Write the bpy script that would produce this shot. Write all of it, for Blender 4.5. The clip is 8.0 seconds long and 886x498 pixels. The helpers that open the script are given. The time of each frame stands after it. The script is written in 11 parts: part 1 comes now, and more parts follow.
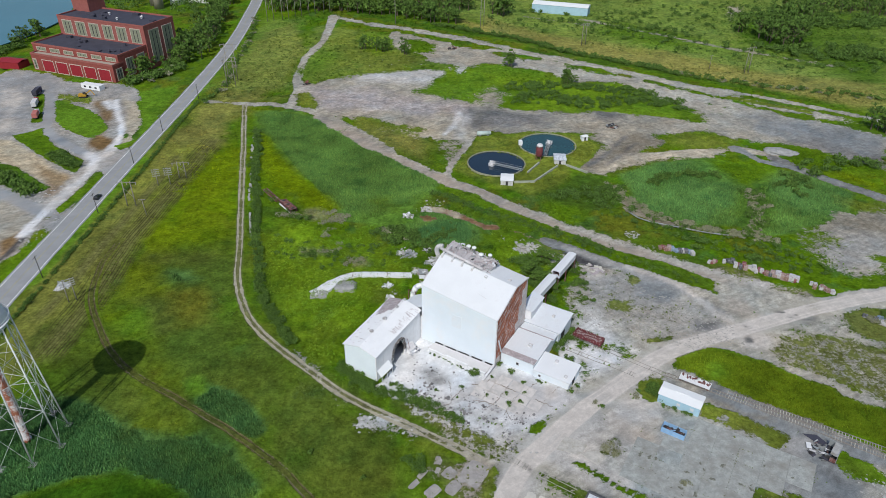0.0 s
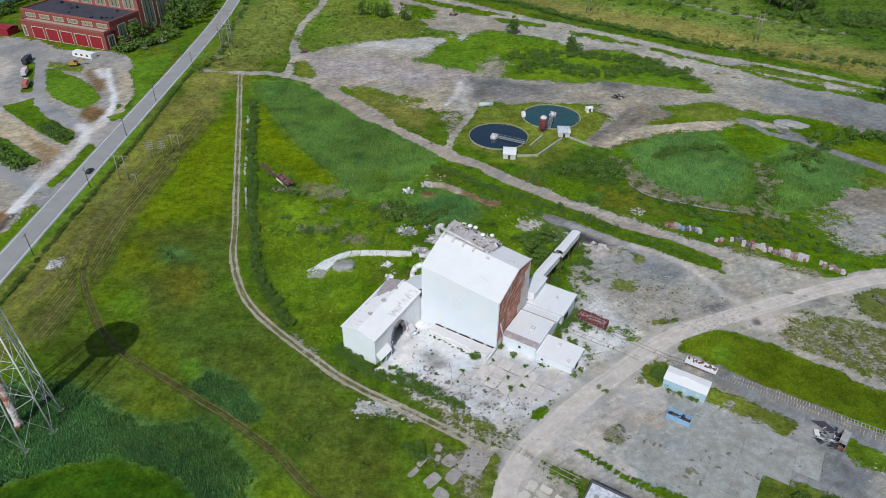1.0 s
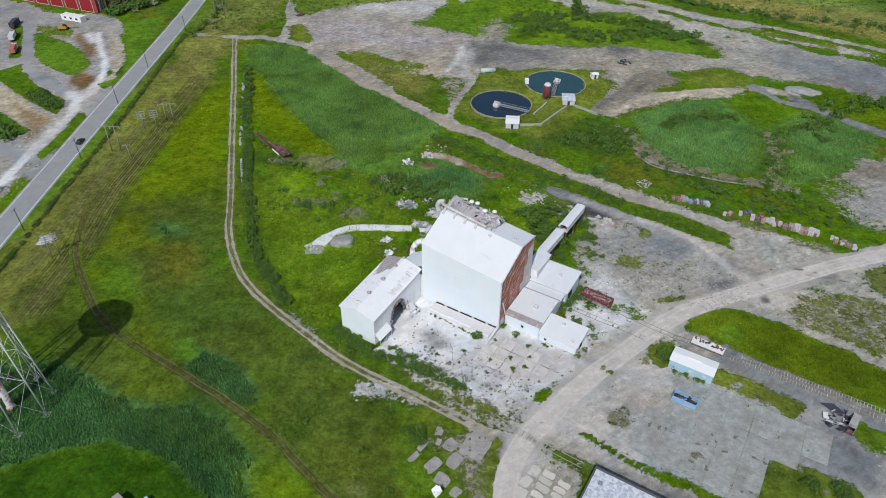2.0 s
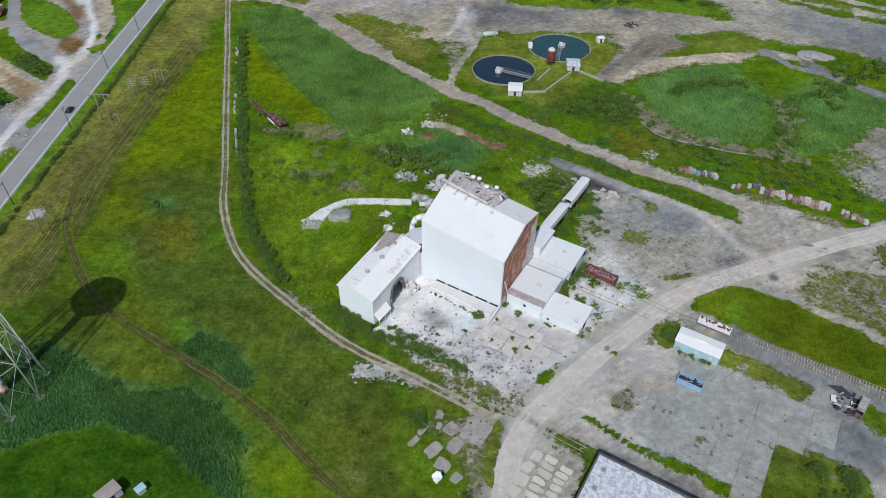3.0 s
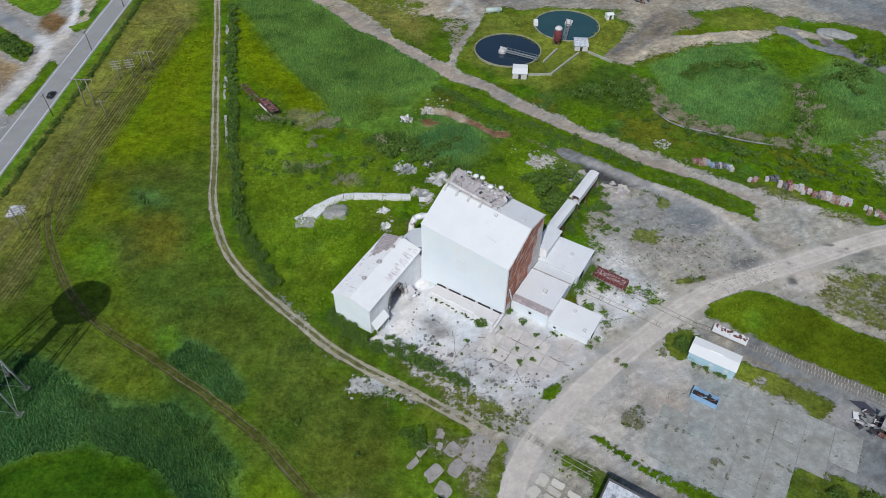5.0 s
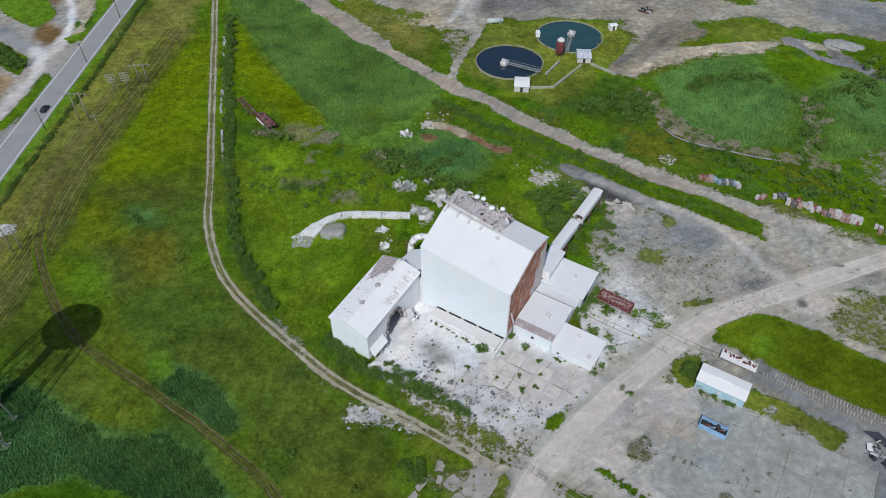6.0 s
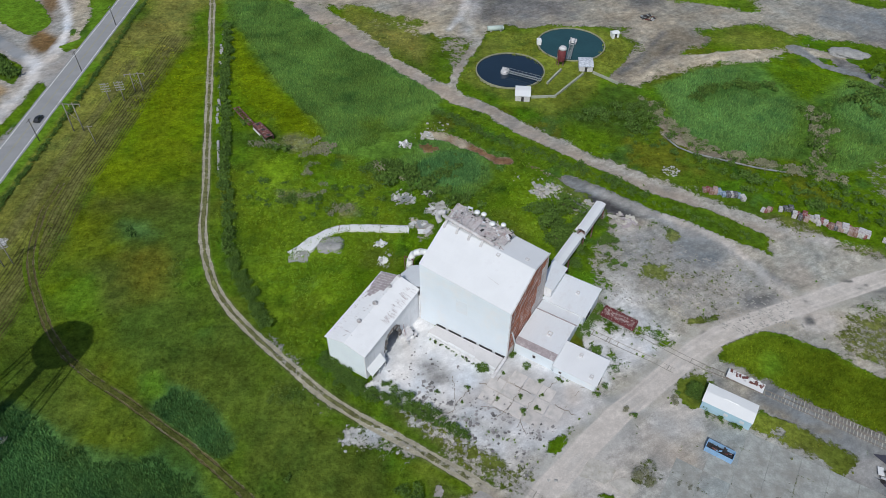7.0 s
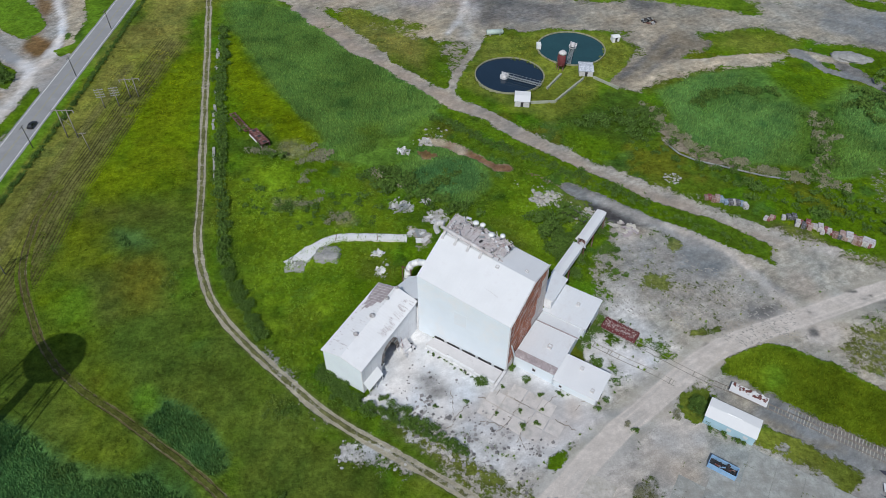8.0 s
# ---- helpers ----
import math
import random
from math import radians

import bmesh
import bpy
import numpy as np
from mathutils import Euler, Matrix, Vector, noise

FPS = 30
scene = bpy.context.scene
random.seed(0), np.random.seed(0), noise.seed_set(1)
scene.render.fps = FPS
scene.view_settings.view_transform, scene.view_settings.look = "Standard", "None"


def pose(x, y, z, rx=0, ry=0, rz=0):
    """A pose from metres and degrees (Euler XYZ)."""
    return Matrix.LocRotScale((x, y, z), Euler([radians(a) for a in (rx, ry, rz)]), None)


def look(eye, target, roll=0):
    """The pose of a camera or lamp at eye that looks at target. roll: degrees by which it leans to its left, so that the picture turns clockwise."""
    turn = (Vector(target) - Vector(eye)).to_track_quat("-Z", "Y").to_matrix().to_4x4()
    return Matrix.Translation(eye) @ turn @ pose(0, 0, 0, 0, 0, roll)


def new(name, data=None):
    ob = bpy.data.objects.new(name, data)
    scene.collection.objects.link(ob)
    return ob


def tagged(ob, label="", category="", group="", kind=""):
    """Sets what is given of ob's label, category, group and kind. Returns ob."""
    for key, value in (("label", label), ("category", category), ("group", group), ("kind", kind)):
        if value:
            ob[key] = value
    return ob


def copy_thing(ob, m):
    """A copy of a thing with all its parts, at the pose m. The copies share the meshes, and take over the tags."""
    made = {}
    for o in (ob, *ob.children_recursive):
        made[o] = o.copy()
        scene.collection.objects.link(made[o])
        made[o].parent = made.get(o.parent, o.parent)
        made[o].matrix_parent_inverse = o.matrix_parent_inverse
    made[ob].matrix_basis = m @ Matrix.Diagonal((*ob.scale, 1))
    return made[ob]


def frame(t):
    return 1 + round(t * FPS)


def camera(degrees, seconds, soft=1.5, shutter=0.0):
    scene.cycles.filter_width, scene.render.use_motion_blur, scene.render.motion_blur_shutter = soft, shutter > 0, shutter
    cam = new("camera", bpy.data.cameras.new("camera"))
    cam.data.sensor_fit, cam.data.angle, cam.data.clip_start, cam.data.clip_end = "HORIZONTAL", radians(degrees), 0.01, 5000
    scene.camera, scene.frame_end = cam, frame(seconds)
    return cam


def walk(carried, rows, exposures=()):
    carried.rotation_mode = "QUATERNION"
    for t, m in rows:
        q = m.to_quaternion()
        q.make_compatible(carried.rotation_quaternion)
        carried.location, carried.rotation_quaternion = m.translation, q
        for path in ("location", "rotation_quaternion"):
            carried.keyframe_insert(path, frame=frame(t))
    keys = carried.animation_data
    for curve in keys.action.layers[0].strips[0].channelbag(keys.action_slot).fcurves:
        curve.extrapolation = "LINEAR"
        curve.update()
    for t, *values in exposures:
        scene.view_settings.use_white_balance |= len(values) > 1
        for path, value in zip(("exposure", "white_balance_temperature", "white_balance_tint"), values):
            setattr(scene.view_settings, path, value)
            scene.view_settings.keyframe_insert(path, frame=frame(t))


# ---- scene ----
cam = camera(65.592, 8.0, soft=0.8)
PATH = [
    (0, (0.00, 0.00, 140.00), (0.00, 168.75, 32.66), 0.50),
    (0.5, (0.01, 3.64, 140.11), (-0.08, 170.11, 29.26), 0.52),
    (1, (0.07, 7.45, 140.10), (-0.10, 170.71, 24.58), 0.57),
    (1.5, (0.02, 11.11, 139.94), (-0.22, 171.17, 20.02), 0.55),
    (3, (0.04, 22.33, 140.34), (-0.38, 171.38, 6.99), 0.49),
    (3.5, (-0.07, 26.02, 140.45), (-0.50, 171.25, 2.94), 0.50),
    (4, (-0.08, 29.90, 140.69), (-0.56, 172.51, 0.47), 0.47),
    (4.5, (-0.11, 33.63, 140.76), (-0.61, 175.45, -0.26), 0.46),
    (6, (0.22, 44.68, 141.17), (-0.81, 187.05, 0.71), 0.30),
    (6.5, (0.30, 47.67, 141.11), (-0.84, 190.24, 0.85), 0.28),
    (7, (0.51, 50.21, 141.06), (-0.73, 192.91, 0.93), 0.24),
    (7.5, (0.47, 52.56, 141.13), (-0.54, 195.12, 0.86), 0.31),
    (8, (0.80, 54.43, 141.23), (-0.32, 196.91, 0.88), 0.24),
]
walk(cam, [(t, look(eye, target, roll)) for t, eye, target, roll in PATH], ((0, -0.21), (1.5, -0.24), (3.5, -0.28), (6, -0.34), (8, -0.36)))

# ---------------------------------------------------------------- light
SUN_AZ, SUN_EL = radians(251.7), radians(48.6)      # where the sun stands: behind the flight, a little to the west
world = bpy.data.worlds.new("world")
scene.world = world
world.use_nodes = True
wn = world.node_tree.nodes
sky = wn.new("ShaderNodeTexSky")
sky.sky_type = "NISHITA"
sky.sun_disc = False
sky.sun_elevation = SUN_EL
sky.sun_rotation = math.pi / 2 - SUN_AZ
sky.dust_density = 1.0
world.node_tree.links.new(sky.outputs[0], wn["Background"].inputs[0])
wn["Background"].inputs[1].default_value = 0.118
sun = new("sun", bpy.data.lights.new("sun", "SUN"))
sun.data.energy = 3.45
sun.data.angle = radians(0.6)
sun.data.color = (1.0, 0.985, 0.945)
sd = Vector((math.cos(SUN_AZ) * math.cos(SUN_EL), math.sin(SUN_AZ) * math.cos(SUN_EL), math.sin(SUN_EL)))
sun.matrix_world = look(sd * 300, (0, 0, 0))

# ---------------------------------------------------------------- materials
def mat(name, base, rough=0.85, metal=0.0, vary=0.25, scale=0.6, second=None, amount=0.5, edge=0.12, patch=0.25,
        bump=0.15, grain=6.0, stripes=None, streak=None, spec=0.3, island=0.0, obrand=0.0, soft_up=0.0, slant=None, placed=False):
    """A weathered surface: base colour, broad and fine variation, patches of a second colour, relief, stripes of sheet metal."""
    m = bpy.data.materials.new(name)
    m.use_nodes = True
    nt = m.node_tree
    N, L = nt.nodes, nt.links
    bsdf = N["Principled BSDF"]
    bsdf.inputs["Roughness"].default_value = rough
    bsdf.inputs["Metallic"].default_value = metal
    bsdf.inputs["Specular IOR Level"].default_value = spec
    tc = N.new("ShaderNodeTexCoord")
    co = N.new("ShaderNodeNewGeometry").outputs["Position"] if placed else tc.outputs["Object"]

    def nz(sc, det=4.0, vec=None, rg=0.6):
        n = N.new("ShaderNodeTexNoise")
        n.inputs["Scale"].default_value, n.inputs["Detail"].default_value, n.inputs["Roughness"].default_value = sc, det, rg
        L.new(vec or co, n.inputs["Vector"])
        return n.outputs["Fac"]

    def ramp(fac, lo, hi):
        r = N.new("ShaderNodeMapRange")
        r.interpolation_type = "SMOOTHSTEP"
        r.inputs["From Min"].default_value, r.inputs["From Max"].default_value = lo, hi
        L.new(fac, r.inputs["Value"])
        return r.outputs["Result"]

    def mix(fac, a, b, how="MIX"):
        x = N.new("ShaderNodeMix")
        x.data_type, x.blend_type = "RGBA", how
        if isinstance(fac, float):
            x.inputs[0].default_value = fac
        else:
            L.new(fac, x.inputs[0])
        for s, v in ((6, a), (7, b)):
            if isinstance(v, tuple):
                x.inputs[s].default_value = (*v, 1)
            else:
                L.new(v, x.inputs[s])
        return x.outputs[2]

    lo = tuple(max(0.0, c * (1 - vary)) for c in base)
    hi = tuple(min(0.9, c * (1 + vary * 0.7)) for c in base)
    colour = mix(ramp(nz(scale), 0.3, 0.7), lo, hi)
    fine = nz(grain, 5.0)
    colour = mix(0.35, colour, mix(ramp(fine, 0.25, 0.75), lo, hi))
    if second:
        colour = mix(ramp(nz(patch, 6.0, rg=0.7), 1 - amount - edge, 1 - amount + edge), colour, second)
    if slant:                                    # runs of lime across a wall, on the slope
        where = N.new("ShaderNodeNewGeometry")
        mp = N.new("ShaderNodeMapping")
        mp.vector_type = "TEXTURE"
        mp.inputs["Rotation"].default_value = slant[0]
        mp.inputs["Scale"].default_value = slant[1]
        L.new(where.outputs["Position"], mp.inputs["Vector"])
        colour = mix(ramp(nz(1.0, 5.0, mp.outputs[0], 0.65), 0.48, 0.62), colour, slant[2])
    if streak:                                   # runs of dirt down a surface, along local z
        mp = N.new("ShaderNodeMapping")
        mp.inputs["Scale"].default_value = (1.6, 1.6, 0.12)
        L.new(co, mp.inputs["Vector"])
        colour = mix(ramp(nz(1.0, 5.0, mp.outputs[0], 0.7), 0.55, 0.75), colour, streak)
    for on, src in ((island, "ShaderNodeNewGeometry"), (obrand, "ShaderNodeObjectInfo")):
        if on:
            g = N.new(src)
            out = g.outputs["Random Per Island"] if src == "ShaderNodeNewGeometry" else g.outputs["Random"]
            hsv = N.new("ShaderNodeHueSaturation")
            mr = N.new("ShaderNodeMapRange")
            mr.inputs["To Min"].default_value, mr.inputs["To Max"].default_value = 1 - on, 1 + on
            L.new(out, mr.inputs["Value"])
            L.new(mr.outputs[0], hsv.inputs["Value"])
            L.new(colour, hsv.inputs["Color"])
            colour = hsv.outputs[0]
    L.new(colour, bsdf.inputs["Base Color"])
    if soft_up:                                  # thin leaves shade softly from above
        g = N.new("ShaderNodeNewGeometry")
        up = N.new("ShaderNodeVectorMath")
        up.operation = "ADD"
        up.inputs[1].default_value = (0, 0, soft_up)
        L.new(g.outputs["Normal"], up.inputs[0])
        nn = N.new("ShaderNodeVectorMath")
        nn.operation = "NORMALIZE"
        L.new(up.outputs[0], nn.inputs[0])
        L.new(nn.outputs[0], bsdf.inputs["Normal"])
        return m
    height = fine
    if stripes:                                  # ribs of sheet metal: axis and pitch
        axis, pitch = stripes
        sp = N.new("ShaderNodeSeparateXYZ")
        L.new(co, sp.inputs[0])
        sc = N.new("ShaderNodeMath")
        sc.operation = "MULTIPLY"
        sc.inputs[1].default_value = 2 * math.pi / pitch
        L.new(sp.outputs[axis], sc.inputs[0])
        si = N.new("ShaderNodeMath")
        si.operation = "SINE"
        L.new(sc.outputs[0], si.inputs[0])
        ad = N.new("ShaderNodeMath")
        ad.operation = "ADD"
        L.new(si.outputs[0], ad.inputs[0])
        L.new(fine, ad.inputs[1])
        height = ad.outputs[0]
    b = N.new("ShaderNodeBump")
    b.inputs["Strength"].default_value, b.inputs["Distance"].default_value = bump, 0.08
    L.new(height, b.inputs["Height"])
    L.new(b.outputs[0], bsdf.inputs["Normal"])
    return m


WHITE_SHEET = mat("white_sheet", (0.70, 0.765, 0.82), 0.6, vary=0.05, scale=0.12, bump=0.03, stripes=(0, 0.9), second=(0.74, 0.755, 0.77), amount=0.45, patch=0.07, edge=0.12)
# lighter copy of the white sheet; paints bounce light onto the wing's ends
WHITE_END = mat("brightened_end_sheet", (0.76, 0.83, 0.88), 0.6, vary=0.04, scale=0.25, stripes=(0, 0.9), second=(0.74, 0.77, 0.79), amount=0.3, patch=0.15, edge=0.2)
WHITE_ROOF = mat("white_dusted_roof", (0.70, 0.715, 0.735), 0.75, vary=0.04, scale=0.2, second=(0.635, 0.635, 0.655), amount=0.3, patch=0.2, edge=0.14, bump=0.1, stripes=(0, 0.9))
WING_ROOF = mat("dusted_wing_roof", (0.78, 0.787, 0.80), 0.75, vary=0.05, scale=0.3, second=(0.58, 0.555, 0.565), amount=0.27, patch=0.5, edge=0.14, bump=0.05, stripes=(1, 0.8))
ANNEX_ROOF = mat("dusted_annex_roof", (0.67, 0.70, 0.735), 0.75, vary=0.06, scale=0.3, second=(0.56, 0.56, 0.58), amount=0.36, patch=0.3, edge=0.2, stripes=(0, 0.8))
RUST_PATCH = mat("rusty_roof_sheet", (0.37, 0.325, 0.335), 0.8, vary=0.25, scale=1.0, second=(0.60, 0.56, 0.57), amount=0.38, patch=0.8, stripes=(1, 0.8))
GREY_WALL = mat("grey_sheet_wall", (0.76, 0.765, 0.785), 0.7, vary=0.12, scale=0.5, second=(0.80, 0.80, 0.81), amount=0.4, stripes=(1, 0.8), streak=(0.56, 0.54, 0.54))
RUST = mat("rusted_red_sheet", (0.40, 0.125, 0.06), 0.85, vary=0.3, scale=0.9, slant=((radians(38), 0, radians(-31)), (2.4, 2.6, 0.42), (0.56, 0.46, 0.43)), obrand=0.18)
RUST_LIMED = mat("lime_washed_rust_sheet", (0.60, 0.53, 0.51), 0.85, vary=0.15, scale=0.9, slant=((radians(38), 0, radians(-31)), (2.0, 1.7, 0.16), (0.70, 0.69, 0.69)), second=(0.38, 0.17, 0.11), amount=0.33, patch=0.7, obrand=0.1)
RUST_DARK = mat("rusted_steel", (0.16, 0.06, 0.05), 0.85, vary=0.4, scale=1.2, second=(0.35, 0.28, 0.27), amount=0.42, patch=0.9)
RED_STEEL = mat("red_rusted_paint", (0.15, 0.036, 0.04), 0.75, vary=0.3, scale=1.0, second=(0.30, 0.20, 0.19), amount=0.33, patch=0.8)
WAGON_RED = mat("dusted_wagon_red", (0.155, 0.038, 0.042), 0.8, vary=0.35, scale=1.5, second=(0.50, 0.44, 0.43), amount=0.47, patch=1.8, edge=0.07)
PALE_METAL = mat("dust_caked_metal", (0.60, 0.59, 0.60), 0.7, vary=0.2, scale=1.0, second=(0.36, 0.31, 0.31), amount=0.36, patch=0.9)
# near-black for dark scrap and doors; also paints the unlit inside of openings
DARK = mat("near_black_fill", (0.05, 0.048, 0.05), 0.9, vary=0.3)
STEEL_GREY = mat("galvanised_steel", (0.34, 0.36, 0.36), 0.5, 0.3, vary=0.15)
TOWER_WHITE = mat("chalky_silver_paint", (0.66, 0.67, 0.68), 0.55, vary=0.1, second=(0.4, 0.3, 0.26), amount=0.28, patch=0.5)
TOWER_RISER = mat("flaking_riser_paint", (0.55, 0.53, 0.52), 0.7, vary=0.1, second=(0.26, 0.09, 0.05), amount=0.5, patch=0.22, edge=0.05)
BRICK = mat("red_brick_wall", (0.26, 0.068, 0.055), 0.9, vary=0.2, scale=0.5, second=(0.2, 0.06, 0.05), amount=0.4, patch=0.2)
BRICK_PALE = mat("faded_brick_wall", (0.30, 0.10, 0.085), 0.9, vary=0.15, scale=0.4)
STONE_TRIM = mat("pale_stone_trim", (0.50, 0.42, 0.36), 0.85, vary=0.12)
OLIVE_GLASS = mat("boarded_olive_window", (0.24, 0.25, 0.18), 0.6, vary=0.15, scale=0.6)
RED_DOOR = mat("red_painted_door", (0.28, 0.02, 0.03), 0.6, vary=0.12)
TAR = mat("dark_tar_roof", (0.055, 0.055, 0.075), 0.8, vary=0.25, scale=0.2)
SAND_ROOF = mat("gravel_roof", (0.36, 0.31, 0.26), 0.9, vary=0.12, scale=0.3)
LIGHT_ROOF = mat("mottled_membrane_roof", (0.42, 0.46, 0.52), 0.8, vary=0.3, scale=2.0, second=(0.66, 0.69, 0.74), amount=0.5, patch=1.1, edge=0.1, grain=3.0)
SHED_ROOF = mat("white_shed_roof", (0.79, 0.80, 0.80), 0.5, vary=0.03, scale=0.3)
SHED_BLUE = mat("pale_blue_sheet", (0.38, 0.56, 0.66), 0.55, vary=0.1, scale=0.5, stripes=(0, 0.6))
BOX_BLUE = mat("faded_blue_paint", (0.26, 0.44, 0.66), 0.6, vary=0.15, second=(0.5, 0.56, 0.62), amount=0.35, patch=0.9)
CONCRETE = mat("weathered_concrete", (0.38, 0.375, 0.36), 0.9, vary=0.14, scale=0.4, second=(0.33, 0.33, 0.33), amount=0.4, patch=0.3, obrand=0.1, placed=True)
PALE_STONE = mat("pale_rubble_stone", (0.35, 0.345, 0.33), 0.9, vary=0.2, scale=0.7, obrand=0.15, island=0.25)
GREY_HEAP = mat("grey_spoil", (0.33, 0.33, 0.32), 0.95, vary=0.3, scale=0.6, bump=0.5, grain=3.0)
TAN_SLAB = mat("buff_concrete_slab", (0.57, 0.545, 0.49), 0.9, vary=0.14, scale=0.5, second=(0.40, 0.38, 0.33), amount=0.38, patch=0.5, obrand=0.12, placed=True)
LIME = mat("caked_lime_dust", (0.72, 0.725, 0.73), 0.95, vary=0.08, scale=0.3, bump=0.3, grain=2.0)
ASPHALT = mat("bleached_asphalt", (0.29, 0.295, 0.30), 0.9, vary=0.1, scale=0.15, second=(0.34, 0.34, 0.345), amount=0.4, patch=0.1)
LINE = mat("road_paint", (0.72, 0.72, 0.70), 0.8, vary=0.1)
LINE_YELLOW = mat("worn_yellow_paint", (0.34, 0.32, 0.20), 0.8, vary=0.2)
WOOD_POLE = mat("grey_weathered_pole", (0.27, 0.25, 0.22), 0.9, vary=0.2)
WOOD_DARK = mat("tarred_pole", (0.10, 0.095, 0.09), 0.9, vary=0.2)
INSULATOR = mat("pale_insulator", (0.30, 0.31, 0.31), 0.4, vary=0.1)
CAR_BLACK = mat("black_car_paint", (0.02, 0.021, 0.024), 0.25, vary=0.1, spec=0.5)
RUBBER = mat("tyre_rubber", (0.03, 0.03, 0.03), 0.9, vary=0.1)
YELLOW = mat("machine_yellow", (0.5, 0.28, 0.04), 0.6, vary=0.15)
BARK = mat("bark", (0.13, 0.10, 0.075), 0.95, vary=0.3)
LEAF = mat("broad_leaves", (0.088, 0.158, 0.028), 0.7, vary=0.25, scale=0.5, island=0.4, soft_up=0.5, spec=0.1)
LEAF_DARK = mat("dark_leaves", (0.074, 0.136, 0.026), 0.7, vary=0.25, scale=0.5, island=0.4, soft_up=0.45, spec=0.1)
LEAF_GREY = mat("dead_grey_twigs", (0.215, 0.22, 0.135), 0.9, vary=0.2, scale=0.5, island=0.3, soft_up=0.7)
LAKE = mat("lake_water", (0.05, 0.17, 0.22), 0.25, vary=0.08, scale=0.01, bump=0.2, grain=0.5, spec=0.4)
POND_BLUE = mat("dark_blue_water", (0.012, 0.027, 0.046), 0.08, vary=0.15, scale=0.1, bump=0.03, grain=1.0, spec=0.5)
POND_GREEN = mat("teal_water", (0.018, 0.065, 0.07), 0.08, vary=0.15, scale=0.1, bump=0.03, grain=1.0, spec=0.5)


def cover_material(name, ground, rise=1.6):
    """Land cover: plants and soil by the plan's attributes, broken up by grain at several sizes."""
    m = bpy.data.materials.new(name)
    m.use_nodes = True
    nt = m.node_tree
    N, L = nt.nodes, nt.links
    bsdf = N["Principled BSDF"]
    bsdf.inputs["Roughness"].default_value = 0.95
    bsdf.inputs["Specular IOR Level"].default_value = 0.04

    def attr(n, out):
        a = N.new("ShaderNodeAttribute")
        a.attribute_name = n
        return a.outputs[out]

    def math_(op, a, b):
        x = N.new("ShaderNodeMath")
        x.operation = op
        for s, v in ((0, a), (1, b)):
            if isinstance(v, (int, float)):
                x.inputs[s].default_value = v
            else:
                L.new(v, x.inputs[s])
        return x.outputs[0]

    def rng(v, a, b, c, d):
        r = N.new("ShaderNodeMapRange")
        for k, w in zip(("From Min", "From Max", "To Min", "To Max"), (a, b, c, d)):
            r.inputs[k].default_value = w
        L.new(v, r.inputs["Value"])
        return r.outputs[0]

    def scaled(col, f):
        x = N.new("ShaderNodeVectorMath")
        x.operation = "SCALE"
        L.new(col, x.inputs[0])
        L.new(f, x.inputs["Scale"])
        return x.outputs[0]

    geo = N.new("ShaderNodeNewGeometry")
    if not ground:
        rnd = rng(geo.outputs["Random Per Island"], 0, 1, 0.82, 1.18)
        L.new(scaled(attr("veg", "Color"), rnd), bsdf.inputs["Base Color"])
        up = N.new("ShaderNodeVectorMath")            # soft, upward shading of thin blades
        up.operation = "ADD"
        up.inputs[1].default_value = (0, 0, rise)
        L.new(geo.outputs["Normal"], up.inputs[0])
        nn = N.new("ShaderNodeVectorMath")
        nn.operation = "NORMALIZE"
        L.new(up.outputs[0], nn.inputs[0])
        L.new(nn.outputs[0], bsdf.inputs["Normal"])
        return m

    def nz(sc, det=5.0, rg=0.6, st=(1, 1, 1), turn=0.0):
        mp = N.new("ShaderNodeMapping")
        mp.vector_type = "TEXTURE"
        mp.inputs["Scale"].default_value = st
        mp.inputs["Rotation"].default_value = (0, 0, turn)
        L.new(geo.outputs["Position"], mp.inputs["Vector"])
        n = N.new("ShaderNodeTexNoise")
        n.inputs["Scale"].default_value, n.inputs["Detail"].default_value, n.inputs["Roughness"].default_value = sc, det, rg
        L.new(mp.outputs[0], n.inputs["Vector"])
        return n.outputs["Fac"]

    patchy, mid, fine, broad = nz(0.35, 8.0, 0.72), nz(0.9, 6.0, 0.65), nz(3.2, 5.0, 0.7), nz(0.05, 4.0)
    # plants: tufts and worn places
    veg = scaled(attr("veg", "Color"), math_("MULTIPLY", math_("MULTIPLY", rng(nz(0.3, 5.0, 0.65), 0.3, 0.7, 0.6, 1.42), rng(mid, 0.3, 0.7, 0.66, 1.36)), rng(fine, 0.25, 0.75, 0.88, 1.12)))
    # soil: stones, tyre dust, damp
    scars = nz(0.6, 9.0, 0.8)
    drag = math_("MULTIPLY", rng(nz(1.0, 6.0, 0.7, (5.0, 1.6, 1), 0.55), 0.36, 0.64, 0.78, 1.18), rng(nz(0.33, 7.0, 0.75), 0.36, 0.64, 0.72, 1.24))
    damp = rng(nz(0.09, 6.0, 0.7), 0.35, 0.65, 0.78, 1.14)
    grit = math_("MULTIPLY", math_("MULTIPLY", rng(scars, 0.3, 0.7, 0.66, 1.3), math_("MULTIPLY", damp, drag)), rng(fine, 0.25, 0.75, 0.7, 1.28))
    # packed by wheels, the grit lies even
    soil = scaled(attr("soil", "Color"), math_("ADD", 1.0, math_("MULTIPLY", math_("SUBTRACT", grit, 1.0), math_("SUBTRACT", 0.92, attr("packed", "Fac")))))
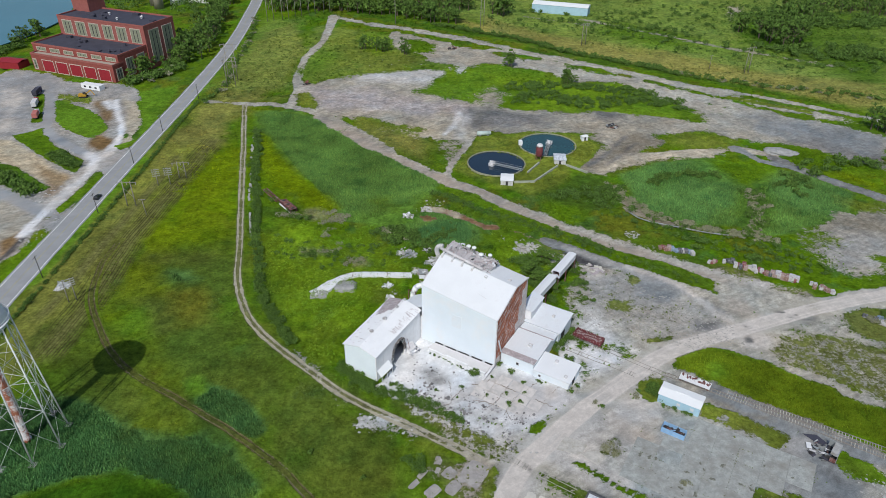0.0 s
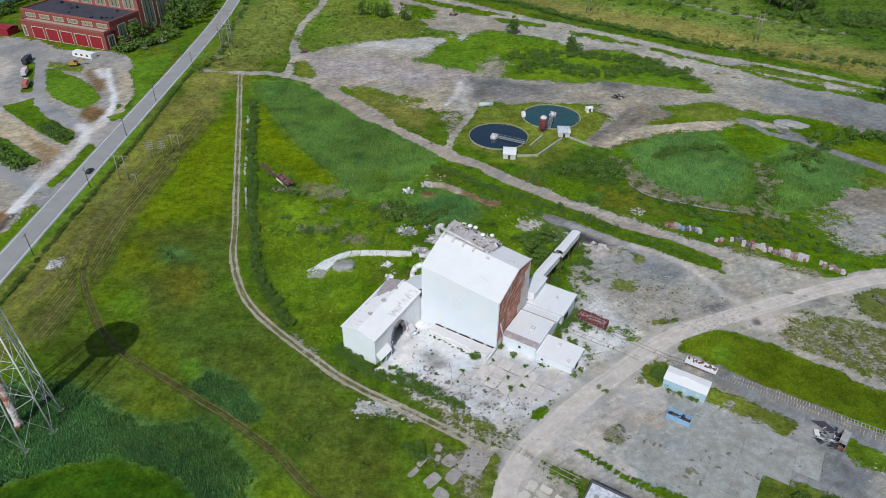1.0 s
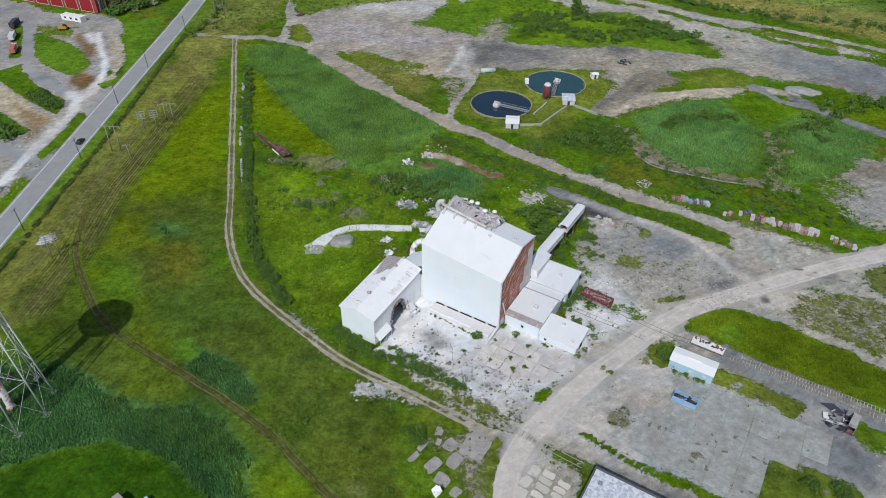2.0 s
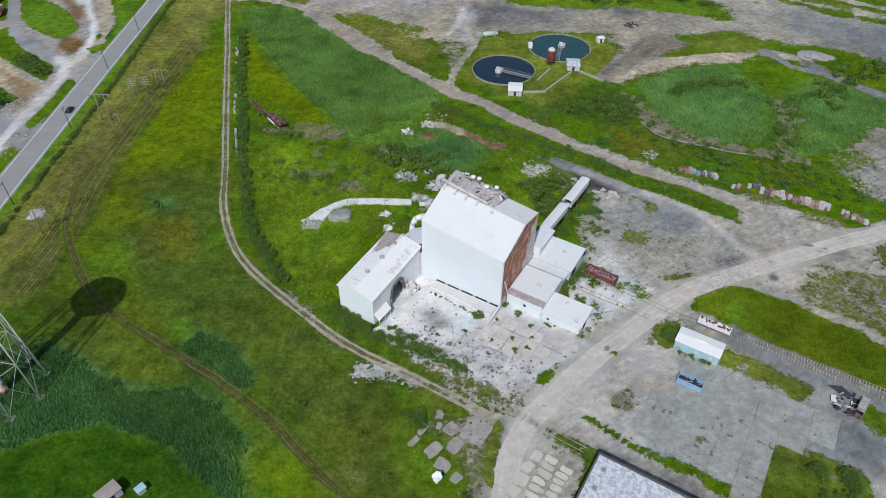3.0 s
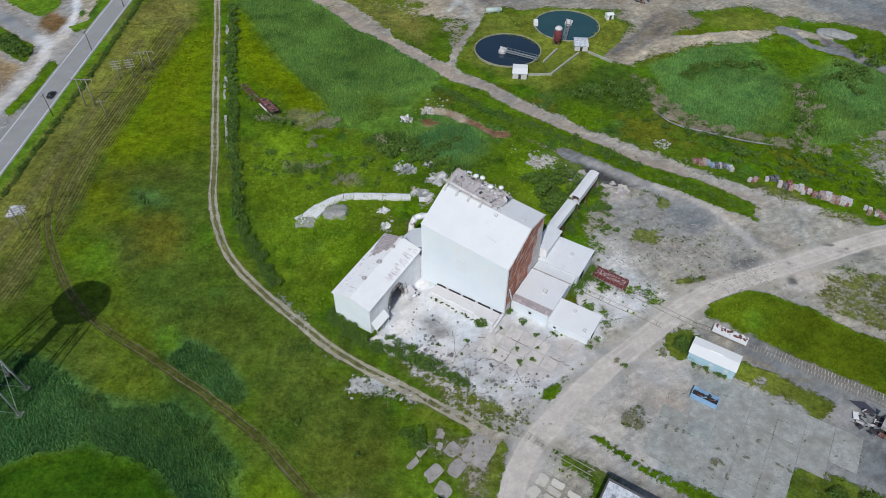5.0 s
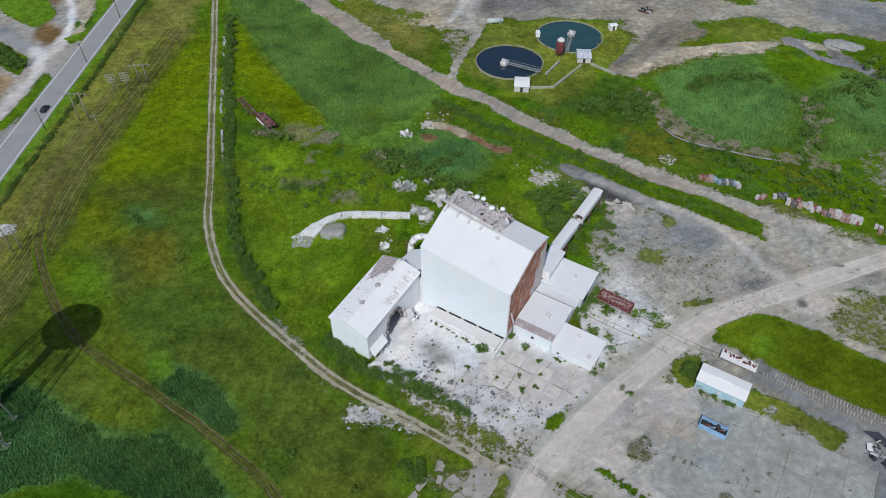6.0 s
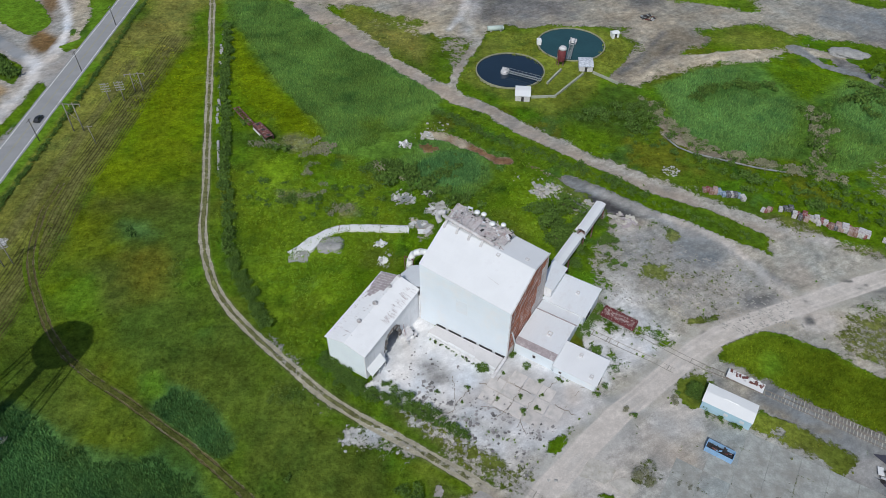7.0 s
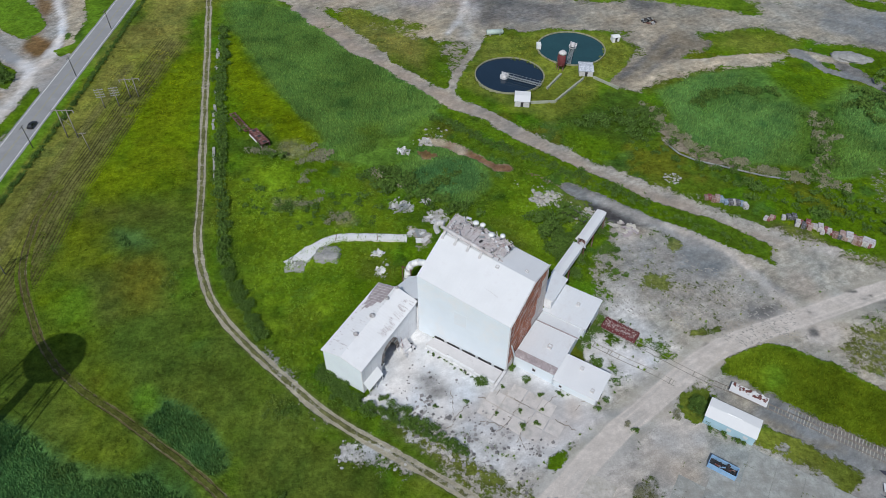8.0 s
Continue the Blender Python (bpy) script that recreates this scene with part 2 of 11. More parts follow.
    edge = math_("ADD", attr("bare", "Fac"), rng(math_("ADD", math_("ADD", math_("MULTIPLY", patchy, 0.5), math_("MULTIPLY", mid, 0.28)), math_("MULTIPLY", nz(1.6, 6.0, 0.75), 0.22)), 0.3, 0.7, -0.55, 0.55))
    fac = rng(edge, 0.42, 0.58, 0, 1)
    mx = N.new("ShaderNodeMix")
    mx.data_type = "RGBA"
    L.new(fac, mx.inputs[0])
    L.new(veg, mx.inputs[6])
    L.new(soil, mx.inputs[7])
    L.new(mx.outputs[2], bsdf.inputs["Base Color"])
    b = N.new("ShaderNodeBump")
    b.inputs["Strength"].default_value, b.inputs["Distance"].default_value = 0.7, 0.35
    L.new(math_("MULTIPLY", math_("ADD", math_("MULTIPLY", fine, 0.4), math_("MULTIPLY", mid, 1.8)), rng(fac, 0, 1, 1.0, 0.25)), b.inputs["Height"])
    L.new(b.outputs[0], bsdf.inputs["Normal"])
    return m


GROUND = cover_material("land_cover", True)
BLADES = cover_material("blades", False)
HERBS = cover_material("herb_leaves", False, 1.1)

# ---------------------------------------------------------------- mesh tools
def box(bm, x0, x1, y0, y1, z0, z1, m=None):
    v = [bm.verts.new((x, y, z)) for x in (x0, x1) for y in (y0, y1) for z in (z0, z1)]
    for f in ((0, 1, 3, 2), (4, 6, 7, 5), (0, 4, 5, 1), (2, 3, 7, 6), (0, 2, 6, 4), (1, 5, 7, 3)):
        bm.faces.new([v[i] for i in f])
    if m is not None:
        bmesh.ops.transform(bm, matrix=m, verts=v)
    return v


def rod(bm, a, b, r, r2=None, n=8, caps=True):
    a, b = Vector(a), Vector(b)
    q = (b - a).to_track_quat("Z", "Y").to_matrix()
    rings = []
    for p, rr in ((a, r), (b, r if r2 is None else r2)):
        rings.append([bm.verts.new(p + q @ Vector((rr * math.cos(2 * math.pi * k / n), rr * math.sin(2 * math.pi * k / n), 0))) for k in range(n)])
    for k in range(n):
        bm.faces.new((rings[0][k], rings[0][(k + 1) % n], rings[1][(k + 1) % n], rings[1][k]))
    if caps:
        bm.faces.new(rings[0][::-1])
        bm.faces.new(rings[1])


def beam(bm, a, b, w, h):
    """A bar of rectangular section from a to b."""
    a, b = Vector(a), Vector(b)
    m = Matrix.Translation((a + b) / 2) @ (b - a).to_track_quat("Z", "Y").to_matrix().to_4x4()
    n = (b - a).length / 2
    box(bm, -w / 2, w / 2, -h / 2, h / 2, -n, n, m)


def slab(bm, ring, z0, z1):
    """A flat body over a ring of plan points; z1 may be a function of the plan point."""
    top = [bm.verts.new((x, y, z1(x, y) if callable(z1) else z1)) for x, y in ring]
    low = [bm.verts.new((x, y, z0)) for x, y in ring]
    bm.faces.new(top)
    bm.faces.new(low[::-1])
    for k in range(len(ring)):
        j = (k + 1) % len(ring)
        bm.faces.new((low[k], low[j], top[j], top[k]))


def sheet(bm, pts, thick):
    """A plane sheet with thickness below it, from its corners."""
    pts = [Vector(p) for p in pts]
    n = (pts[1] - pts[0]).cross(pts[2] - pts[0]).normalized()
    a = [bm.verts.new(p) for p in pts]
    b = [bm.verts.new(p - n * thick) for p in pts]
    bm.faces.new(a)
    bm.faces.new(b[::-1])
    for k in range(len(pts)):
        j = (k + 1) % len(pts)
        bm.faces.new((b[k], b[j], a[j], a[k]))


def lathe(bm, profile, n=24, at=(0, 0, 0)):
    rings = [[bm.verts.new((at[0] + r * math.cos(2 * math.pi * k / n), at[1] + r * math.sin(2 * math.pi * k / n), at[2] + z)) for k in range(n)] for r, z in profile]
    for a, b in zip(rings, rings[1:]):
        for k in range(n):
            bm.faces.new((a[k], a[(k + 1) % n], b[(k + 1) % n], b[k]))
    bm.faces.new(rings[0][::-1])
    bm.faces.new(rings[-1])


def rock(bm, at, size, rng, flat=0.6, sub=2):
    """An angular stone."""
    got = bmesh.ops.create_icosphere(bm, subdivisions=sub, radius=1)["verts"]
    off = Vector((rng.random() * 50, rng.random() * 50, rng.random() * 50))
    sx, sy = size * rng.uniform(0.8, 1.3), size * rng.uniform(0.7, 1.1)
    turn = rng.uniform(0, 6.3)
    c, s = math.cos(turn), math.sin(turn)
    for v in got:
        d = 1 + 0.55 * noise.noise(v.co * 1.3 + off)
        x, y, z = v.co.x * sx * d, v.co.y * sy * d, v.co.z * size * flat * d
        v.co = Vector((at[0] + c * x - s * y, at[1] + s * x + c * y, at[2] + z))


def part(name, bm, material, parent=None, label="", smooth=False):
    me = bpy.data.meshes.new(name)
    bmesh.ops.recalc_face_normals(bm, faces=bm.faces)
    bm.to_mesh(me)
    bm.free()
    me.materials.append(material)
    if smooth:
        me.polygons.foreach_set("use_smooth", [True] * len(me.polygons))
    ob = new(name, me)
    if parent is not None:
        ob.parent = parent
    if label:
        ob["label"] = label
    return ob


def thing(name, label, category, at=(0, 0, 0), turn=0.0, group="", kind=""):
    ob = new(name)
    ob.matrix_basis = pose(*at, 0, 0, turn)
    return tagged(ob, label, category, group, kind)


def B():
    return bmesh.new()


def array_mesh(name, verts, tris, material, colours=None):
    """A mesh from numpy arrays, with a plant colour for each vertex."""
    me = bpy.data.meshes.new(name)
    me.vertices.add(len(verts))
    me.vertices.foreach_set("co", np.ascontiguousarray(verts, dtype=np.float32).ravel())
    n = tris.shape[1]
    me.loops.add(tris.size)
    me.loops.foreach_set("vertex_index", np.ascontiguousarray(tris, dtype=np.int32).ravel())
    me.polygons.add(len(tris))
    me.polygons.foreach_set("loop_start", np.arange(0, tris.size, n, dtype=np.int32))
    if colours is not None:
        a = me.attributes.new("veg", "FLOAT_COLOR", "POINT")
        a.data.foreach_set("color", np.ascontiguousarray(np.column_stack([colours, np.ones(len(colours))]), dtype=np.float32).ravel())
    me.update(calc_edges=True)
    me.materials.append(material)
    return new(name, me)

# ---------------------------------------------------------------- the ground: one sheet, with its cover
VEG = {"grass": (0.082, 0.150, 0.010), "ygrass": (0.122, 0.172, 0.005), "dgrass": (0.084, 0.116, 0.028), "mown": (0.150, 0.155, 0.052),
       # reed carries painted far-off sheen, nreed painted shade
       "breed": (0.084, 0.190, 0.098), "reed": (0.112, 0.216, 0.078), "nreed": (0.060, 0.148, 0.076), "lawn": (0.036, 0.088, 0.008), "scrub": (0.065, 0.130, 0.018), "bright": (0.104, 0.190, 0.006),
       # the far grazing land's colour is paled to paint haze into it
       "lime": (0.104, 0.152, 0.014), "tan": (0.30, 0.255, 0.12), "heath": (0.215, 0.200, 0.090), "dull": (0.074, 0.100, 0.024), "pasture": (0.178, 0.232, 0.085), "dry": (0.112, 0.134, 0.042), "wild": (0.142, 0.226, 0.019), "deep": (0.058, 0.104, 0.024), "brownish": (0.128, 0.118, 0.022),
       "meadow": (0.098, 0.185, 0.022), "olive": (0.158, 0.184, 0.046), "weedy": (0.135, 0.140, 0.070), "greyweed": (0.190, 0.195, 0.125), "deepshade": (0.070, 0.085, 0.026)}
SOIL = {"dirt": (0.402, 0.380, 0.326), "white": (0.67, 0.67, 0.675), "grey": (0.195, 0.190, 0.182), "mud": (0.20, 0.128, 0.058), "rust": (0.235, 0.135, 0.078), "conc": (0.345, 0.358, 0.335),
        "sand": (0.46, 0.41, 0.32), "pale": (0.50, 0.465, 0.425), "pebble": (0.365, 0.335, 0.275), "tar": (0.085, 0.083, 0.085),
        "clay": (0.375, 0.325, 0.275), "lot": (0.345, 0.328, 0.298), "lotgrey": (0.33, 0.325, 0.315), "asphalt": (0.30, 0.305, 0.31), "buff": (0.47, 0.40, 0.285), "mauve": (0.385, 0.35, 0.335), "slate": (0.240, 0.250, 0.250),
        "brush": (0.255, 0.225, 0.175), "pink": (0.53, 0.50, 0.48), "buffpink": (0.56, 0.495, 0.44), "tarry": (0.15, 0.148, 0.145), "stony": (0.36, 0.35, 0.32)}
TALL = {"mown": -0.6, "lawn": -0.6, "reed": 1.0, "breed": 1.0, "nreed": 1.0, "lime": 0.55, "scrub": 0.5}


def steps(fine0, fine1, d, low, high, grow=1.25):
    mid = list(np.arange(fine0, fine1 + d / 2, d))
    up, s = [], d
    while (up[-1] if up else mid[-1]) < high:
        s = min(s * grow, 400)
        up.append((up[-1] if up else mid[-1]) + s)
    down, s = [], d
    while (down[-1] if down else mid[0]) > low:
        s = min(s * grow, 400)
        down.append((down[-1] if down else mid[0]) - s)
    return np.array(down[::-1] + mid + up)


GX = steps(-285, 215, 1.25, -4000, 4000)
GY = np.concatenate([steps(80, 330, 1.25, -4000, 330), steps(332.5, 640, 2.5, 332.4, 4000)[0:]])
GY = np.unique(np.round(GY, 3))
PX, PY = np.meshgrid(GX, GY)
PX, PY = PX.ravel(), PY.ravel()


def value_noise(x, y, size, seed):
    """Smooth noise from -1 to 1 over the plan."""
    rs = np.random.RandomState(seed)
    tab = rs.uniform(-1, 1, (256, 256))
    u, v = x / size, y / size
    i, j = np.floor(u).astype(int), np.floor(v).astype(int)
    fu, fv = u - i, v - j
    fu, fv = fu * fu * (3 - 2 * fu), fv * fv * (3 - 2 * fv)
    a, b, c, d = tab[i % 256, j % 256], tab[(i + 1) % 256, j % 256], tab[i % 256, (j + 1) % 256], tab[(i + 1) % 256, (j + 1) % 256]
    return (a * (1 - fu) + b * fu) * (1 - fv) + (c * (1 - fu) + d * fu) * fv


WOB = 0.6 * value_noise(PX, PY, 9, 1) + 0.4 * value_noise(PX, PY, 3.5, 2)
veg = np.tile(np.array(VEG["grass"]), (len(PX), 1))
big = value_noise(PX, PY, 38, 3) * 0.6 + value_noise(PX, PY, 13, 4) * 0.4
lush = np.clip(big * 1.4, 0, 1)[:, None]
drier = np.clip(-big * 1.4, 0, 1)[:, None]
dead = np.clip(value_noise(PX, PY, 21, 6) * 0.7 + value_noise(PX, PY, 7, 7) * 0.5 - 0.25, 0, 0.6)[:, None]
veg = veg * (1 - 0.6 * lush - 0.6 * drier) + 0.6 * lush * np.array(VEG["bright"]) + 0.6 * drier * np.array(VEG["dgrass"])
veg = veg * (1 - dead) + dead * np.array((0.105, 0.105, 0.030))
# stands of different herbs, each with a ragged edge
for size, seed, least, tone in ((26, 51, 0.34, (0.122, 0.158, 0.010)), (19, 52, 0.36, (0.048, 0.098, 0.020)), (14, 53, 0.42, (0.070, 0.178, 0.012)),
                                (17, 54, 0.46, (0.122, 0.120, 0.022)), (9, 55, 0.55, (0.056, 0.125, 0.046)), (6, 56, 0.6, (0.040, 0.085, 0.016))):
    stand = value_noise(PX, PY, size, seed) * 0.75 + value_noise(PX, PY, size / 3, seed + 10) * 0.3 + value_noise(PX, PY, 2.4, seed + 20) * 0.12
    k_ = np.clip((stand - least) / 0.14, 0, 0.6)[:, None]
    veg = veg * (1 - k_) + k_ * np.array(tone)
soil = np.tile(np.array(SOIL["dirt"]), (len(PX), 1))
bare = np.full(len(PX), 0.0)
tall = np.zeros(len(PX))
even = np.zeros(len(PX))
EVEN = {"white": 0.52, "pink": 0.5, "buffpink": 0.5, "asphalt": 0.8, "lotgrey": 0.35, "slate": 0.3, "conc": 0.3, "clay": 0.45, "pale": 0.35}


HUE = np.clip(0.45 * value_noise(PX, PY, 3.1, 21) + 0.4 * value_noise(PX, PY, 8, 22) + 0.35 * value_noise(PX, PY, 24, 23), -1, 1)
DEEP = np.clip(0.5 * value_noise(PX, PY, 2.6, 24) + 0.4 * value_noise(PX, PY, 6, 25) + 0.3 * value_noise(PX, PY, 15, 26), -1, 1)


def mottle(c):
    """Growth is never even: yellower and browner places, deeper green clumps."""
    y, d = np.clip(HUE, 0, 1)[:, None], np.clip(DEEP, 0, 1)[:, None]
    c = c * (1 + y * np.array((0.22, 0.13, 0.05)))
    return c * (1 - d * np.array((0.50, 0.37, 0.28))) * np.array((1.03, 1.08, 0.64))


def cover(kind, sd, near, soft, amount):
    w = np.clip(0.5 - (sd + WOB[near] * soft * 1.2) / (2 * soft), 0, 1) * amount
    if kind in VEG:
        c = np.array(VEG[kind]) * (1 + 0.20 * value_noise(PX[near], PY[near], 7, 5) + 0.16 * value_noise(PX[near], PY[near], 19, 15))[:, None]
        veg[near] = veg[near] * (1 - w[:, None]) + c * w[:, None]
        bare[near] *= 1 - w
        tall[near] = tall[near] * (1 - w) + TALL.get(kind, 0.0) * w
    else:
        soil[near] = soil[near] * (1 - np.minimum(1, w * 1.6)[:, None]) + np.array(SOIL[kind]) * np.minimum(1, w * 1.6)[:, None]
        bare[near] = bare[near] * (1 - w) + w
        tall[near] *= 1 - w
        even[near] = even[near] * (1 - w) + EVEN.get(kind, 0.0) * w


def seg_distance(x, y, a, b):
    dx, dy = b[0] - a[0], b[1] - a[1]
    t = np.clip(((x - a[0]) * dx + (y - a[1]) * dy) / (dx * dx + dy * dy + 1e-9), 0, 1)
    return np.hypot(x - a[0] - t * dx, y - a[1] - t * dy)


def close_to(pts, reach):
    q = np.array(pts)
    return np.where((PX > q[:, 0].min() - reach) & (PX < q[:, 0].max() + reach) & (PY > q[:, 1].min() - reach) & (PY < q[:, 1].max() + reach))[0]


def land(kind, ring, soft=2.0, amount=1.0):
    near = close_to(ring, 3 * soft + 1)
    x, y = PX[near], PY[near]
    d, inside = np.full(len(near), 1e9), np.zeros(len(near), bool)
    for a, b in zip(ring, ring[1:] + ring[:1]):
        d = np.minimum(d, seg_distance(x, y, a, b))
        cross = (a[1] > y) != (b[1] > y)
        inside ^= cross & (x < (b[0] - a[0]) * (y - a[1]) / (b[1] - a[1] + 1e-9) + a[0])
    cover(kind, np.where(inside, -d, d), near, soft, amount)


def strip(kind, pts, half, soft=1.0, amount=1.0):
    near = close_to(pts, half + 3 * soft + 1)
    d = np.full(len(near), 1e9)
    for a, b in zip(pts, pts[1:]):
        d = np.minimum(d, seg_distance(PX[near], PY[near], a, b))
    cover(kind, d - half, near, soft, amount)


# fields
land("mown", [(-141, 171), (-143, 212), (-139, 269), (-137, 326), (-131, 374), (-133, 516), (-118, 548), (-96, 474), (-98, 404), (-111, 361), (-117, 353), (-109, 312), (-117, 259), (-120, 207), (-122, 177), (-122, 155), (-126, 143)], 3.0, 1.00)
land("mown", [(-144, 365), (-115, 366), (-107, 357), (-119, 333), (-133, 322)], 4.0, 0.60)
land("ygrass", [(-134, 310), (-101, 311), (-79, 219), (-96, 215), (-115, 225), (-119, 264)], 9.0, 0.80)
land("ygrass", [(-121, 177), (-119, 200), (-89, 172), (-76, 153), (-92, 151), (-112, 155)], 8.0, 0.42)
land("ygrass", [(-96, 146), (-84, 144), (-73, 138), (-72, 132), (-88, 130)], 4.0, 0.40)
land("ygrass", [(-92, 338), (-78, 306), (-56, 271), (-39, 240), (-52, 243), (-69, 263), (-83, 281), (-94, 319)], 3.5, 0.85)
land("ygrass", [(-96, 517), (-62, 518), (-47, 450), (-24, 438), (-57, 405), (-81, 404), (-92, 448)], 3.0, 0.60)
land("dgrass", [(-115, 211), (-83, 223), (-69, 178), (-65, 156), (-82, 156), (-99, 177)], 6.0, 0.80)
land("dgrass", [(-64, 167), (-36, 144), (-12, 126), (-11, 108), (-30, 108), (-50, 129), (-66, 146)], 8.0, 0.55)
land("bright", [(-108, 177), (-100, 180), (-93, 169), (-101, 166)], 3.0, 0.70)
land("bright", [(-33, 205), (-65, 212), (-72, 223), (-60, 236), (-40, 228), (-28, 216)], 5.0, 0.50)
land("dgrass", [(-74, 164), (-51, 147), (-32, 132), (-14, 119), (-8, 107), (-18, 99), (-29, 113), (-44, 125), (-56, 136), (-69, 147)], 10.0, 0.60)
# reed beds; the far beds are paled for sheen, the near ones darkened for shade
land("reed", [(-98, 360), (-69, 352), (-42, 328), (-18, 298), (-2, 277), (-9, 261), (-14, 243), (-21, 235), (-39, 240), (-56, 271), (-76, 306), (-91, 338)], 1.0, 1.00)
land("reed", [(-9, 249), (2, 250), (13, 243), (15, 227), (8, 217), (-4, 219), (-15, 227), (-18, 236)], 1.0, 1.00)
land("nreed", [(-134, 131), (-118, 139), (-108, 142), (-92, 140), (-83, 130), (-68, 126), (-62, 132), (-55, 125), (-52, 119), (-44, 110), (-42, 94), (-56, 103), (-66, 111), (-80, 115), (-91, 113), (-101, 108), (-116, 99)], 1.0, 1.00)
land("nreed", [(-75, 148), (-70, 149), (-48, 132), (-48, 126), (-57, 129), (-68, 137)], 1.0, 1.00)
land("reed", [(-111, 198), (-92, 204), (-90, 197), (-104, 188)], 4.0, 0.40)
land("lawn", [(-116, 99), (-101, 108), (-91, 112), (-80, 115), (-65, 111), (-56, 103), (-43, 93), (-41, 82), (-106, 81)], 2.0, 1.00)
land("reed", [(80, 285), (100, 297), (126, 303), (146, 298), (171, 286), (180, 267), (170, 250), (150, 240), (128, 231), (117, 239), (95, 239), (83, 258)], 1.5, 1.00)
land("bright", [(120, 301), (151, 304), (161, 295), (137, 274), (116, 280)], 3.0, 0.90)
land("scrub", [(92, 276), (108, 288), (118, 285), (105, 277), (94, 268)], 2.0, 0.90)
land("scrub", [(130, 269), (147, 280), (134, 240), (119, 227), (117, 239)], 3.0, 0.70)
# bare ground and dirt
land("pebble", [(-83, 404), (-53, 429), (1, 433), (-11, 396), (20, 369), (45, 361), (83, 362), (102, 352), (141, 350), (156, 370), (188, 352), (225, 326), (200, 278), (182, 313), (155, 321), (115, 331), (94, 327), (69, 287), (65, 295), (80, 330), (42, 331), (19, 332), (12, 313), (1, 321), (-26, 342), (-51, 355), (-72, 370)], 6.0, 0.80)
land("grey", [(17, 356), (54, 357), (86, 366), (96, 352), (78, 339), (42, 335), (16, 335)], 5.0, 0.75)
land("grey", [(184, 344), (222, 321), (204, 287), (191, 308), (176, 325)], 3.0, 0.70)
land("white", [(-52, 421), (-31, 433), (-1, 433), (-9, 411), (-30, 404), (-44, 410)], 4.0, 0.20)
land("dry", [(-49, 352), (-26, 339), (-2, 313), (-7, 295), (-23, 304), (-39, 324)], 3.0, 0.85)
strip("dirt", [(-89.9, 567.0), (-60.6, 547.0), (-20.2, 527.0), (25.6, 498.2), (66.5, 465.5), (107.5, 439.8), (143.1, 410.1), (177.5, 381.8), (207.0, 360.6), (234.2, 342.7), (278.7, 307.0)], 4.5, 3.0, 0.85)
strip("dirt", [(-19.3, 501.2), (5.1, 476.8), (42.5, 452.3), (76.7, 429.9), (108.3, 409.2), (136.1, 385.4), (161.3, 363.7), (227.3, 329.9), (274.2, 300.6)], 7.0, 4.0, 0.70)
land("grass", [(-36, 501), (-11, 490), (1, 457), (-25, 450)], 2.0, 0.80)
strip("dirt", [(-89.5, 570.7), (-87.0, 502.0), (-93.1, 454.6), (-91.3, 414.4), (-85.9, 394.1), (-86.5, 370.8)], 3.0, 1.0, 1.00)
strip("dirt", [(-133.7, 374.1), (-113.7, 371.0), (-97.6, 370.5), (-84.1, 366.4), (-65.1, 355.8)], 3.0, 1.0, 1.00)
strip("dirt", [(-65.1, 355.8), (-42.1, 327.6), (-23.3, 304.0), (-1.3, 281.9), (16.0, 265.7), (32.0, 251.9), (48.9, 238.2), (64.8, 226.9), (79.8, 217.0), (96.9, 204.2), (109.9, 195.8), (122.9, 189.4)], 3.2, 2.5, 0.80)
strip("dirt", [(1.3, 283.1), (5.3, 298.2), (12.5, 318.2), (14.9, 347.9)], 2.0, 1.0, 1.00)
strip("sand", [(69.7, 290.3), (82.8, 303.0), (100.0, 306.6), (129.1, 311.8), (141.7, 316.1), (160.9, 307.8)], 3.0, 1.0, 1.00)
strip("grey", [(159.6, 304.6), (170.5, 286.4), (180.7, 275.3), (191.6, 263.8), (212.5, 245.6)], 3.5, 1.0, 1.00)
strip("grey", [(40.2, 226.0), (52.7, 219.7), (64.1, 212.9), (75.1, 206.4)], 3.0, 1.0, 1.00)
strip("dirt", [(75.1, 206.4), (88.1, 195.4), (93.0, 186.4), (97.9, 178.8)], 3.0, 1.0, 1.00)
land("grass", [(50, 232), (68, 222), (86, 208), (95, 200), (93, 194), (80, 203), (63, 216), (47, 225)], 1.5, 1.00)
land("dirt", [(142, 223), (163, 240), (184, 250), (156, 197), (143, 207)], 6.0, 0.55)
land("dirt", [(49, 207), (61, 211), (75, 197), (89, 190), (96, 182), (116, 187), (118, 179), (89, 169), (72, 164), (64, 159), (51, 167), (46, 174), (44, 185)], 3.0, 0.80)
land("dirt", [(54, 141), (62, 134), (72, 132), (78, 129), (87, 124), (96, 126), (111, 121), (131, 109), (116, 84), (62, 83), (67, 97), (53, 108), (40, 117), (34, 125), (39, 133)], 2.0, 0.84)
land("conc", [(51, 123), (72, 132), (77, 129), (93, 120), (103, 114), (98, 102), (80, 113), (68, 96), (53, 108), (42, 116)], 2.0, 0.80)
land("grey", [(92, 129), (101, 131), (109, 126), (106, 119), (94, 121)], 2.0, 0.80)
strip("dirt", [(206.5, 204.9), (164.4, 195.6), (137.6, 188.8), (119.6, 182.8), (103.5, 176.2), (84.4, 168.8), (67.6, 160.6), (52.4, 148.4), (38.4, 136.2), (27.0, 124.7), (19.4, 115.9), (15.3, 107.7), (13.1, 96.6), (11.3, 84.8)], 4.6, 1.0, 1.00)
strip("dirt", [(94.4, 164.3), (102.8, 156.8), (109.6, 150.6), (116.9, 143.8), (140.1, 124.6)], 3.2, 1.0, 1.00)
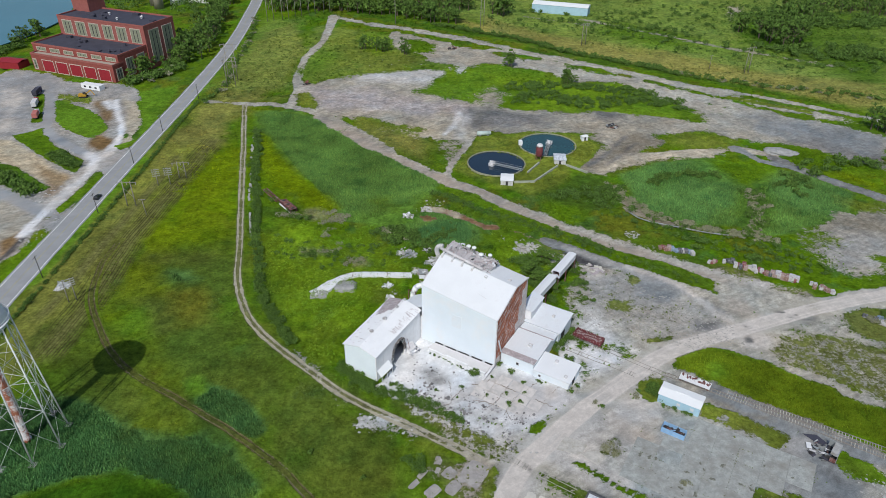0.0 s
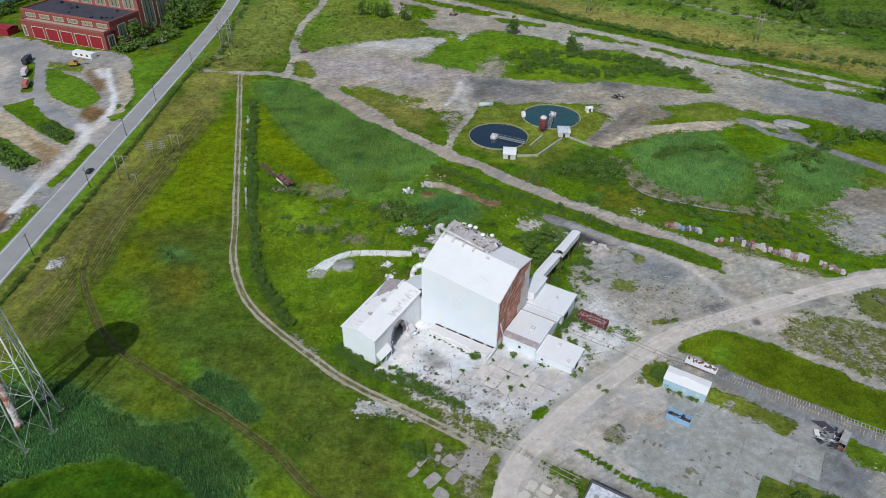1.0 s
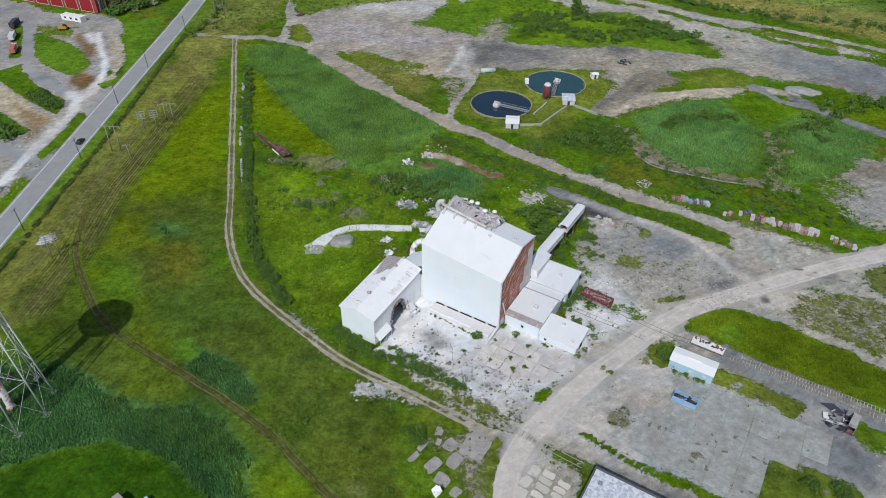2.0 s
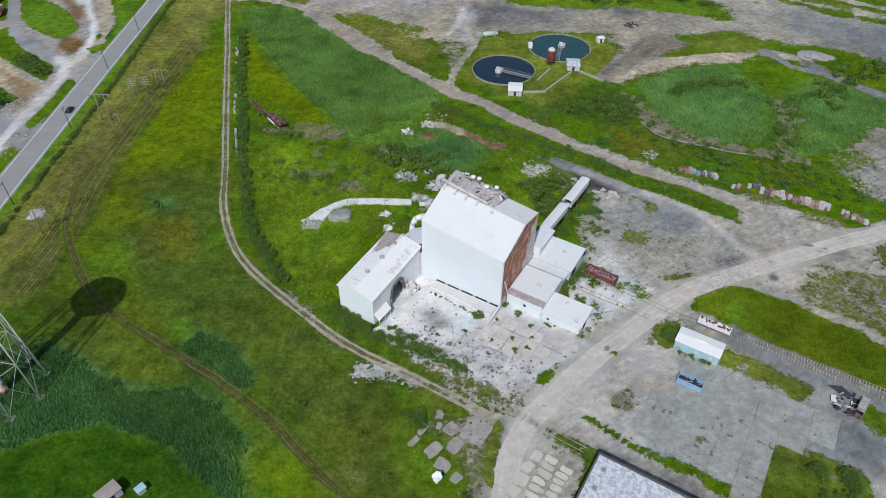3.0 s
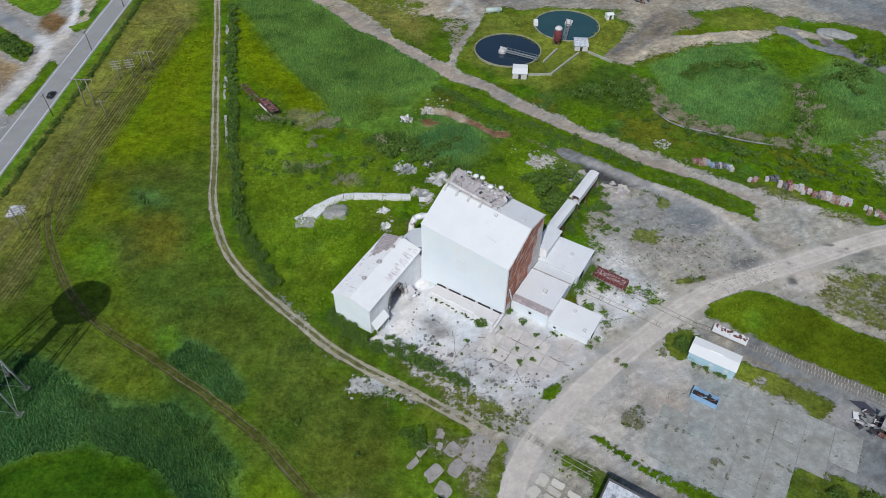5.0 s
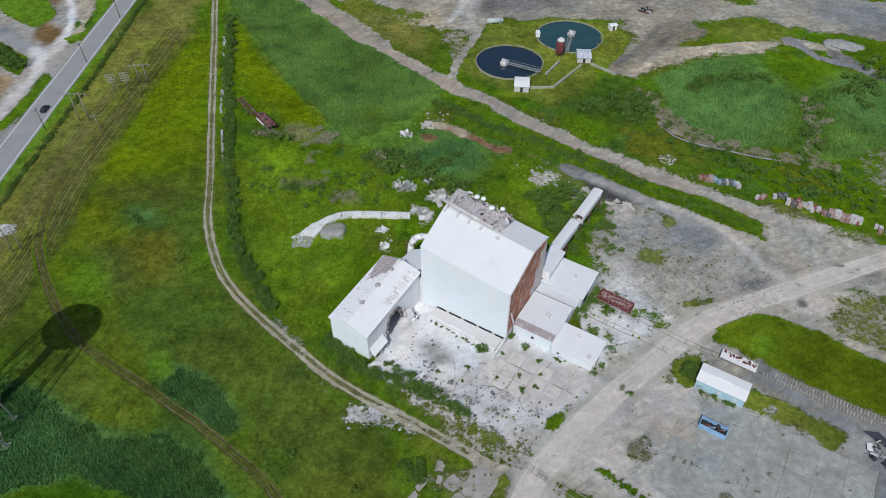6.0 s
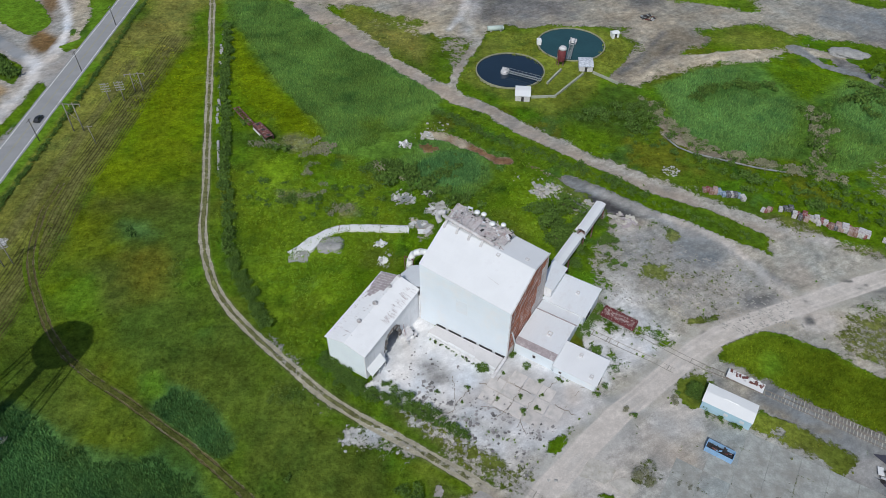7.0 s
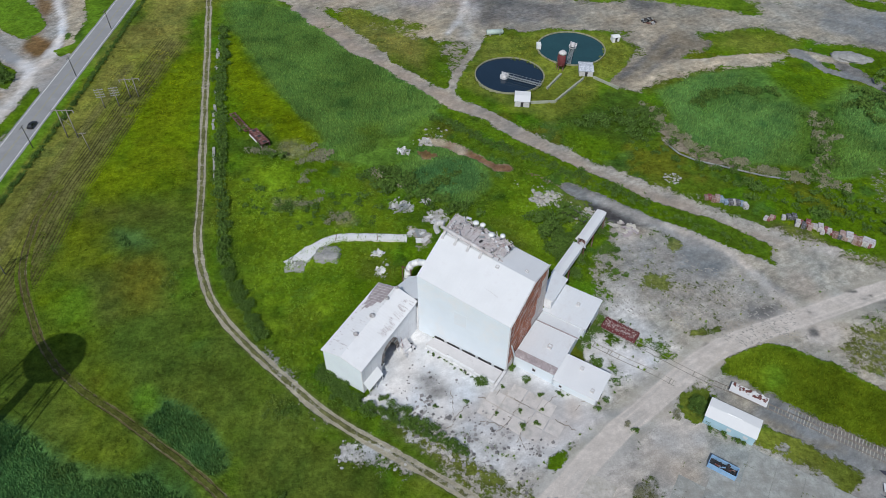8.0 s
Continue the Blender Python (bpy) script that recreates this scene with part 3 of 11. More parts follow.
land("dirt", [(82, 172), (107, 176), (107, 167), (95, 161), (83, 165)], 2.0, 1.00)
land("dry", [(98, 168), (119, 176), (136, 173), (164, 165), (145, 133), (118, 145), (109, 154), (99, 162)], 2.5, 0.48)
land("dirt", [(65, 150), (77, 143), (93, 132), (102, 126), (90, 124), (72, 132), (62, 134), (54, 141), (55, 147)], 1.5, 0.60)
land("dirt", [(98, 168), (119, 176), (136, 173), (164, 165), (145, 133), (118, 145), (109, 154), (99, 162)], 2.5, 0.60)
land("lime", [(70, 160), (83, 165), (97, 158), (117, 144), (141, 126), (133, 112), (110, 130), (94, 138), (82, 146), (71, 154)], 1.5, 1.00)
land("dry", [(55, 144), (58, 148), (64, 149), (65, 141), (70, 135), (61, 139)], 1.5, 0.10)
land("dry", [(75, 143), (88, 134), (92, 127), (87, 124), (77, 130), (73, 138)], 2.0, 0.16)
land("grass", [(80, 112), (85, 111), (92, 103), (94, 97), (80, 86), (69, 85), (71, 100)], 2.5, 0.90)
land("grass", [(103, 123), (110, 123), (111, 114), (110, 113), (101, 114)], 1.5, 1.00)
land("dirt", [(23, 123), (36, 131), (46, 124), (45, 113), (36, 113), (25, 115)], 2.0, 0.85)
land("dry", [(41, 125), (46, 125), (49, 122), (44, 119), (39, 120)], 2.0, 0.60)
land("dirt", [(-3, 116), (2, 120), (9, 119), (13, 117), (15, 114), (13, 97), (5, 97), (1, 101), (-3, 107), (-8, 110)], 3.0, 0.60)
land("dirt", [(-24, 133), (-15, 134), (-6, 129), (-9, 128), (-19, 130)], 2.0, 0.60)
land("dirt", [(8, 133), (20, 128), (24, 125), (18, 117), (10, 123), (2, 131)], 3.0, 0.55)
land("white", [(-18, 145), (-14, 149), (-6, 167), (16, 155), (19, 159), (37, 144), (32, 140), (29, 134), (23, 129), (14, 135), (5, 139), (-4, 140), (-13, 142)], 1.5, 1.00)
land("pale", [(15, 152), (35, 143), (31, 133), (24, 133), (17, 140)], 3.0, 0.35)
land("white", [(37, 165), (45, 166), (57, 162), (57, 156), (46, 148), (42, 152), (41, 156)], 4.0, 0.62)
land("dirt", [(37, 144), (42, 150), (55, 159), (61, 158), (45, 141), (30, 128), (27, 132)], 2.0, 0.80)
land("grass", [(23, 129), (25, 134), (29, 132), (26, 128), (23, 125)], 1.2, 0.90)
land("grass", [(38, 168), (43, 175), (44, 170), (36, 160)], 1.2, 0.90)
strip("rust", [(-8.1, 253.6), (-1.7, 250.3), (2.8, 248.1), (8.0, 244.3), (13.6, 239.7), (17.3, 236.6), (20.5, 236.4)], 1.5, 1.0, 0.95)
strip("rust", [(27.2, 233.9), (31.4, 231.0), (36, 228.0)], 1.1, 1.0, 0.55)
land("sand", [(-7, 255), (-1, 252), (0, 249), (-5, 249)], 1.5, 0.50)
land("sand", [(3, 249), (7, 247), (6, 244), (3, 246)], 1.2, 0.50)
land("white", [(28, 227), (36, 224), (36, 214), (29, 216), (27, 221)], 3.0, 0.60)
land("dirt", [(38, 217), (50, 214), (50, 202), (43, 205), (38, 211)], 2.0, 0.70)
land("dirt", [(-10, 207), (-3, 204), (-6, 194), (-10, 198)], 2.0, 0.70)
land("dirt", [(21, 116), (30, 118), (35, 116), (45, 110), (56, 103), (69, 96), (74, 88), (54, 88), (38, 110), (33, 108), (26, 95), (14, 94)], 1.5, 0.90)
strip("grass", [(34.5, 119.2), (41.8, 114.6), (48.8, 110.3), (55.5, 106.1), (63.0, 101.4), (68.8, 96.3)], 0.9, 0.8, 0.85)
strip("grass", [(26.4, 112.9), (29.5, 111.1), (33.5, 107.9)], 1.2, 1.0, 0.60)
strip("pale", [(207.5, 206.4), (164.7, 196.1), (137.8, 189.4), (119.8, 183.3), (103.7, 176.7), (84.5, 169.2), (67.7, 161.0), (52.5, 148.8), (38.5, 136.5), (27.1, 125.1), (19.5, 116.2), (15.3, 107.7), (13.1, 96.6), (11.3, 84.8)], 2.6, 1.2, 0.90)
strip("pale", [(-65.1, 355.8), (-42.1, 327.6), (-23.3, 304.0), (-1.3, 281.9), (16.0, 265.7), (32.0, 251.9), (48.9, 238.2), (64.8, 226.9), (79.8, 217.0), (96.9, 204.2), (109.9, 195.8)], 1.3, 1.5, 0.30)
strip("grey", [(69.8, 150.7), (81.2, 143.3), (95.6, 134.2), (108.6, 125.5), (122.0, 116.4)], 3.0, 1.5, 0.80)
land("dirt", [(67, 155), (70, 153), (82, 145), (77, 143), (69, 148)], 1.5, 0.80)
land("mud", [(49, 209), (62, 207), (57, 201), (50, 202)], 2.0, 0.50)
strip("dirt", [(-110.6, 361.5), (-100.4, 319.2), (-88.9, 270.2), (-79.0, 227.4), (-73.9, 204.1), (-70.7, 193.7), (-65.2, 181.0), (-58.2, 170.8), (-47.9, 160.1), (-37.0, 150.9), (-25.9, 142.3), (-12.5, 132.8), (1.3, 124.0), (11.4, 117.7)], 1.1, 1.0, 0.20)
strip("dirt", [(-26.1, 143.4), (-12.6, 134.2), (1.3, 125.9), (12.9, 119.5)], 2.2, 1.5, 0.25)
strip("mud", [(-128.2, 188.0), (-115.9, 175.3), (-106.1, 163.5), (-93.3, 150.7), (-77.5, 140.1), (-63.9, 133.5), (-53.3, 125.3), (-44.9, 118.1), (-33.9, 108.5), (-25.1, 100.3), (-19.6, 95.2)], 0.7, 0.9, 0.20)
land("grass", [(-61, 385), (-35, 391), (-21, 372), (-46, 363)], 3.0, 0.50)
land("grass", [(23, 365), (38, 378), (55, 370), (35, 357)], 3.0, 0.60)
land("white", [(-21, 368), (-8, 356), (4, 336), (-2, 329), (-14, 347)], 3.0, 0.30)
land("grass", [(109, 331), (137, 338), (146, 328), (128, 319), (109, 318)], 3.0, 0.80)
land("grey", [(84, 310), (94, 331), (105, 327), (98, 310), (85, 300)], 3.0, 0.50)
land("grass", [(-13, 318), (4, 329), (13, 322), (4, 295), (-7, 298)], 3.0, 0.60)
land("white", [(-19, 145), (-17, 149), (-15, 156), (-10, 167), (-6, 169), (-2, 161), (-4, 148), (-7, 141), (-14, 142)], 0.8, 1.00)
land("grey", [(-7, 154), (-3, 153), (1, 149), (1, 147), (-2, 148), (-6, 150)], 1.0, 0.42)
land("tar", [(41, 223), (47, 221), (55, 215), (63, 209), (61, 207), (51, 211), (46, 214), (41, 219)], 1.8, 0.50)
land("dirt", [(42, 196), (48, 202), (46, 175), (41, 165), (38, 172)], 2.0, 0.60)
land("dry", [(42, 193), (47, 196), (45, 180), (41, 175)], 2.0, 0.25)
land("grey", [(60, 204), (72, 201), (81, 195), (77, 190), (65, 194)], 3.0, 0.35)
land("pale", [(49, 210), (56, 207), (61, 200), (55, 199), (49, 202)], 2.0, 0.50)
land("white", [(44, 179), (51, 180), (56, 175), (52, 172), (46, 174)], 2.0, 0.35)
land("dry", [(45, 189), (49, 191), (50, 183), (45, 179)], 2.0, 0.45)
land("dry", [(55, 188), (64, 187), (64, 183), (56, 184)], 2.0, 0.30)
land("ygrass", [(-117, 209), (-103, 209), (-94, 197), (-96, 190), (-102, 188), (-108, 187)], 2.5, 0.80)
land("deep", [(-108, 211), (-77, 211), (-72, 195), (-79, 192), (-91, 196), (-98, 199)], 4.0, 0.75)
land("brownish", [(-93, 192), (-83, 193), (-78, 184), (-77, 175), (-82, 171), (-88, 179)], 3.0, 0.70)
land("deep", [(-99, 185), (-92, 183), (-88, 169), (-93, 171)], 2.5, 0.70)
land("bright", [(-104, 179), (-98, 179), (-90, 165), (-94, 163), (-101, 171)], 2.5, 0.80)
land("deep", [(-88, 167), (-79, 171), (-68, 171), (-49, 160), (-44, 150), (-80, 148)], 4.0, 0.75)
land("ygrass", [(-92, 165), (-88, 167), (-83, 153), (-88, 153)], 2.0, 0.70)
land("nreed", [(-99, 204), (-90, 204), (-87, 199), (-94, 197)], 1.5, 0.40)
land("ygrass", [(-64, 212), (-46, 210), (-44, 195), (-50, 188), (-59, 193)], 4.0, 0.50)
land("brownish", [(-53, 172), (-40, 174), (-33, 164), (-40, 157), (-48, 162)], 5.0, 0.45)
land("deep", [(-68, 209), (-64, 209), (-52, 172), (-42, 161), (-45, 160), (-56, 172)], 2.0, 0.70)
land("wild", [(-74, 247), (-45, 226), (-18, 226), (-10, 207), (-16, 200), (-26, 184), (-31, 160), (-41, 152), (-54, 176), (-68, 212)], 6.0, 0.75)
land("wild", [(22, 229), (34, 224), (42, 214), (38, 196), (31, 193), (21, 205)], 3.0, 0.60)
land("dry", [(41, 125), (45, 125), (46, 123), (42, 121)], 2.0, 0.40)
land("pebble", [(150, 240), (174, 252), (187, 255), (168, 219), (155, 223)], 4.0, 0.70)
land("dry", [(-76, 394), (-50, 405), (-29, 396), (-41, 376), (-64, 378)], 4.0, 0.40)
land("dry", [(71, 393), (102, 380), (129, 359), (120, 350), (83, 366)], 3.0, 0.30)
land("wild", [(36, 369), (56, 379), (85, 375), (118, 367), (141, 359), (120, 350), (85, 357), (54, 361)], 3.0, 0.70)
land("dirt", [(2, 134), (13, 132), (23, 127), (21, 119), (12, 120), (2, 124)], 2.5, 0.50)
land("dry", [(2, 133), (12, 130), (21, 125), (19, 120), (12, 121), (2, 125)], 2.5, 0.30)
land("sand", [(-26, 345), (-8, 350), (9, 340), (13, 325), (1, 323), (-13, 332)], 3.0, 0.35)
land("pebble", [(-72, 390), (-50, 400), (-21, 377), (-8, 356), (-26, 351), (-52, 363)], 3.0, 0.35)
land("sand", [(-58, 359), (-38, 347), (-19, 334), (-25, 331), (-44, 341)], 2.0, 0.30)
land("dry", [(150, 368), (168, 357), (183, 342), (175, 336), (156, 347)], 4.0, 0.45)
land("dry", [(45, 361), (67, 366), (79, 359), (59, 353)], 3.0, 0.40)
land("dry", [(-74, 383), (-60, 378), (-42, 359), (-55, 359)], 3.0, 0.40)
land("dirt", [(94, 199), (99, 198), (114, 191), (119, 186), (105, 184), (95, 190)], 1.5, 0.90)
land("dirt", [(92, 207), (113, 198), (135, 188), (131, 179), (111, 183), (97, 193)], 2.0, 0.85)
land("pale", [(96, 208), (112, 204), (124, 197), (121, 194), (107, 199)], 1.5, 0.60)
land("reed", [(-74, 122), (-62, 125), (-51, 118), (-44, 107), (-43, 101), (-56, 107)], 3.0, 0.45)
land("wild", [(-46, 107), (-34, 112), (-27, 101), (-36, 97), (-43, 98)], 4.0, 0.50)
land("pasture", [(-99, 541), (-41, 515), (-39, 489), (-16, 461), (-3, 449), (-35, 438), (-67, 426), (-83, 406), (-95, 448)], 4.0, 0.70)
land("pebble", [(-40, 526), (-9, 500), (33, 476), (44, 438), (25, 448), (-5, 452), (-16, 463), (-38, 492)], 4.0, 0.80)
land("wild", [(1, 437), (41, 429), (103, 385), (138, 361), (112, 354), (56, 377), (29, 405), (5, 415)], 4.0, 0.75)
land("wild", [(18, 325), (33, 331), (74, 330), (71, 290), (44, 270), (19, 270), (4, 289)], 4.0, 0.50)
land("tan", [(-44, 347), (-25, 337), (-7, 316), (-12, 304), (-27, 317)], 4.0, 0.45)
land("sand", [(-69, 405), (-49, 395), (-27, 368), (-43, 363), (-60, 376)], 4.0, 0.30)
land("dirt", [(87, 409), (122, 395), (160, 359), (196, 337), (184, 329), (149, 345), (108, 376)], 5.0, 0.70)
strip("pebble", [(69.7, 290.3), (76.7, 299.7), (86.9, 309.6), (87.7, 319.8), (79.1, 326.7)], 5.0, 3.0, 0.70)
strip("dirt", [(-89.5, 570.7), (-87.0, 502.0), (-93.1, 454.6), (-91.3, 414.4), (-85.9, 394.1), (-86.5, 370.8)], 2.8, 1.5, 0.90)
land("grey", [(93, 130), (102, 127), (102, 119), (90, 119), (87, 124)], 2.0, 0.45)
land("wild", [(-60, 496), (-39, 489), (-34, 469), (-49, 462)], 3.0, 0.60)
land("dirt", [(110, 181), (146, 189), (170, 189), (157, 167), (135, 168), (121, 170), (107, 172)], 3.0, 0.62)
land("dirt", [(74, 201), (83, 200), (92, 196), (104, 185), (103, 181), (94, 183), (83, 190), (72, 196)], 1.5, 0.92)
strip("pebble", [(-65.1, 355.8), (-42.1, 327.6), (-23.3, 304.0), (-1.3, 281.9), (16.0, 265.7), (32.0, 251.9), (48.9, 238.2)], 2.4, 2.0, 0.50)
strip("tar", [(111.8, 182.7), (114.2, 182.7)], 0.7, 0.6, 0.55)
strip("tar", [(115.3, 180.3), (117.5, 180.8)], 0.6, 0.6, 0.50)
strip("tar", [(118.0, 177.9), (123.1, 179.7)], 0.6, 0.6, 0.50)
strip("tar", [(97.7, 175.7), (99.9, 173.3)], 0.6, 0.6, 0.50)
land("grey", [(82, 174), (88, 178), (90, 176), (84, 173)], 1.2, 0.35)
land("grey", [(96, 183), (103, 185), (102, 182), (97, 180)], 2.0, 0.30)
strip("tar", [(21.7, 117.8), (22.4, 115.8)], 0.8, 0.5, 0.55)
strip("tar", [(29.0, 119.4), (30.0, 118.9)], 0.9, 0.5, 0.50)
strip("tar", [(35.1, 115.4), (36.5, 114.2)], 0.6, 0.5, 0.50)
strip("tar", [(40.2, 112.1), (40.9, 111.4)], 0.6, 0.5, 0.50)
land("white", [(45, 174), (53, 172), (60, 163), (54, 155), (44, 151), (40, 159), (42, 166)], 2.5, 0.40)
# far fields; the pale grazing tone paints in the distance haze
land("pasture", [(-90, 783), (766, 823), (309, 278), (251, 375), (195, 439), (106, 494), (49, 537), (-3, 570)], 10.0, 0.75)
land("pasture", [(-71, 462), (-32, 450), (5, 442), (-31, 433), (-65, 415)], 4.0, 0.40)
land("grass", [(140, 557), (176, 525), (203, 483), (157, 488), (116, 524)], 8.0, 0.70)
land("scrub", [(260, 484), (297, 460), (272, 413), (246, 423)], 8.0, 0.80)
land("pebble", [(250, 628), (257, 608), (228, 552), (228, 578)], 4.0, 0.70)
land("tan", [(10, 562), (49, 537), (106, 494), (158, 462), (195, 439), (264, 398), (251, 375), (202, 401), (149, 432), (100, 460), (46, 503), (18, 536)], 4.0, 0.80)
strip("scrub", [(-68.2, 577.0), (-20.8, 543.3), (38.7, 513.4), (65.7, 492.4), (104.0, 460.3), (142.0, 431.6)], 5.0, 2.0, 1.00)
strip("scrub", [(142.0, 431.6), (178.1, 411.0), (217.1, 382.7), (246.6, 365.7)], 4.0, 2.0, 0.80)
land("scrub", [(231, 560), (284, 580), (280, 529), (253, 477), (221, 497)], 5.0, 1.00)
strip("grey", [(65.3, 572.4), (111.5, 547.7), (163.1, 509.8), (205.8, 489.6), (240.7, 477.1), (284.2, 435.5)], 3.0, 2.0, 0.50)
land("scrub", [(237, 578), (374, 602), (267, 403), (239, 446), (215, 483)], 14.0, 0.70)
land("tan", [(157, 434), (207, 397), (247, 366), (251, 375), (213, 412), (172, 446)], 5.0, 0.60)
land("pasture", [(184, 510), (225, 458), (264, 398), (256, 384), (199, 439), (161, 475)], 8.0, 0.70)
# across the road
land("lot", [(-281, 426), (-260, 426), (-238, 410), (-216, 401), (-199, 401), (-180, 392), (-177, 378), (-158, 311), (-160, 274), (-160, 248), (-160, 230), (-161, 206), (-173, 206), (-234, 284), (-299, 420)], 3, 1.00)
land("lotgrey", [(-278, 420), (-259, 421), (-239, 408), (-222, 376), (-207, 343), (-208, 328), (-216, 324), (-225, 324), (-242, 323), (-289, 409)], 2, 0.90)
land("pale", [(-266, 399), (-257, 400), (-242, 376), (-222, 331), (-227, 327)], 2, 0.50)
land("grass", [(-237, 386), (-232, 385), (-212, 341), (-218, 341)], 0.8, 1.00)
strip("asphalt", [(-248.2, 418.9), (-237, 400.2), (-222.6, 371.9), (-211.5, 346.7), (-207.6, 335.1), (-196.9, 322.1), (-181.1, 309.3), (-168.3, 299.1)], 2.6, 0.6, 1.00)
strip("asphalt", [(-210.7, 270.6), (-190.7, 261.4), (-180.3, 255.4), (-169, 248.3), (-161.9, 244.6)], 3.2, 0.8, 1.00)
land("meadow", [(-221, 374), (-213, 372), (-199, 362), (-184, 350), (-175, 336), (-174, 325), (-174, 318), (-184, 324), (-198, 334), (-207, 344)], 1, 1.00)
land("olive", [(-229, 390), (-221, 389), (-202, 380), (-197, 367), (-209, 370), (-222, 377)], 1.5, 0.70)
land("mud", [(-199, 372), (-190, 377), (-179, 352), (-176, 336), (-185, 349)], 2, 0.55)
land("meadow", [(-180, 389), (-159, 402), (-156, 374), (-154, 336), (-152, 318), (-155, 322), (-161, 344), (-168, 364)], 1.2, 1.00)
land("sand", [(-190, 389), (-178, 380), (-166, 356), (-160, 340), (-155, 318), (-157, 314), (-165, 332), (-171, 352)], 1.5, 0.85)
land("mud", [(-180, 325), (-174, 328), (-166, 318), (-164, 306), (-173, 310)], 2, 0.70)
land("grass", [(-219, 324), (-214, 327), (-209, 333), (-191, 312), (-177, 300), (-170, 295), (-167, 281), (-175, 286), (-192, 300), (-203, 309)], 1, 1.00)
land("deep", [(-182, 298), (-172, 295), (-167, 282), (-175, 287)], 1.5, 0.80)
land("buff", [(-244, 327), (-221, 317), (-213, 315), (-198, 302), (-182, 288), (-169, 279), (-168, 270), (-175, 271), (-188, 280), (-209, 294), (-230, 303)], 1.5, 1.00)
land("mud", [(-191, 291), (-169, 279), (-165, 261), (-170, 258), (-175, 271)], 2, 0.45)
land("scrub", [(-228, 300), (-208, 292), (-196, 287), (-179, 273), (-172, 268), (-175, 261), (-185, 264), (-196, 271), (-216, 279)], 1.5, 1.00)
land("pebble", [(-187, 254), (-176, 248), (-165, 240), (-164, 229), (-167, 218), (-177, 218), (-195, 253)], 2, 0.80)
land("mud", [(-169, 222), (-165, 232), (-163, 222), (-163, 211)], 1.5, 0.60)
strip("tar", [(-162.1, 237.3), (-162.6, 229.4), (-162.2, 221.9), (-162.2, 209.4)], 0.9, 0.5, 0.80)
strip("white", [(-186.6, 374.6), (-178.3, 355.7), (-168.9, 338.3), (-164.1, 325), (-162.2, 312.4)], 1.4, 0.6, 1.00)
strip("white", [(-162.2, 312.4), (-162, 295.5), (-161.5, 278.8), (-163, 264.5), (-163.5, 249.4), (-163.9, 238.1), (-163.5, 227.7)], 1.8, 0.9, 1.00)
strip("pale", [(-161.9, 303.1), (-161.2, 282.8), (-162.5, 266.1), (-163.2, 252.3)], 4.5, 2, 0.40)
land("white", [(-173, 304), (-167, 304), (-162, 295), (-164, 289)], 1.5, 0.70)
land("white", [(-194, 373), (-190, 376), (-182, 362), (-185, 359)], 1.2, 0.50)
land("lotgrey", [(-162, 293), (-156, 310), (-152, 306), (-152, 283), (-152, 276)], 1.5, 0.90)
land("lotgrey", [(-161, 237), (-158, 246), (-154, 261), (-152, 239), (-154, 227)], 1.5, 0.70)
land("grass", [(-157, 284), (-153, 276), (-155, 257), (-157, 245), (-160, 248), (-158, 265), (-157, 276)], 0.7, 1.00)
land("grass", [(-159, 204), (-157, 215), (-155, 230), (-152, 227), (-153, 212), (-154, 204), (-155, 196)], 0.8, 1.00)
land("meadow", [(-162, 312), (-156, 318), (-155, 329), (-155, 352), (-152, 392), (-150, 402), (-152, 360), (-153, 322), (-157, 307)], 0.8, 0.90)
# the old tip and the roads round it
land("pebble", [(-84, 404), (-50, 405), (-9, 406), (15, 397), (32, 407), (40, 392), (27, 369), (67, 362), (86, 366), (122, 359), (137, 347), (122, 335), (91, 327), (75, 334), (34, 338), (13, 332), (-2, 325), (-25, 332), (-44, 347), (-70, 354), (-82, 380)], 5, 0.95)
land("mauve", [(-82, 399), (-42, 395), (-22, 382), (14, 373), (14, 356), (-21, 359), (-46, 363), (-72, 367)], 7, 0.65)
land("white", [(-56, 426), (-35, 431), (-17, 434), (1, 428), (-2, 410), (-23, 408), (-34, 416), (-50, 407)], 5, 0.22)
land("grey", [(15, 356), (29, 361), (54, 361), (57, 349), (49, 341), (25, 343), (14, 338)], 6.1, 0.80)
land("grey", [(83, 364), (94, 362), (92, 352), (83, 354)], 5, 0.60)
land("buff", [(-29, 347), (-20, 339), (-8, 340), (4, 332), (1, 325), (-16, 328), (-28, 339)], 5, 0.55)
land("white", [(12, 360), (16, 362), (8, 325), (5, 325)], 3.9, 0.30)
land("white", [(7, 439), (14, 442), (9, 419)], 3.9, 0.60)
land("grass", [(-62, 405), (-55, 405), (-56, 395), (-63, 398)], 5, 0.30)
land("olive", [(-86, 386), (-80, 389), (-70, 371), (-71, 365), (-80, 368)], 3.9, 0.90)
land("meadow", [(-92, 442), (-88, 468), (-78, 481), (-64, 462), (-71, 432), (-84, 415)], 7, 0.75)
land("olive", [(-84, 495), (-80, 525), (-62, 518), (-50, 482), (-10, 463), (-24, 438), (-53, 429), (-69, 432), (-80, 420), (-71, 462)], 7, 0.75)
land("wild", [(-62, 521), (-45, 515), (-40, 476), (-47, 465), (-57, 489)], 5, 0.80)
land("pebble", [(-41, 516), (-28, 522), (5, 488), (28, 471), (21, 442), (12, 440), (1, 454), (-16, 453), (-10, 466), (-32, 478)], 5, 0.80)
land("grass", [(-28, 501), (-17, 504), (-5, 487), (-9, 471), (-25, 473)], 3.9, 0.85)
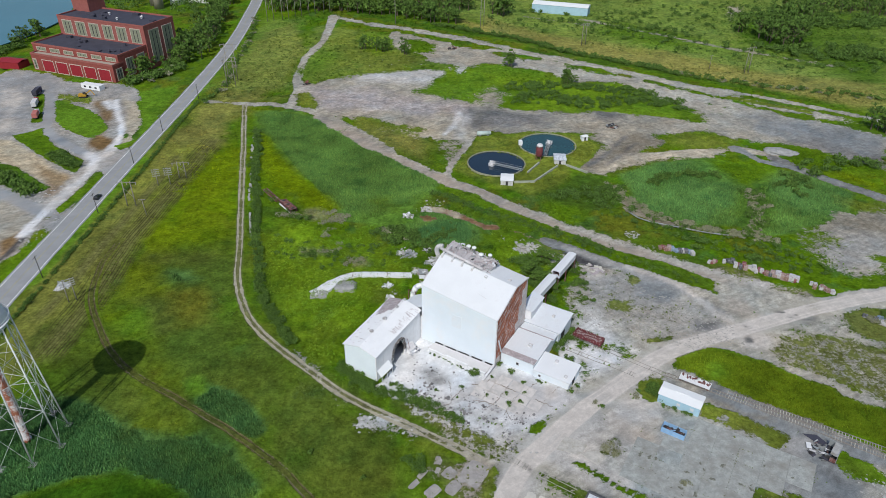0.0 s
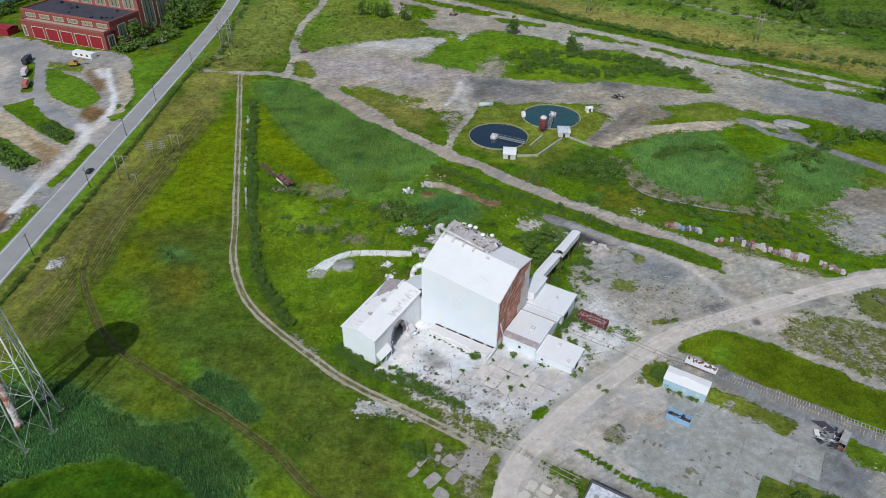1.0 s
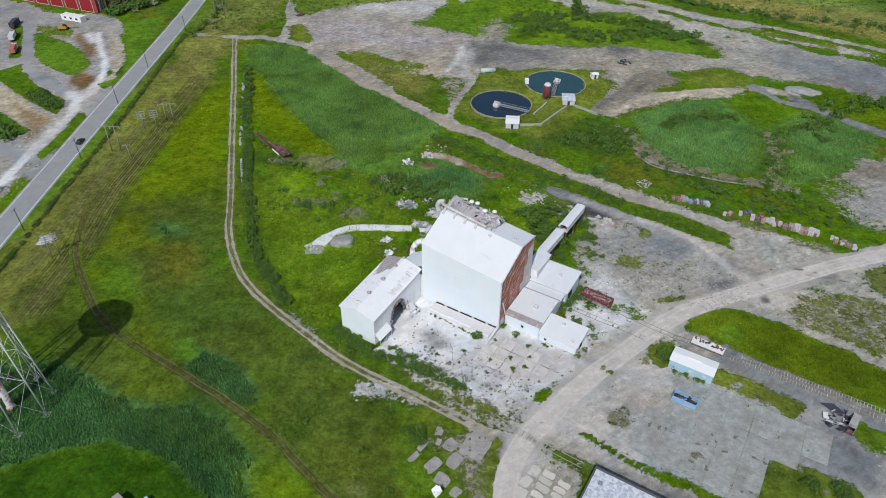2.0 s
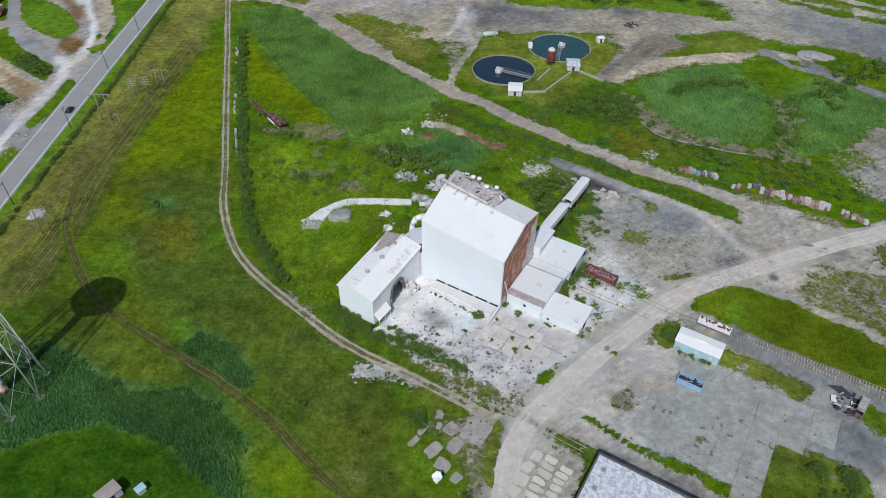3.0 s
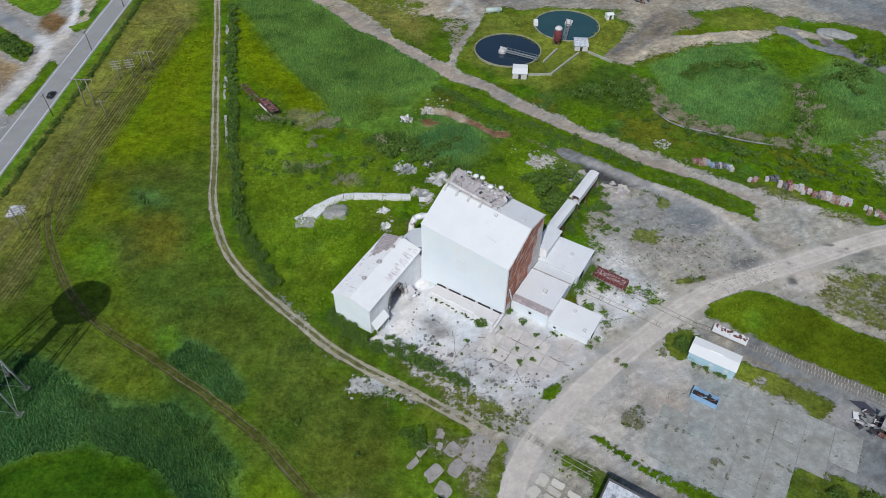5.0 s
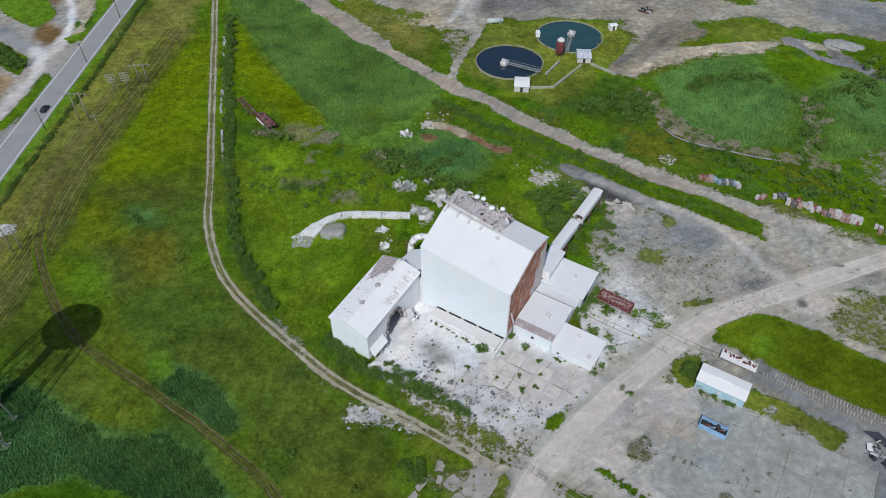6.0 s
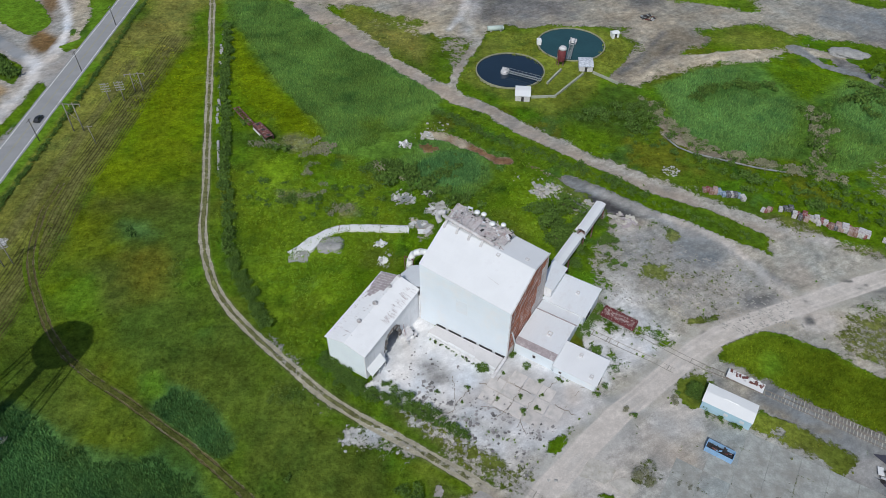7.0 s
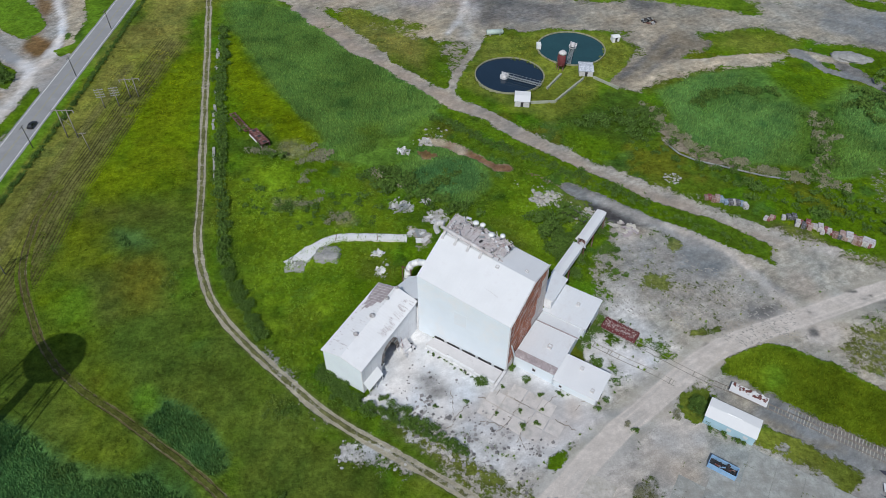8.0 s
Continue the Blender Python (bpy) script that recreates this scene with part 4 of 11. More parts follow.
land("meadow", [(18, 428), (31, 450), (63, 435), (77, 408), (106, 414), (119, 394), (142, 363), (141, 353), (122, 356), (95, 364), (70, 362), (64, 379), (51, 388), (34, 380), (20, 373), (-15, 386), (-17, 396), (5, 417)], 5, 0.75)
land("wild", [(26, 428), (109, 411), (112, 380), (96, 366), (71, 366), (58, 390), (32, 407)], 7, 0.70)
land("pebble", [(23, 402), (34, 405), (38, 392), (30, 380), (21, 378)], 6.1, 0.60)
strip("dirt", [(32.7, 480.3), (66.5, 465.5), (94.2, 447.7), (120.2, 431.1), (143.1, 410.1), (167.6, 400.6), (199.8, 380.5), (239.8, 353.1)], 2.6, 1.2, 1.00)
land("dirt", [(45, 465), (66, 459), (95, 433), (120, 415), (96, 417), (81, 411), (70, 432), (49, 443)], 5, 0.85)
strip("dirt", [(110.6, 419.8), (132.9, 397.8), (155.1, 383.1), (172.5, 368.3), (187.8, 351.9), (205, 336.8), (225.3, 326.3)], 6, 3, 0.85)
land("slate", [(171, 364), (190, 356), (204, 348), (229, 334), (216, 309), (199, 313), (188, 326), (178, 329), (163, 344)], 7, 0.65)
strip("olive", [(166.9, 389), (180.1, 380), (196, 371.4), (202.6, 364.7)], 2.2, 1.2, 0.80)
land("grass", [(216, 354), (226, 354), (234, 343), (229, 334), (220, 342)], 5, 0.90)
land("olive", [(111, 327), (121, 331), (136, 333), (146, 324), (142, 316), (128, 316), (111, 316)], 5, 0.90)
land("brush", [(64, 290), (76, 306), (88, 323), (100, 331), (113, 324), (108, 315), (92, 308), (79, 297), (72, 287)], 5, 0.80)
land("sand", [(72, 287), (80, 298), (94, 306), (110, 313), (126, 312), (139, 309), (124, 304), (98, 298), (82, 291)], 3.9, 0.70)
land("grass", [(156, 321), (174, 320), (185, 312), (207, 293), (202, 282), (183, 291), (167, 297), (166, 308)], 3.9, 0.95)
strip("slate", [(144.6, 316.2), (151.5, 301.2), (163, 293.4), (172.6, 285.3), (180.7, 275.3), (191.6, 263.8)], 2.2, 1.2, 0.90)
land("ygrass", [(172, 289), (191, 286), (200, 280), (194, 269), (183, 280)], 3.9, 0.80)
land("lot", [(145, 239), (164, 242), (183, 260), (190, 261), (161, 208), (149, 211), (142, 223)], 7, 0.60)
land("olive", [(148, 236), (162, 238), (157, 227), (146, 227)], 7, 0.50)
land("olive", [(-50, 354), (-39, 355), (-20, 342), (-8, 337), (-13, 330), (-28, 335), (-44, 341)], 4, 0.75)
land("heath", [(33, 571), (70, 530), (108, 501), (162, 475), (199, 439), (272, 414), (249, 370), (207, 397), (168, 432), (119, 461), (84, 482), (47, 514), (27, 540)], 4, 0.80)
land("meadow", [(118, 556), (176, 526), (214, 490), (198, 457), (163, 482), (114, 511)], 5, 0.40)
strip("pebble", [(110, 565), (137.1, 543.6), (172.4, 513.1), (204.4, 485.5), (235.1, 464.1), (269.4, 440.8)], 3, 2.5, 0.62)
land("clay", [(-4, 318), (4, 325), (13, 322), (8, 305), (4, 289), (-0, 289)], 4, 0.50)
# round the settling tanks
land("olive", [(4, 289), (13, 313), (19, 329), (35, 329), (44, 335), (68, 332), (78, 318), (69, 300), (59, 290), (54, 273), (40, 263), (26, 271), (12, 282)], 2, 0.90)
land("dry", [(15, 322), (27, 318), (21, 310), (14, 305)], 2.5, 0.60)
land("deep", [(39, 267), (54, 276), (60, 284), (69, 287), (74, 273), (77, 257), (63, 252), (49, 256), (40, 261)], 2.5, 0.80)
land("brush", [(75, 276), (78, 273), (80, 260), (86, 250), (95, 241), (103, 237), (101, 234), (88, 238), (77, 250), (74, 265)], 1.8, 0.75)
land("breed", [(-16, 229), (-9, 235), (0, 242), (10, 240), (13, 233), (11, 224), (2, 222), (-7, 225)], 1.2, 1.00)
# paths in the yard and the meadow
land("olive", [(55, 157), (59, 154), (66, 152), (64, 141), (56, 143), (52, 146)], 1.5, 0.60)
land("pale", [(55, 157), (59, 154), (66, 152), (64, 141), (56, 143), (52, 146)], 2, 0.42)
land("weedy", [(102, 162), (109, 169), (119, 172), (129, 169), (148, 158), (135, 135), (119, 148), (110, 153), (103, 158)], 2, 0.90)
land("pebble", [(102, 162), (109, 169), (118, 172), (128, 169), (147, 158), (135, 135), (119, 148), (111, 153), (103, 158)], 3, 0.42)
land("pale", [(94, 169), (102, 171), (104, 168), (99, 164), (95, 166)], 1.2, 0.70)
land("slate", [(93, 130), (103, 129), (105, 126), (97, 121), (89, 121), (89, 126)], 1.5, 0.70)
land("slate", [(77, 143), (87, 139), (97, 134), (110, 128), (109, 126), (98, 130), (88, 134), (78, 139)], 1.2, 0.80)
land("pale", [(76, 169), (83, 169), (70, 162), (65, 162)], 2, 0.40)
land("weedy", [(81, 141), (88, 134), (94, 131), (90, 124), (82, 126), (77, 134)], 1.5, 0.70)
land("stony", [(79, 141), (88, 134), (95, 130), (90, 123), (82, 126), (75, 134)], 2.5, 0.48)
land("weedy", [(40, 125), (45, 127), (49, 124), (46, 120), (41, 121)], 1.2, 0.70)
land("tarry", [(37, 111), (52, 104), (63, 97), (56, 97), (45, 105), (36, 109)], 1.2, 0.45)
land("tarry", [(81, 175), (87, 176), (91, 177), (88, 174), (82, 172)], 1.2, 0.50)
land("tar", [(46, 224), (53, 219), (60, 213), (58, 209), (50, 214), (45, 219)], 1.2, 0.55)
land("greyweed", [(56, 197), (72, 200), (79, 186), (70, 176), (57, 180)], 4, 0.28)
land("slate", [(52, 205), (69, 204), (81, 194), (72, 186), (59, 191)], 4, 0.30)
land("slate", [(39, 227), (53, 221), (67, 213), (81, 201), (84, 198), (76, 200), (62, 209), (48, 216), (39, 222)], 1.2, 0.70)
land("weedy", [(134, 181), (142, 185), (153, 181), (150, 169), (138, 168), (132, 173)], 2, 0.80)
land("pink", [(15, 149), (24, 150), (37, 142), (34, 137), (25, 133), (18, 137), (9, 141), (2, 141), (8, 147)], 2, 0.85)
land("buffpink", [(10, 147), (16, 149), (19, 145), (16, 140), (12, 141), (9, 144)], 1, 0.70)
land("lotgrey", [(-6, 153), (-3, 154), (2, 149), (1, 147), (-3, 148)], 0.9, 0.75)
land("white", [(-23, 132), (-20, 134), (-18, 132), (-20, 131), (-23, 130)], 1.2, 0.60)
land("white", [(-25, 133), (-22, 134), (-15, 134), (-12, 133), (-15, 131), (-23, 130)], 1.5, 0.38)
land("pale", [(-12, 130), (-7, 130), (-6, 127), (-9, 126)], 1, 0.60)
land("stony", [(-50, 163), (-42, 160), (-34, 153), (-35, 151), (-42, 155)], 2, 0.50)
land("stony", [(-33, 141), (-27, 140), (-26, 137), (-30, 137)], 2, 0.40)
land("white", [(-134, 196), (-130, 196), (-129, 193), (-132, 191), (-134, 191)], 1, 0.75)
land("deepshade", [(-112, 216), (-102, 217), (-86, 214), (-85, 207), (-100, 209), (-109, 211)], 2.5, 0.75)
land("breed", [(-99, 205), (-90, 206), (-86, 200), (-88, 196), (-95, 196)], 2.5, 0.50)
land("brownish", [(-120, 212), (-104, 212), (-97, 188), (-114, 191)], 6, 0.25)
land("olive", [(-76, 155), (-59, 164), (-34, 148), (-24, 133), (-31, 122), (-42, 126), (-54, 140), (-67, 145)], 8, 0.45)
land("dull", [(-49, 132), (-33, 140), (-21, 132), (-9, 125), (-1, 119), (-6, 107), (-10, 96), (-27, 96), (-40, 113)], 7, 0.65)
land("dull", [(-59, 164), (-48, 156), (-34, 142), (-21, 131), (-31, 124), (-45, 132), (-59, 147)], 7, 0.40)
land("brownish", [(-30, 116), (-17, 122), (-6, 123), (-8, 110), (-23, 107)], 6, 0.40)
land("greyweed", [(-22, 104), (-18, 106), (-17, 102), (-20, 101)], 1.5, 0.70)
land("greyweed", [(-27, 104), (-24, 104), (-24, 101), (-27, 101)], 1.5, 0.60)
land("meadow", [(-39, 121), (-35, 122), (-34, 119), (-37, 118)], 2, 0.70)
land("ygrass", [(-44, 107), (-34, 108), (-22, 98), (-27, 94), (-40, 96)], 4, 0.60)
land("greyweed", [(-57, 250), (-51, 252), (-47, 246), (-47, 241), (-52, 241), (-56, 244)], 1.2, 0.85)
land("greyweed", [(-54, 219), (-44, 220), (-43, 216), (-50, 214)], 1.5, 0.60)
land("greyweed", [(-35, 213), (-29, 214), (-26, 209), (-32, 207)], 1.2, 0.80)
land("pale", [(-6, 212), (0, 216), (2, 215), (-2, 210), (-5, 208)], 1.2, 0.70)
land("pale", [(-12, 208), (-3, 205), (-4, 198), (-8, 202)], 1.2, 0.70)
land("mud", [(-11, 245), (-6, 247), (-2, 243), (-7, 240)], 1, 0.80)
land("buff", [(-8, 253), (-1, 252), (-1, 249), (-8, 250)], 1, 0.80)
land("pale", [(26, 224), (35, 222), (34, 217), (26, 219)], 1.5, 0.50)
strip("meadow", [(-143, 196), (-142.8, 230.6), (-143.1, 263.8), (-143, 303.5), (-144.2, 338.8), (-143.9, 381.2), (-144.4, 413)], 1.9, 0.8, 0.90)
land("dull", [(-121, 165), (-102, 156), (-90, 143), (-94, 137), (-108, 140)], 4, 0.75)
land("deep", [(-109, 153), (-95, 148), (-83, 142), (-76, 137), (-84, 132), (-101, 136)], 3, 0.70)
land("sand", [(6, 113), (10, 114), (10, 105), (12, 98), (7, 98), (6, 106)], 2.5, 0.50)
# reed edges, the clay road, the gravel verge of the court
land("reed", [(-102, 356), (-80, 360), (-64, 347), (-41, 316), (-23, 298), (-5, 277), (-2, 268), (-11, 260), (-22, 250), (-33, 244), (-45, 260), (-63, 282), (-78, 306), (-92, 330)], 3.2, 0.95)
land("ygrass", [(-94, 330), (-84, 311), (-76, 294), (-60, 273), (-47, 259), (-43, 250), (-50, 250), (-65, 263), (-78, 282), (-88, 306)], 2, 0.90)
land("meadow", [(-38, 244), (-22, 250), (-6, 264), (-2, 260), (-10, 244), (-19, 233), (-30, 230)], 3, 0.60)
land("ygrass", [(-30, 258), (-23, 261), (-21, 251), (-28, 247)], 3, 0.50)
strip("clay", [(-69.2, 352.5), (-51.2, 331.1), (-35, 312.4), (-17.4, 295.9), (1.3, 276.3), (16.1, 266.8), (28.5, 252.8), (40.3, 241.7), (52.2, 230.4), (63.9, 222.3), (77.4, 215.8)], 2.6, 1.6, 0.85)
strip("grass", [(18, 255.6), (27.9, 244.7), (39.3, 233.7), (55.1, 221.4), (70.4, 213), (83.3, 206.6)], 1.2, 1.2, 0.70)
land("white", [(-3, 142), (2, 141), (16, 132), (23, 128), (22, 125), (16, 126), (8, 131), (-2, 136)], 2, 0.35)
land("stony", [(-3, 142), (2, 140), (16, 131), (23, 128), (22, 124), (16, 126), (8, 131), (-2, 136)], 2.5, 0.50)
land("weedy", [(-13, 140), (-1, 136), (9, 130), (21, 123), (16, 119), (9, 123), (1, 129), (-9, 136)], 1.5, 0.75)
land("pale", [(-10, 138), (-1, 135), (9, 130), (21, 122), (16, 119), (9, 122), (1, 129), (-8, 134)], 2, 0.46)
land("olive", [(-13, 143), (-4, 139), (5, 133), (13, 127), (12, 124), (2, 131), (-10, 138)], 1.5, 0.50)
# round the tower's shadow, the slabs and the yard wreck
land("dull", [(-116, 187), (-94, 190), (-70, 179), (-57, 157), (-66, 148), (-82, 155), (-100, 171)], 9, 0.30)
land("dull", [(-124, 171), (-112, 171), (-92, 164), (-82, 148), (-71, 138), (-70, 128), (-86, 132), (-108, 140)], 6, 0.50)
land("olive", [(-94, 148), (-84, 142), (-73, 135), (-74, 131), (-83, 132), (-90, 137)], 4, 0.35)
land("dgrass", [(-73, 138), (-57, 132), (-57, 126), (-68, 130)], 2, 0.70)
land("nreed", [(-71, 146), (-65, 145), (-58, 142), (-52, 137), (-48, 132), (-46, 128), (-50, 127), (-56, 130), (-62, 134), (-67, 139)], 1, 1.00)
land("breed", [(-71, 146), (-65, 145), (-58, 142), (-52, 137), (-48, 132), (-46, 128), (-50, 127), (-56, 130), (-62, 134), (-67, 139)], 1, 0.45)
land("meadow", [(-75, 148), (-72, 150), (-68, 147), (-68, 143), (-72, 143)], 1, 0.80)
land("deep", [(-66, 129), (-62, 133), (-56, 129), (-53, 124), (-59, 124)], 2, 0.60)
land("grass", [(-11, 122), (-3, 122), (4, 121), (12, 115), (14, 114), (11, 104), (6, 97), (-1, 97), (-9, 104)], 3, 0.75)
land("olive", [(-5, 124), (-1, 122), (4, 120), (3, 118), (-2, 121)], 2, 0.50)
land("meadow", [(-10, 116), (-5, 113), (-5, 109), (-1, 106), (-1, 102), (-7, 102), (-11, 110)], 2, 0.70)
land("buff", [(-2, 120), (1, 118), (4, 114), (2, 113), (-2, 113), (-2, 116)], 1.2, 0.45)
land("clay", [(4, 119), (11, 119), (12, 116), (10, 112), (6, 109), (4, 112)], 1.2, 0.60)
land("clay", [(6, 108), (10, 111), (10, 109), (8, 106), (9, 102), (11, 100), (10, 97), (8, 100), (6, 105)], 1.5, 0.60)
land("clay", [(2, 100), (6, 100), (10, 97), (2, 97)], 1.5, 0.40)
strip("olive", [(12.6, 115.8), (11.4, 109.9), (10.3, 104.8), (11, 101.8)], 1.6, 1.2, 0.80)
strip("tarry", [(14.1, 116.9), (14.5, 114.7), (14.1, 112.6)], 0.9, 1, 0.35)
land("olive", [(73, 139), (81, 139), (87, 135), (94, 130), (92, 126), (87, 124), (86, 128), (83, 131), (78, 132), (75, 134), (72, 136)], 1.2, 0.90)
land("stony", [(76, 136), (79, 136), (79, 133), (76, 133)], 1, 0.60)
land("dgrass", [(86, 132), (93, 130), (92, 126), (88, 124), (85, 129)], 1, 0.60)
strip("slate", [(77.8, 144.4), (85.1, 137), (91.6, 132.9), (98, 129.5), (106.9, 124.8), (112.4, 122)], 3.2, 1.5, 0.75)
strip("brush", [(75.9, 141.6), (84.3, 136), (91, 134.2)], 0.8, 0.8, 0.60)
# dark triangle painted into the soil as a shadow beside the wreck
land("tarry", [(97, 129), (100, 129), (102, 126), (100, 126)], 0.6, 0.80)
land("lotgrey", [(94, 128), (98, 127), (97, 122), (89, 122), (90, 124)], 1.2, 0.80)
land("slate", [(78, 118), (86, 119), (92, 122), (96, 119), (102, 114), (100, 109), (87, 109), (80, 113)], 3, 0.60)
strip("tarry", [(79.5, 117.6), (83.3, 116), (87.8, 113.8), (92.4, 109.7)], 1.1, 1.2, 0.40)
strip("tarry", [(85, 123.4), (88.8, 122.8), (92.4, 121.7)], 0.7, 0.8, 0.40)
strip("tarry", [(72.1, 123.8), (75.2, 120.9), (79, 120.4)], 0.9, 1.2, 0.35)
land("brush", [(51, 133), (58, 130), (70, 127), (68, 119), (61, 120), (52, 126)], 5, 0.35)
land("weedy", [(78, 109), (80, 113), (86, 110), (86, 109)], 1.2, 0.90)
land("grass", [(102, 121), (106, 124), (103, 116), (101, 117)], 1, 0.90)
strip("lotgrey", [(77.6, 114.8), (82.2, 112.7), (87, 110.4)], 0.5, 0.4, 0.80)
land("nreed", [(-107, 140), (-103, 140), (-96, 137), (-90, 133), (-86, 128), (-88, 124), (-99, 123)], 1, 1.00)
land("dull", [(-50, 141), (-29, 141), (-18, 132), (-17, 121), (-46, 120)], 6, 0.50)
land("white", [(-25, 132), (-23, 134), (-17, 135), (-14, 132), (-18, 130), (-23, 130)], 1.2, 0.65)
strip("stony", [(-45, 160.2), (-39.5, 153.6), (-32.5, 144), (-26.1, 136.6), (-17.7, 130.4), (-7.4, 124.5)], 1.8, 1.5, 0.38)
land("pale", [(11, 97), (14, 106), (16, 114), (20, 117), (24, 113), (20, 106), (19, 97)], 1.2, 0.85)
land("pale", [(25, 120), (31, 128), (38, 133), (42, 133), (41, 127), (37, 119), (39, 114), (32, 116), (27, 118)], 2, 0.70)
strip("weedy", [(24.7, 115.4), (29.2, 112.8), (33.6, 110.2), (36.1, 108.1)], 1, 0.8, 0.60)
land("grass", [(35, 120), (37, 119), (40, 116), (39, 114), (36, 117)], 1, 0.80)
land("conc", [(63, 136), (70, 136), (77, 129), (84, 127), (86, 123), (80, 114), (75, 109), (45, 108), (47, 118), (55, 126)], 2, 0.70)
# the gravel yard and its paths
land("weedy", [(50, 208), (69, 203), (79, 198), (86, 191), (90, 182), (90, 176), (77, 171), (67, 168), (55, 179), (46, 188)], 4, 0.35)
land("lotgrey", [(50, 208), (69, 203), (79, 198), (86, 191), (90, 182), (90, 176), (77, 171), (67, 168), (55, 179), (46, 188)], 4, 0.35)
land("grass", [(54, 224), (70, 218), (79, 212), (88, 206), (97, 201), (94, 195), (88, 197), (80, 202), (70, 208), (60, 216), (51, 222)], 0.8, 1.00)
strip("lotgrey", [(47.2, 222.1), (55.7, 215.8), (65.3, 208.9), (75.5, 201.1), (82.8, 195.3), (86.7, 191), (90, 185.6), (93, 180.9)], 1.6, 0.7, 0.85)
land("tar", [(44, 220), (47, 218), (51, 216), (57, 210), (55, 208), (51, 210), (46, 214), (43, 216)], 0.9, 0.95)
land("slate", [(69, 198), (79, 199), (82, 193), (78, 188), (73, 190), (68, 193)], 2.5, 0.60)
land("pale", [(45, 185), (52, 184), (54, 179), (50, 179), (46, 182)], 1.5, 0.70)
land("pale", [(50, 206), (57, 204), (57, 201), (50, 202)], 1.2, 0.60)
land("weedy", [(56, 188), (63, 187), (61, 183), (56, 184)], 1.5, 0.50)
land("tarry", [(82, 177), (90, 177), (87, 173), (82, 174)], 1, 0.45)
strip("weedy", [(65.1, 167.6), (70.5, 168.1), (72.7, 169)], 0.8, 0.6, 0.80)
strip("tarry", [(72.5, 168.4), (77, 169.9), (81.8, 172.6)], 0.4, 0.5, 0.50)
land("clay", [(97, 189), (104, 189), (103, 182), (97, 182)], 3, 0.50)
land("pale", [(95, 169), (100, 171), (104, 169), (101, 166), (95, 166)], 1, 0.85)
land("tarry", [(112, 183), (114, 183), (114, 182), (112, 182)], 0.5, 0.90)
land("tarry", [(115, 181), (118, 182), (118, 181), (115, 180)], 0.5, 0.90)
land("tarry", [(97, 176), (98, 176), (100, 174), (99, 174), (97, 175)], 0.5, 0.90)
land("tarry", [(96, 169), (98, 170), (98, 167), (96, 167)], 0.5, 0.90)
land("tarry", [(67, 164), (68, 164), (68, 163), (66, 163)], 0.5, 0.90)
land("tarry", [(117, 178), (122, 180), (121, 179), (118, 178)], 0.5, 0.90)
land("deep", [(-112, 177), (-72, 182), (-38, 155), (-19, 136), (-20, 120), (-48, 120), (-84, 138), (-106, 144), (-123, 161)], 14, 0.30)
land("dull", [(-30, 122), (-14, 120), (-3, 108), (-3, 95), (-26, 95)], 5, 0.40)
land("clay", [(88, 206), (94, 206), (99, 204), (104, 201), (100, 198), (97, 200)], 1.5, 0.50)
# inside the wing, by the store shed, the lawn and the far corners
land("lotgrey", [(-28.4, 154.1), (-20, 149.0), (-8, 168.1), (-16.5, 173.7)], 0.6, 1.00)
land("pale", [(43, 134), (54, 144), (62, 141), (61, 138), (59, 134), (50, 132), (44, 132)], 1.2, 0.85)
land("olive", [(56, 144), (58, 148), (64, 148), (62, 141), (59, 141)], 1, 0.80)
land("meadow", [(80, 157), (83, 158), (85, 156), (84, 152), (80, 152)], 1.5, 0.70)
land("deep", [(-79, 128), (-65, 129), (-59, 126), (-66, 126)], 1.5, 0.60)
land("pasture", [(-139, 393), (-142, 469), (-142, 559), (-112, 560), (-91, 394)], 5, 0.50)
land("heath", [(-136, 348), (-132, 389), (-92, 382), (-112, 374), (-117, 317)], 5, 0.45)
land("lotgrey", [(-280, 424), (-259, 425), (-224, 406), (-199, 401), (-184, 400), (-171, 372), (-190, 380), (-224, 383), (-261, 390)], 2, 0.50)
strip("tarry", [(13.6, 363.8), (34.5, 360.8), (49.2, 350.7)], 4, 3, 0.50)
strip("tarry", [(77.3, 365.4), (87.3, 362), (97.1, 358.7)], 2.5, 2, 0.50)
strip("tarry", [(68.9, 294.9), (79.4, 308.4), (93.2, 329.1)], 1.2, 1.2, 0.55)
strip("tarry", [(76.8, 295), (85.8, 305.8), (96, 320.2)], 1, 1.2, 0.50)
strip("mauve", [(-69.4, 388.5), (-40.5, 377.4), (-7.7, 370.7), (8.3, 367.4)], 4, 3, 0.50)
strip("white", [(8.2, 360.1), (5.5, 343), (0.4, 330.2)], 1.5, 1, 0.40)
land("breed", [(83, 280), (101, 298), (124, 301), (133, 281), (123, 258), (106, 242), (88, 250), (82, 266)], 3, 0.55)
land("breed", [(155, 286), (171, 284), (179, 268), (168, 251), (148, 251), (143, 268)], 3, 0.50)
land("brush", [(149, 235), (164, 251), (189, 260), (176, 235)], 4, 0.65)
land("olive", [(172, 264), (189, 260), (185, 251), (169, 253)], 3, 0.60)
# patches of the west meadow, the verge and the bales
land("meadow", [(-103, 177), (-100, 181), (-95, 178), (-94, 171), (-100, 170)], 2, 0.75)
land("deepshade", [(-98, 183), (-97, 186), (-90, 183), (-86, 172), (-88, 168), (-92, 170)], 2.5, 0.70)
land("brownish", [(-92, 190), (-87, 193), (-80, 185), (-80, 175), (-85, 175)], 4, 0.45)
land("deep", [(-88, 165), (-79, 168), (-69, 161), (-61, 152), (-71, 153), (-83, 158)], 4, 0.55)
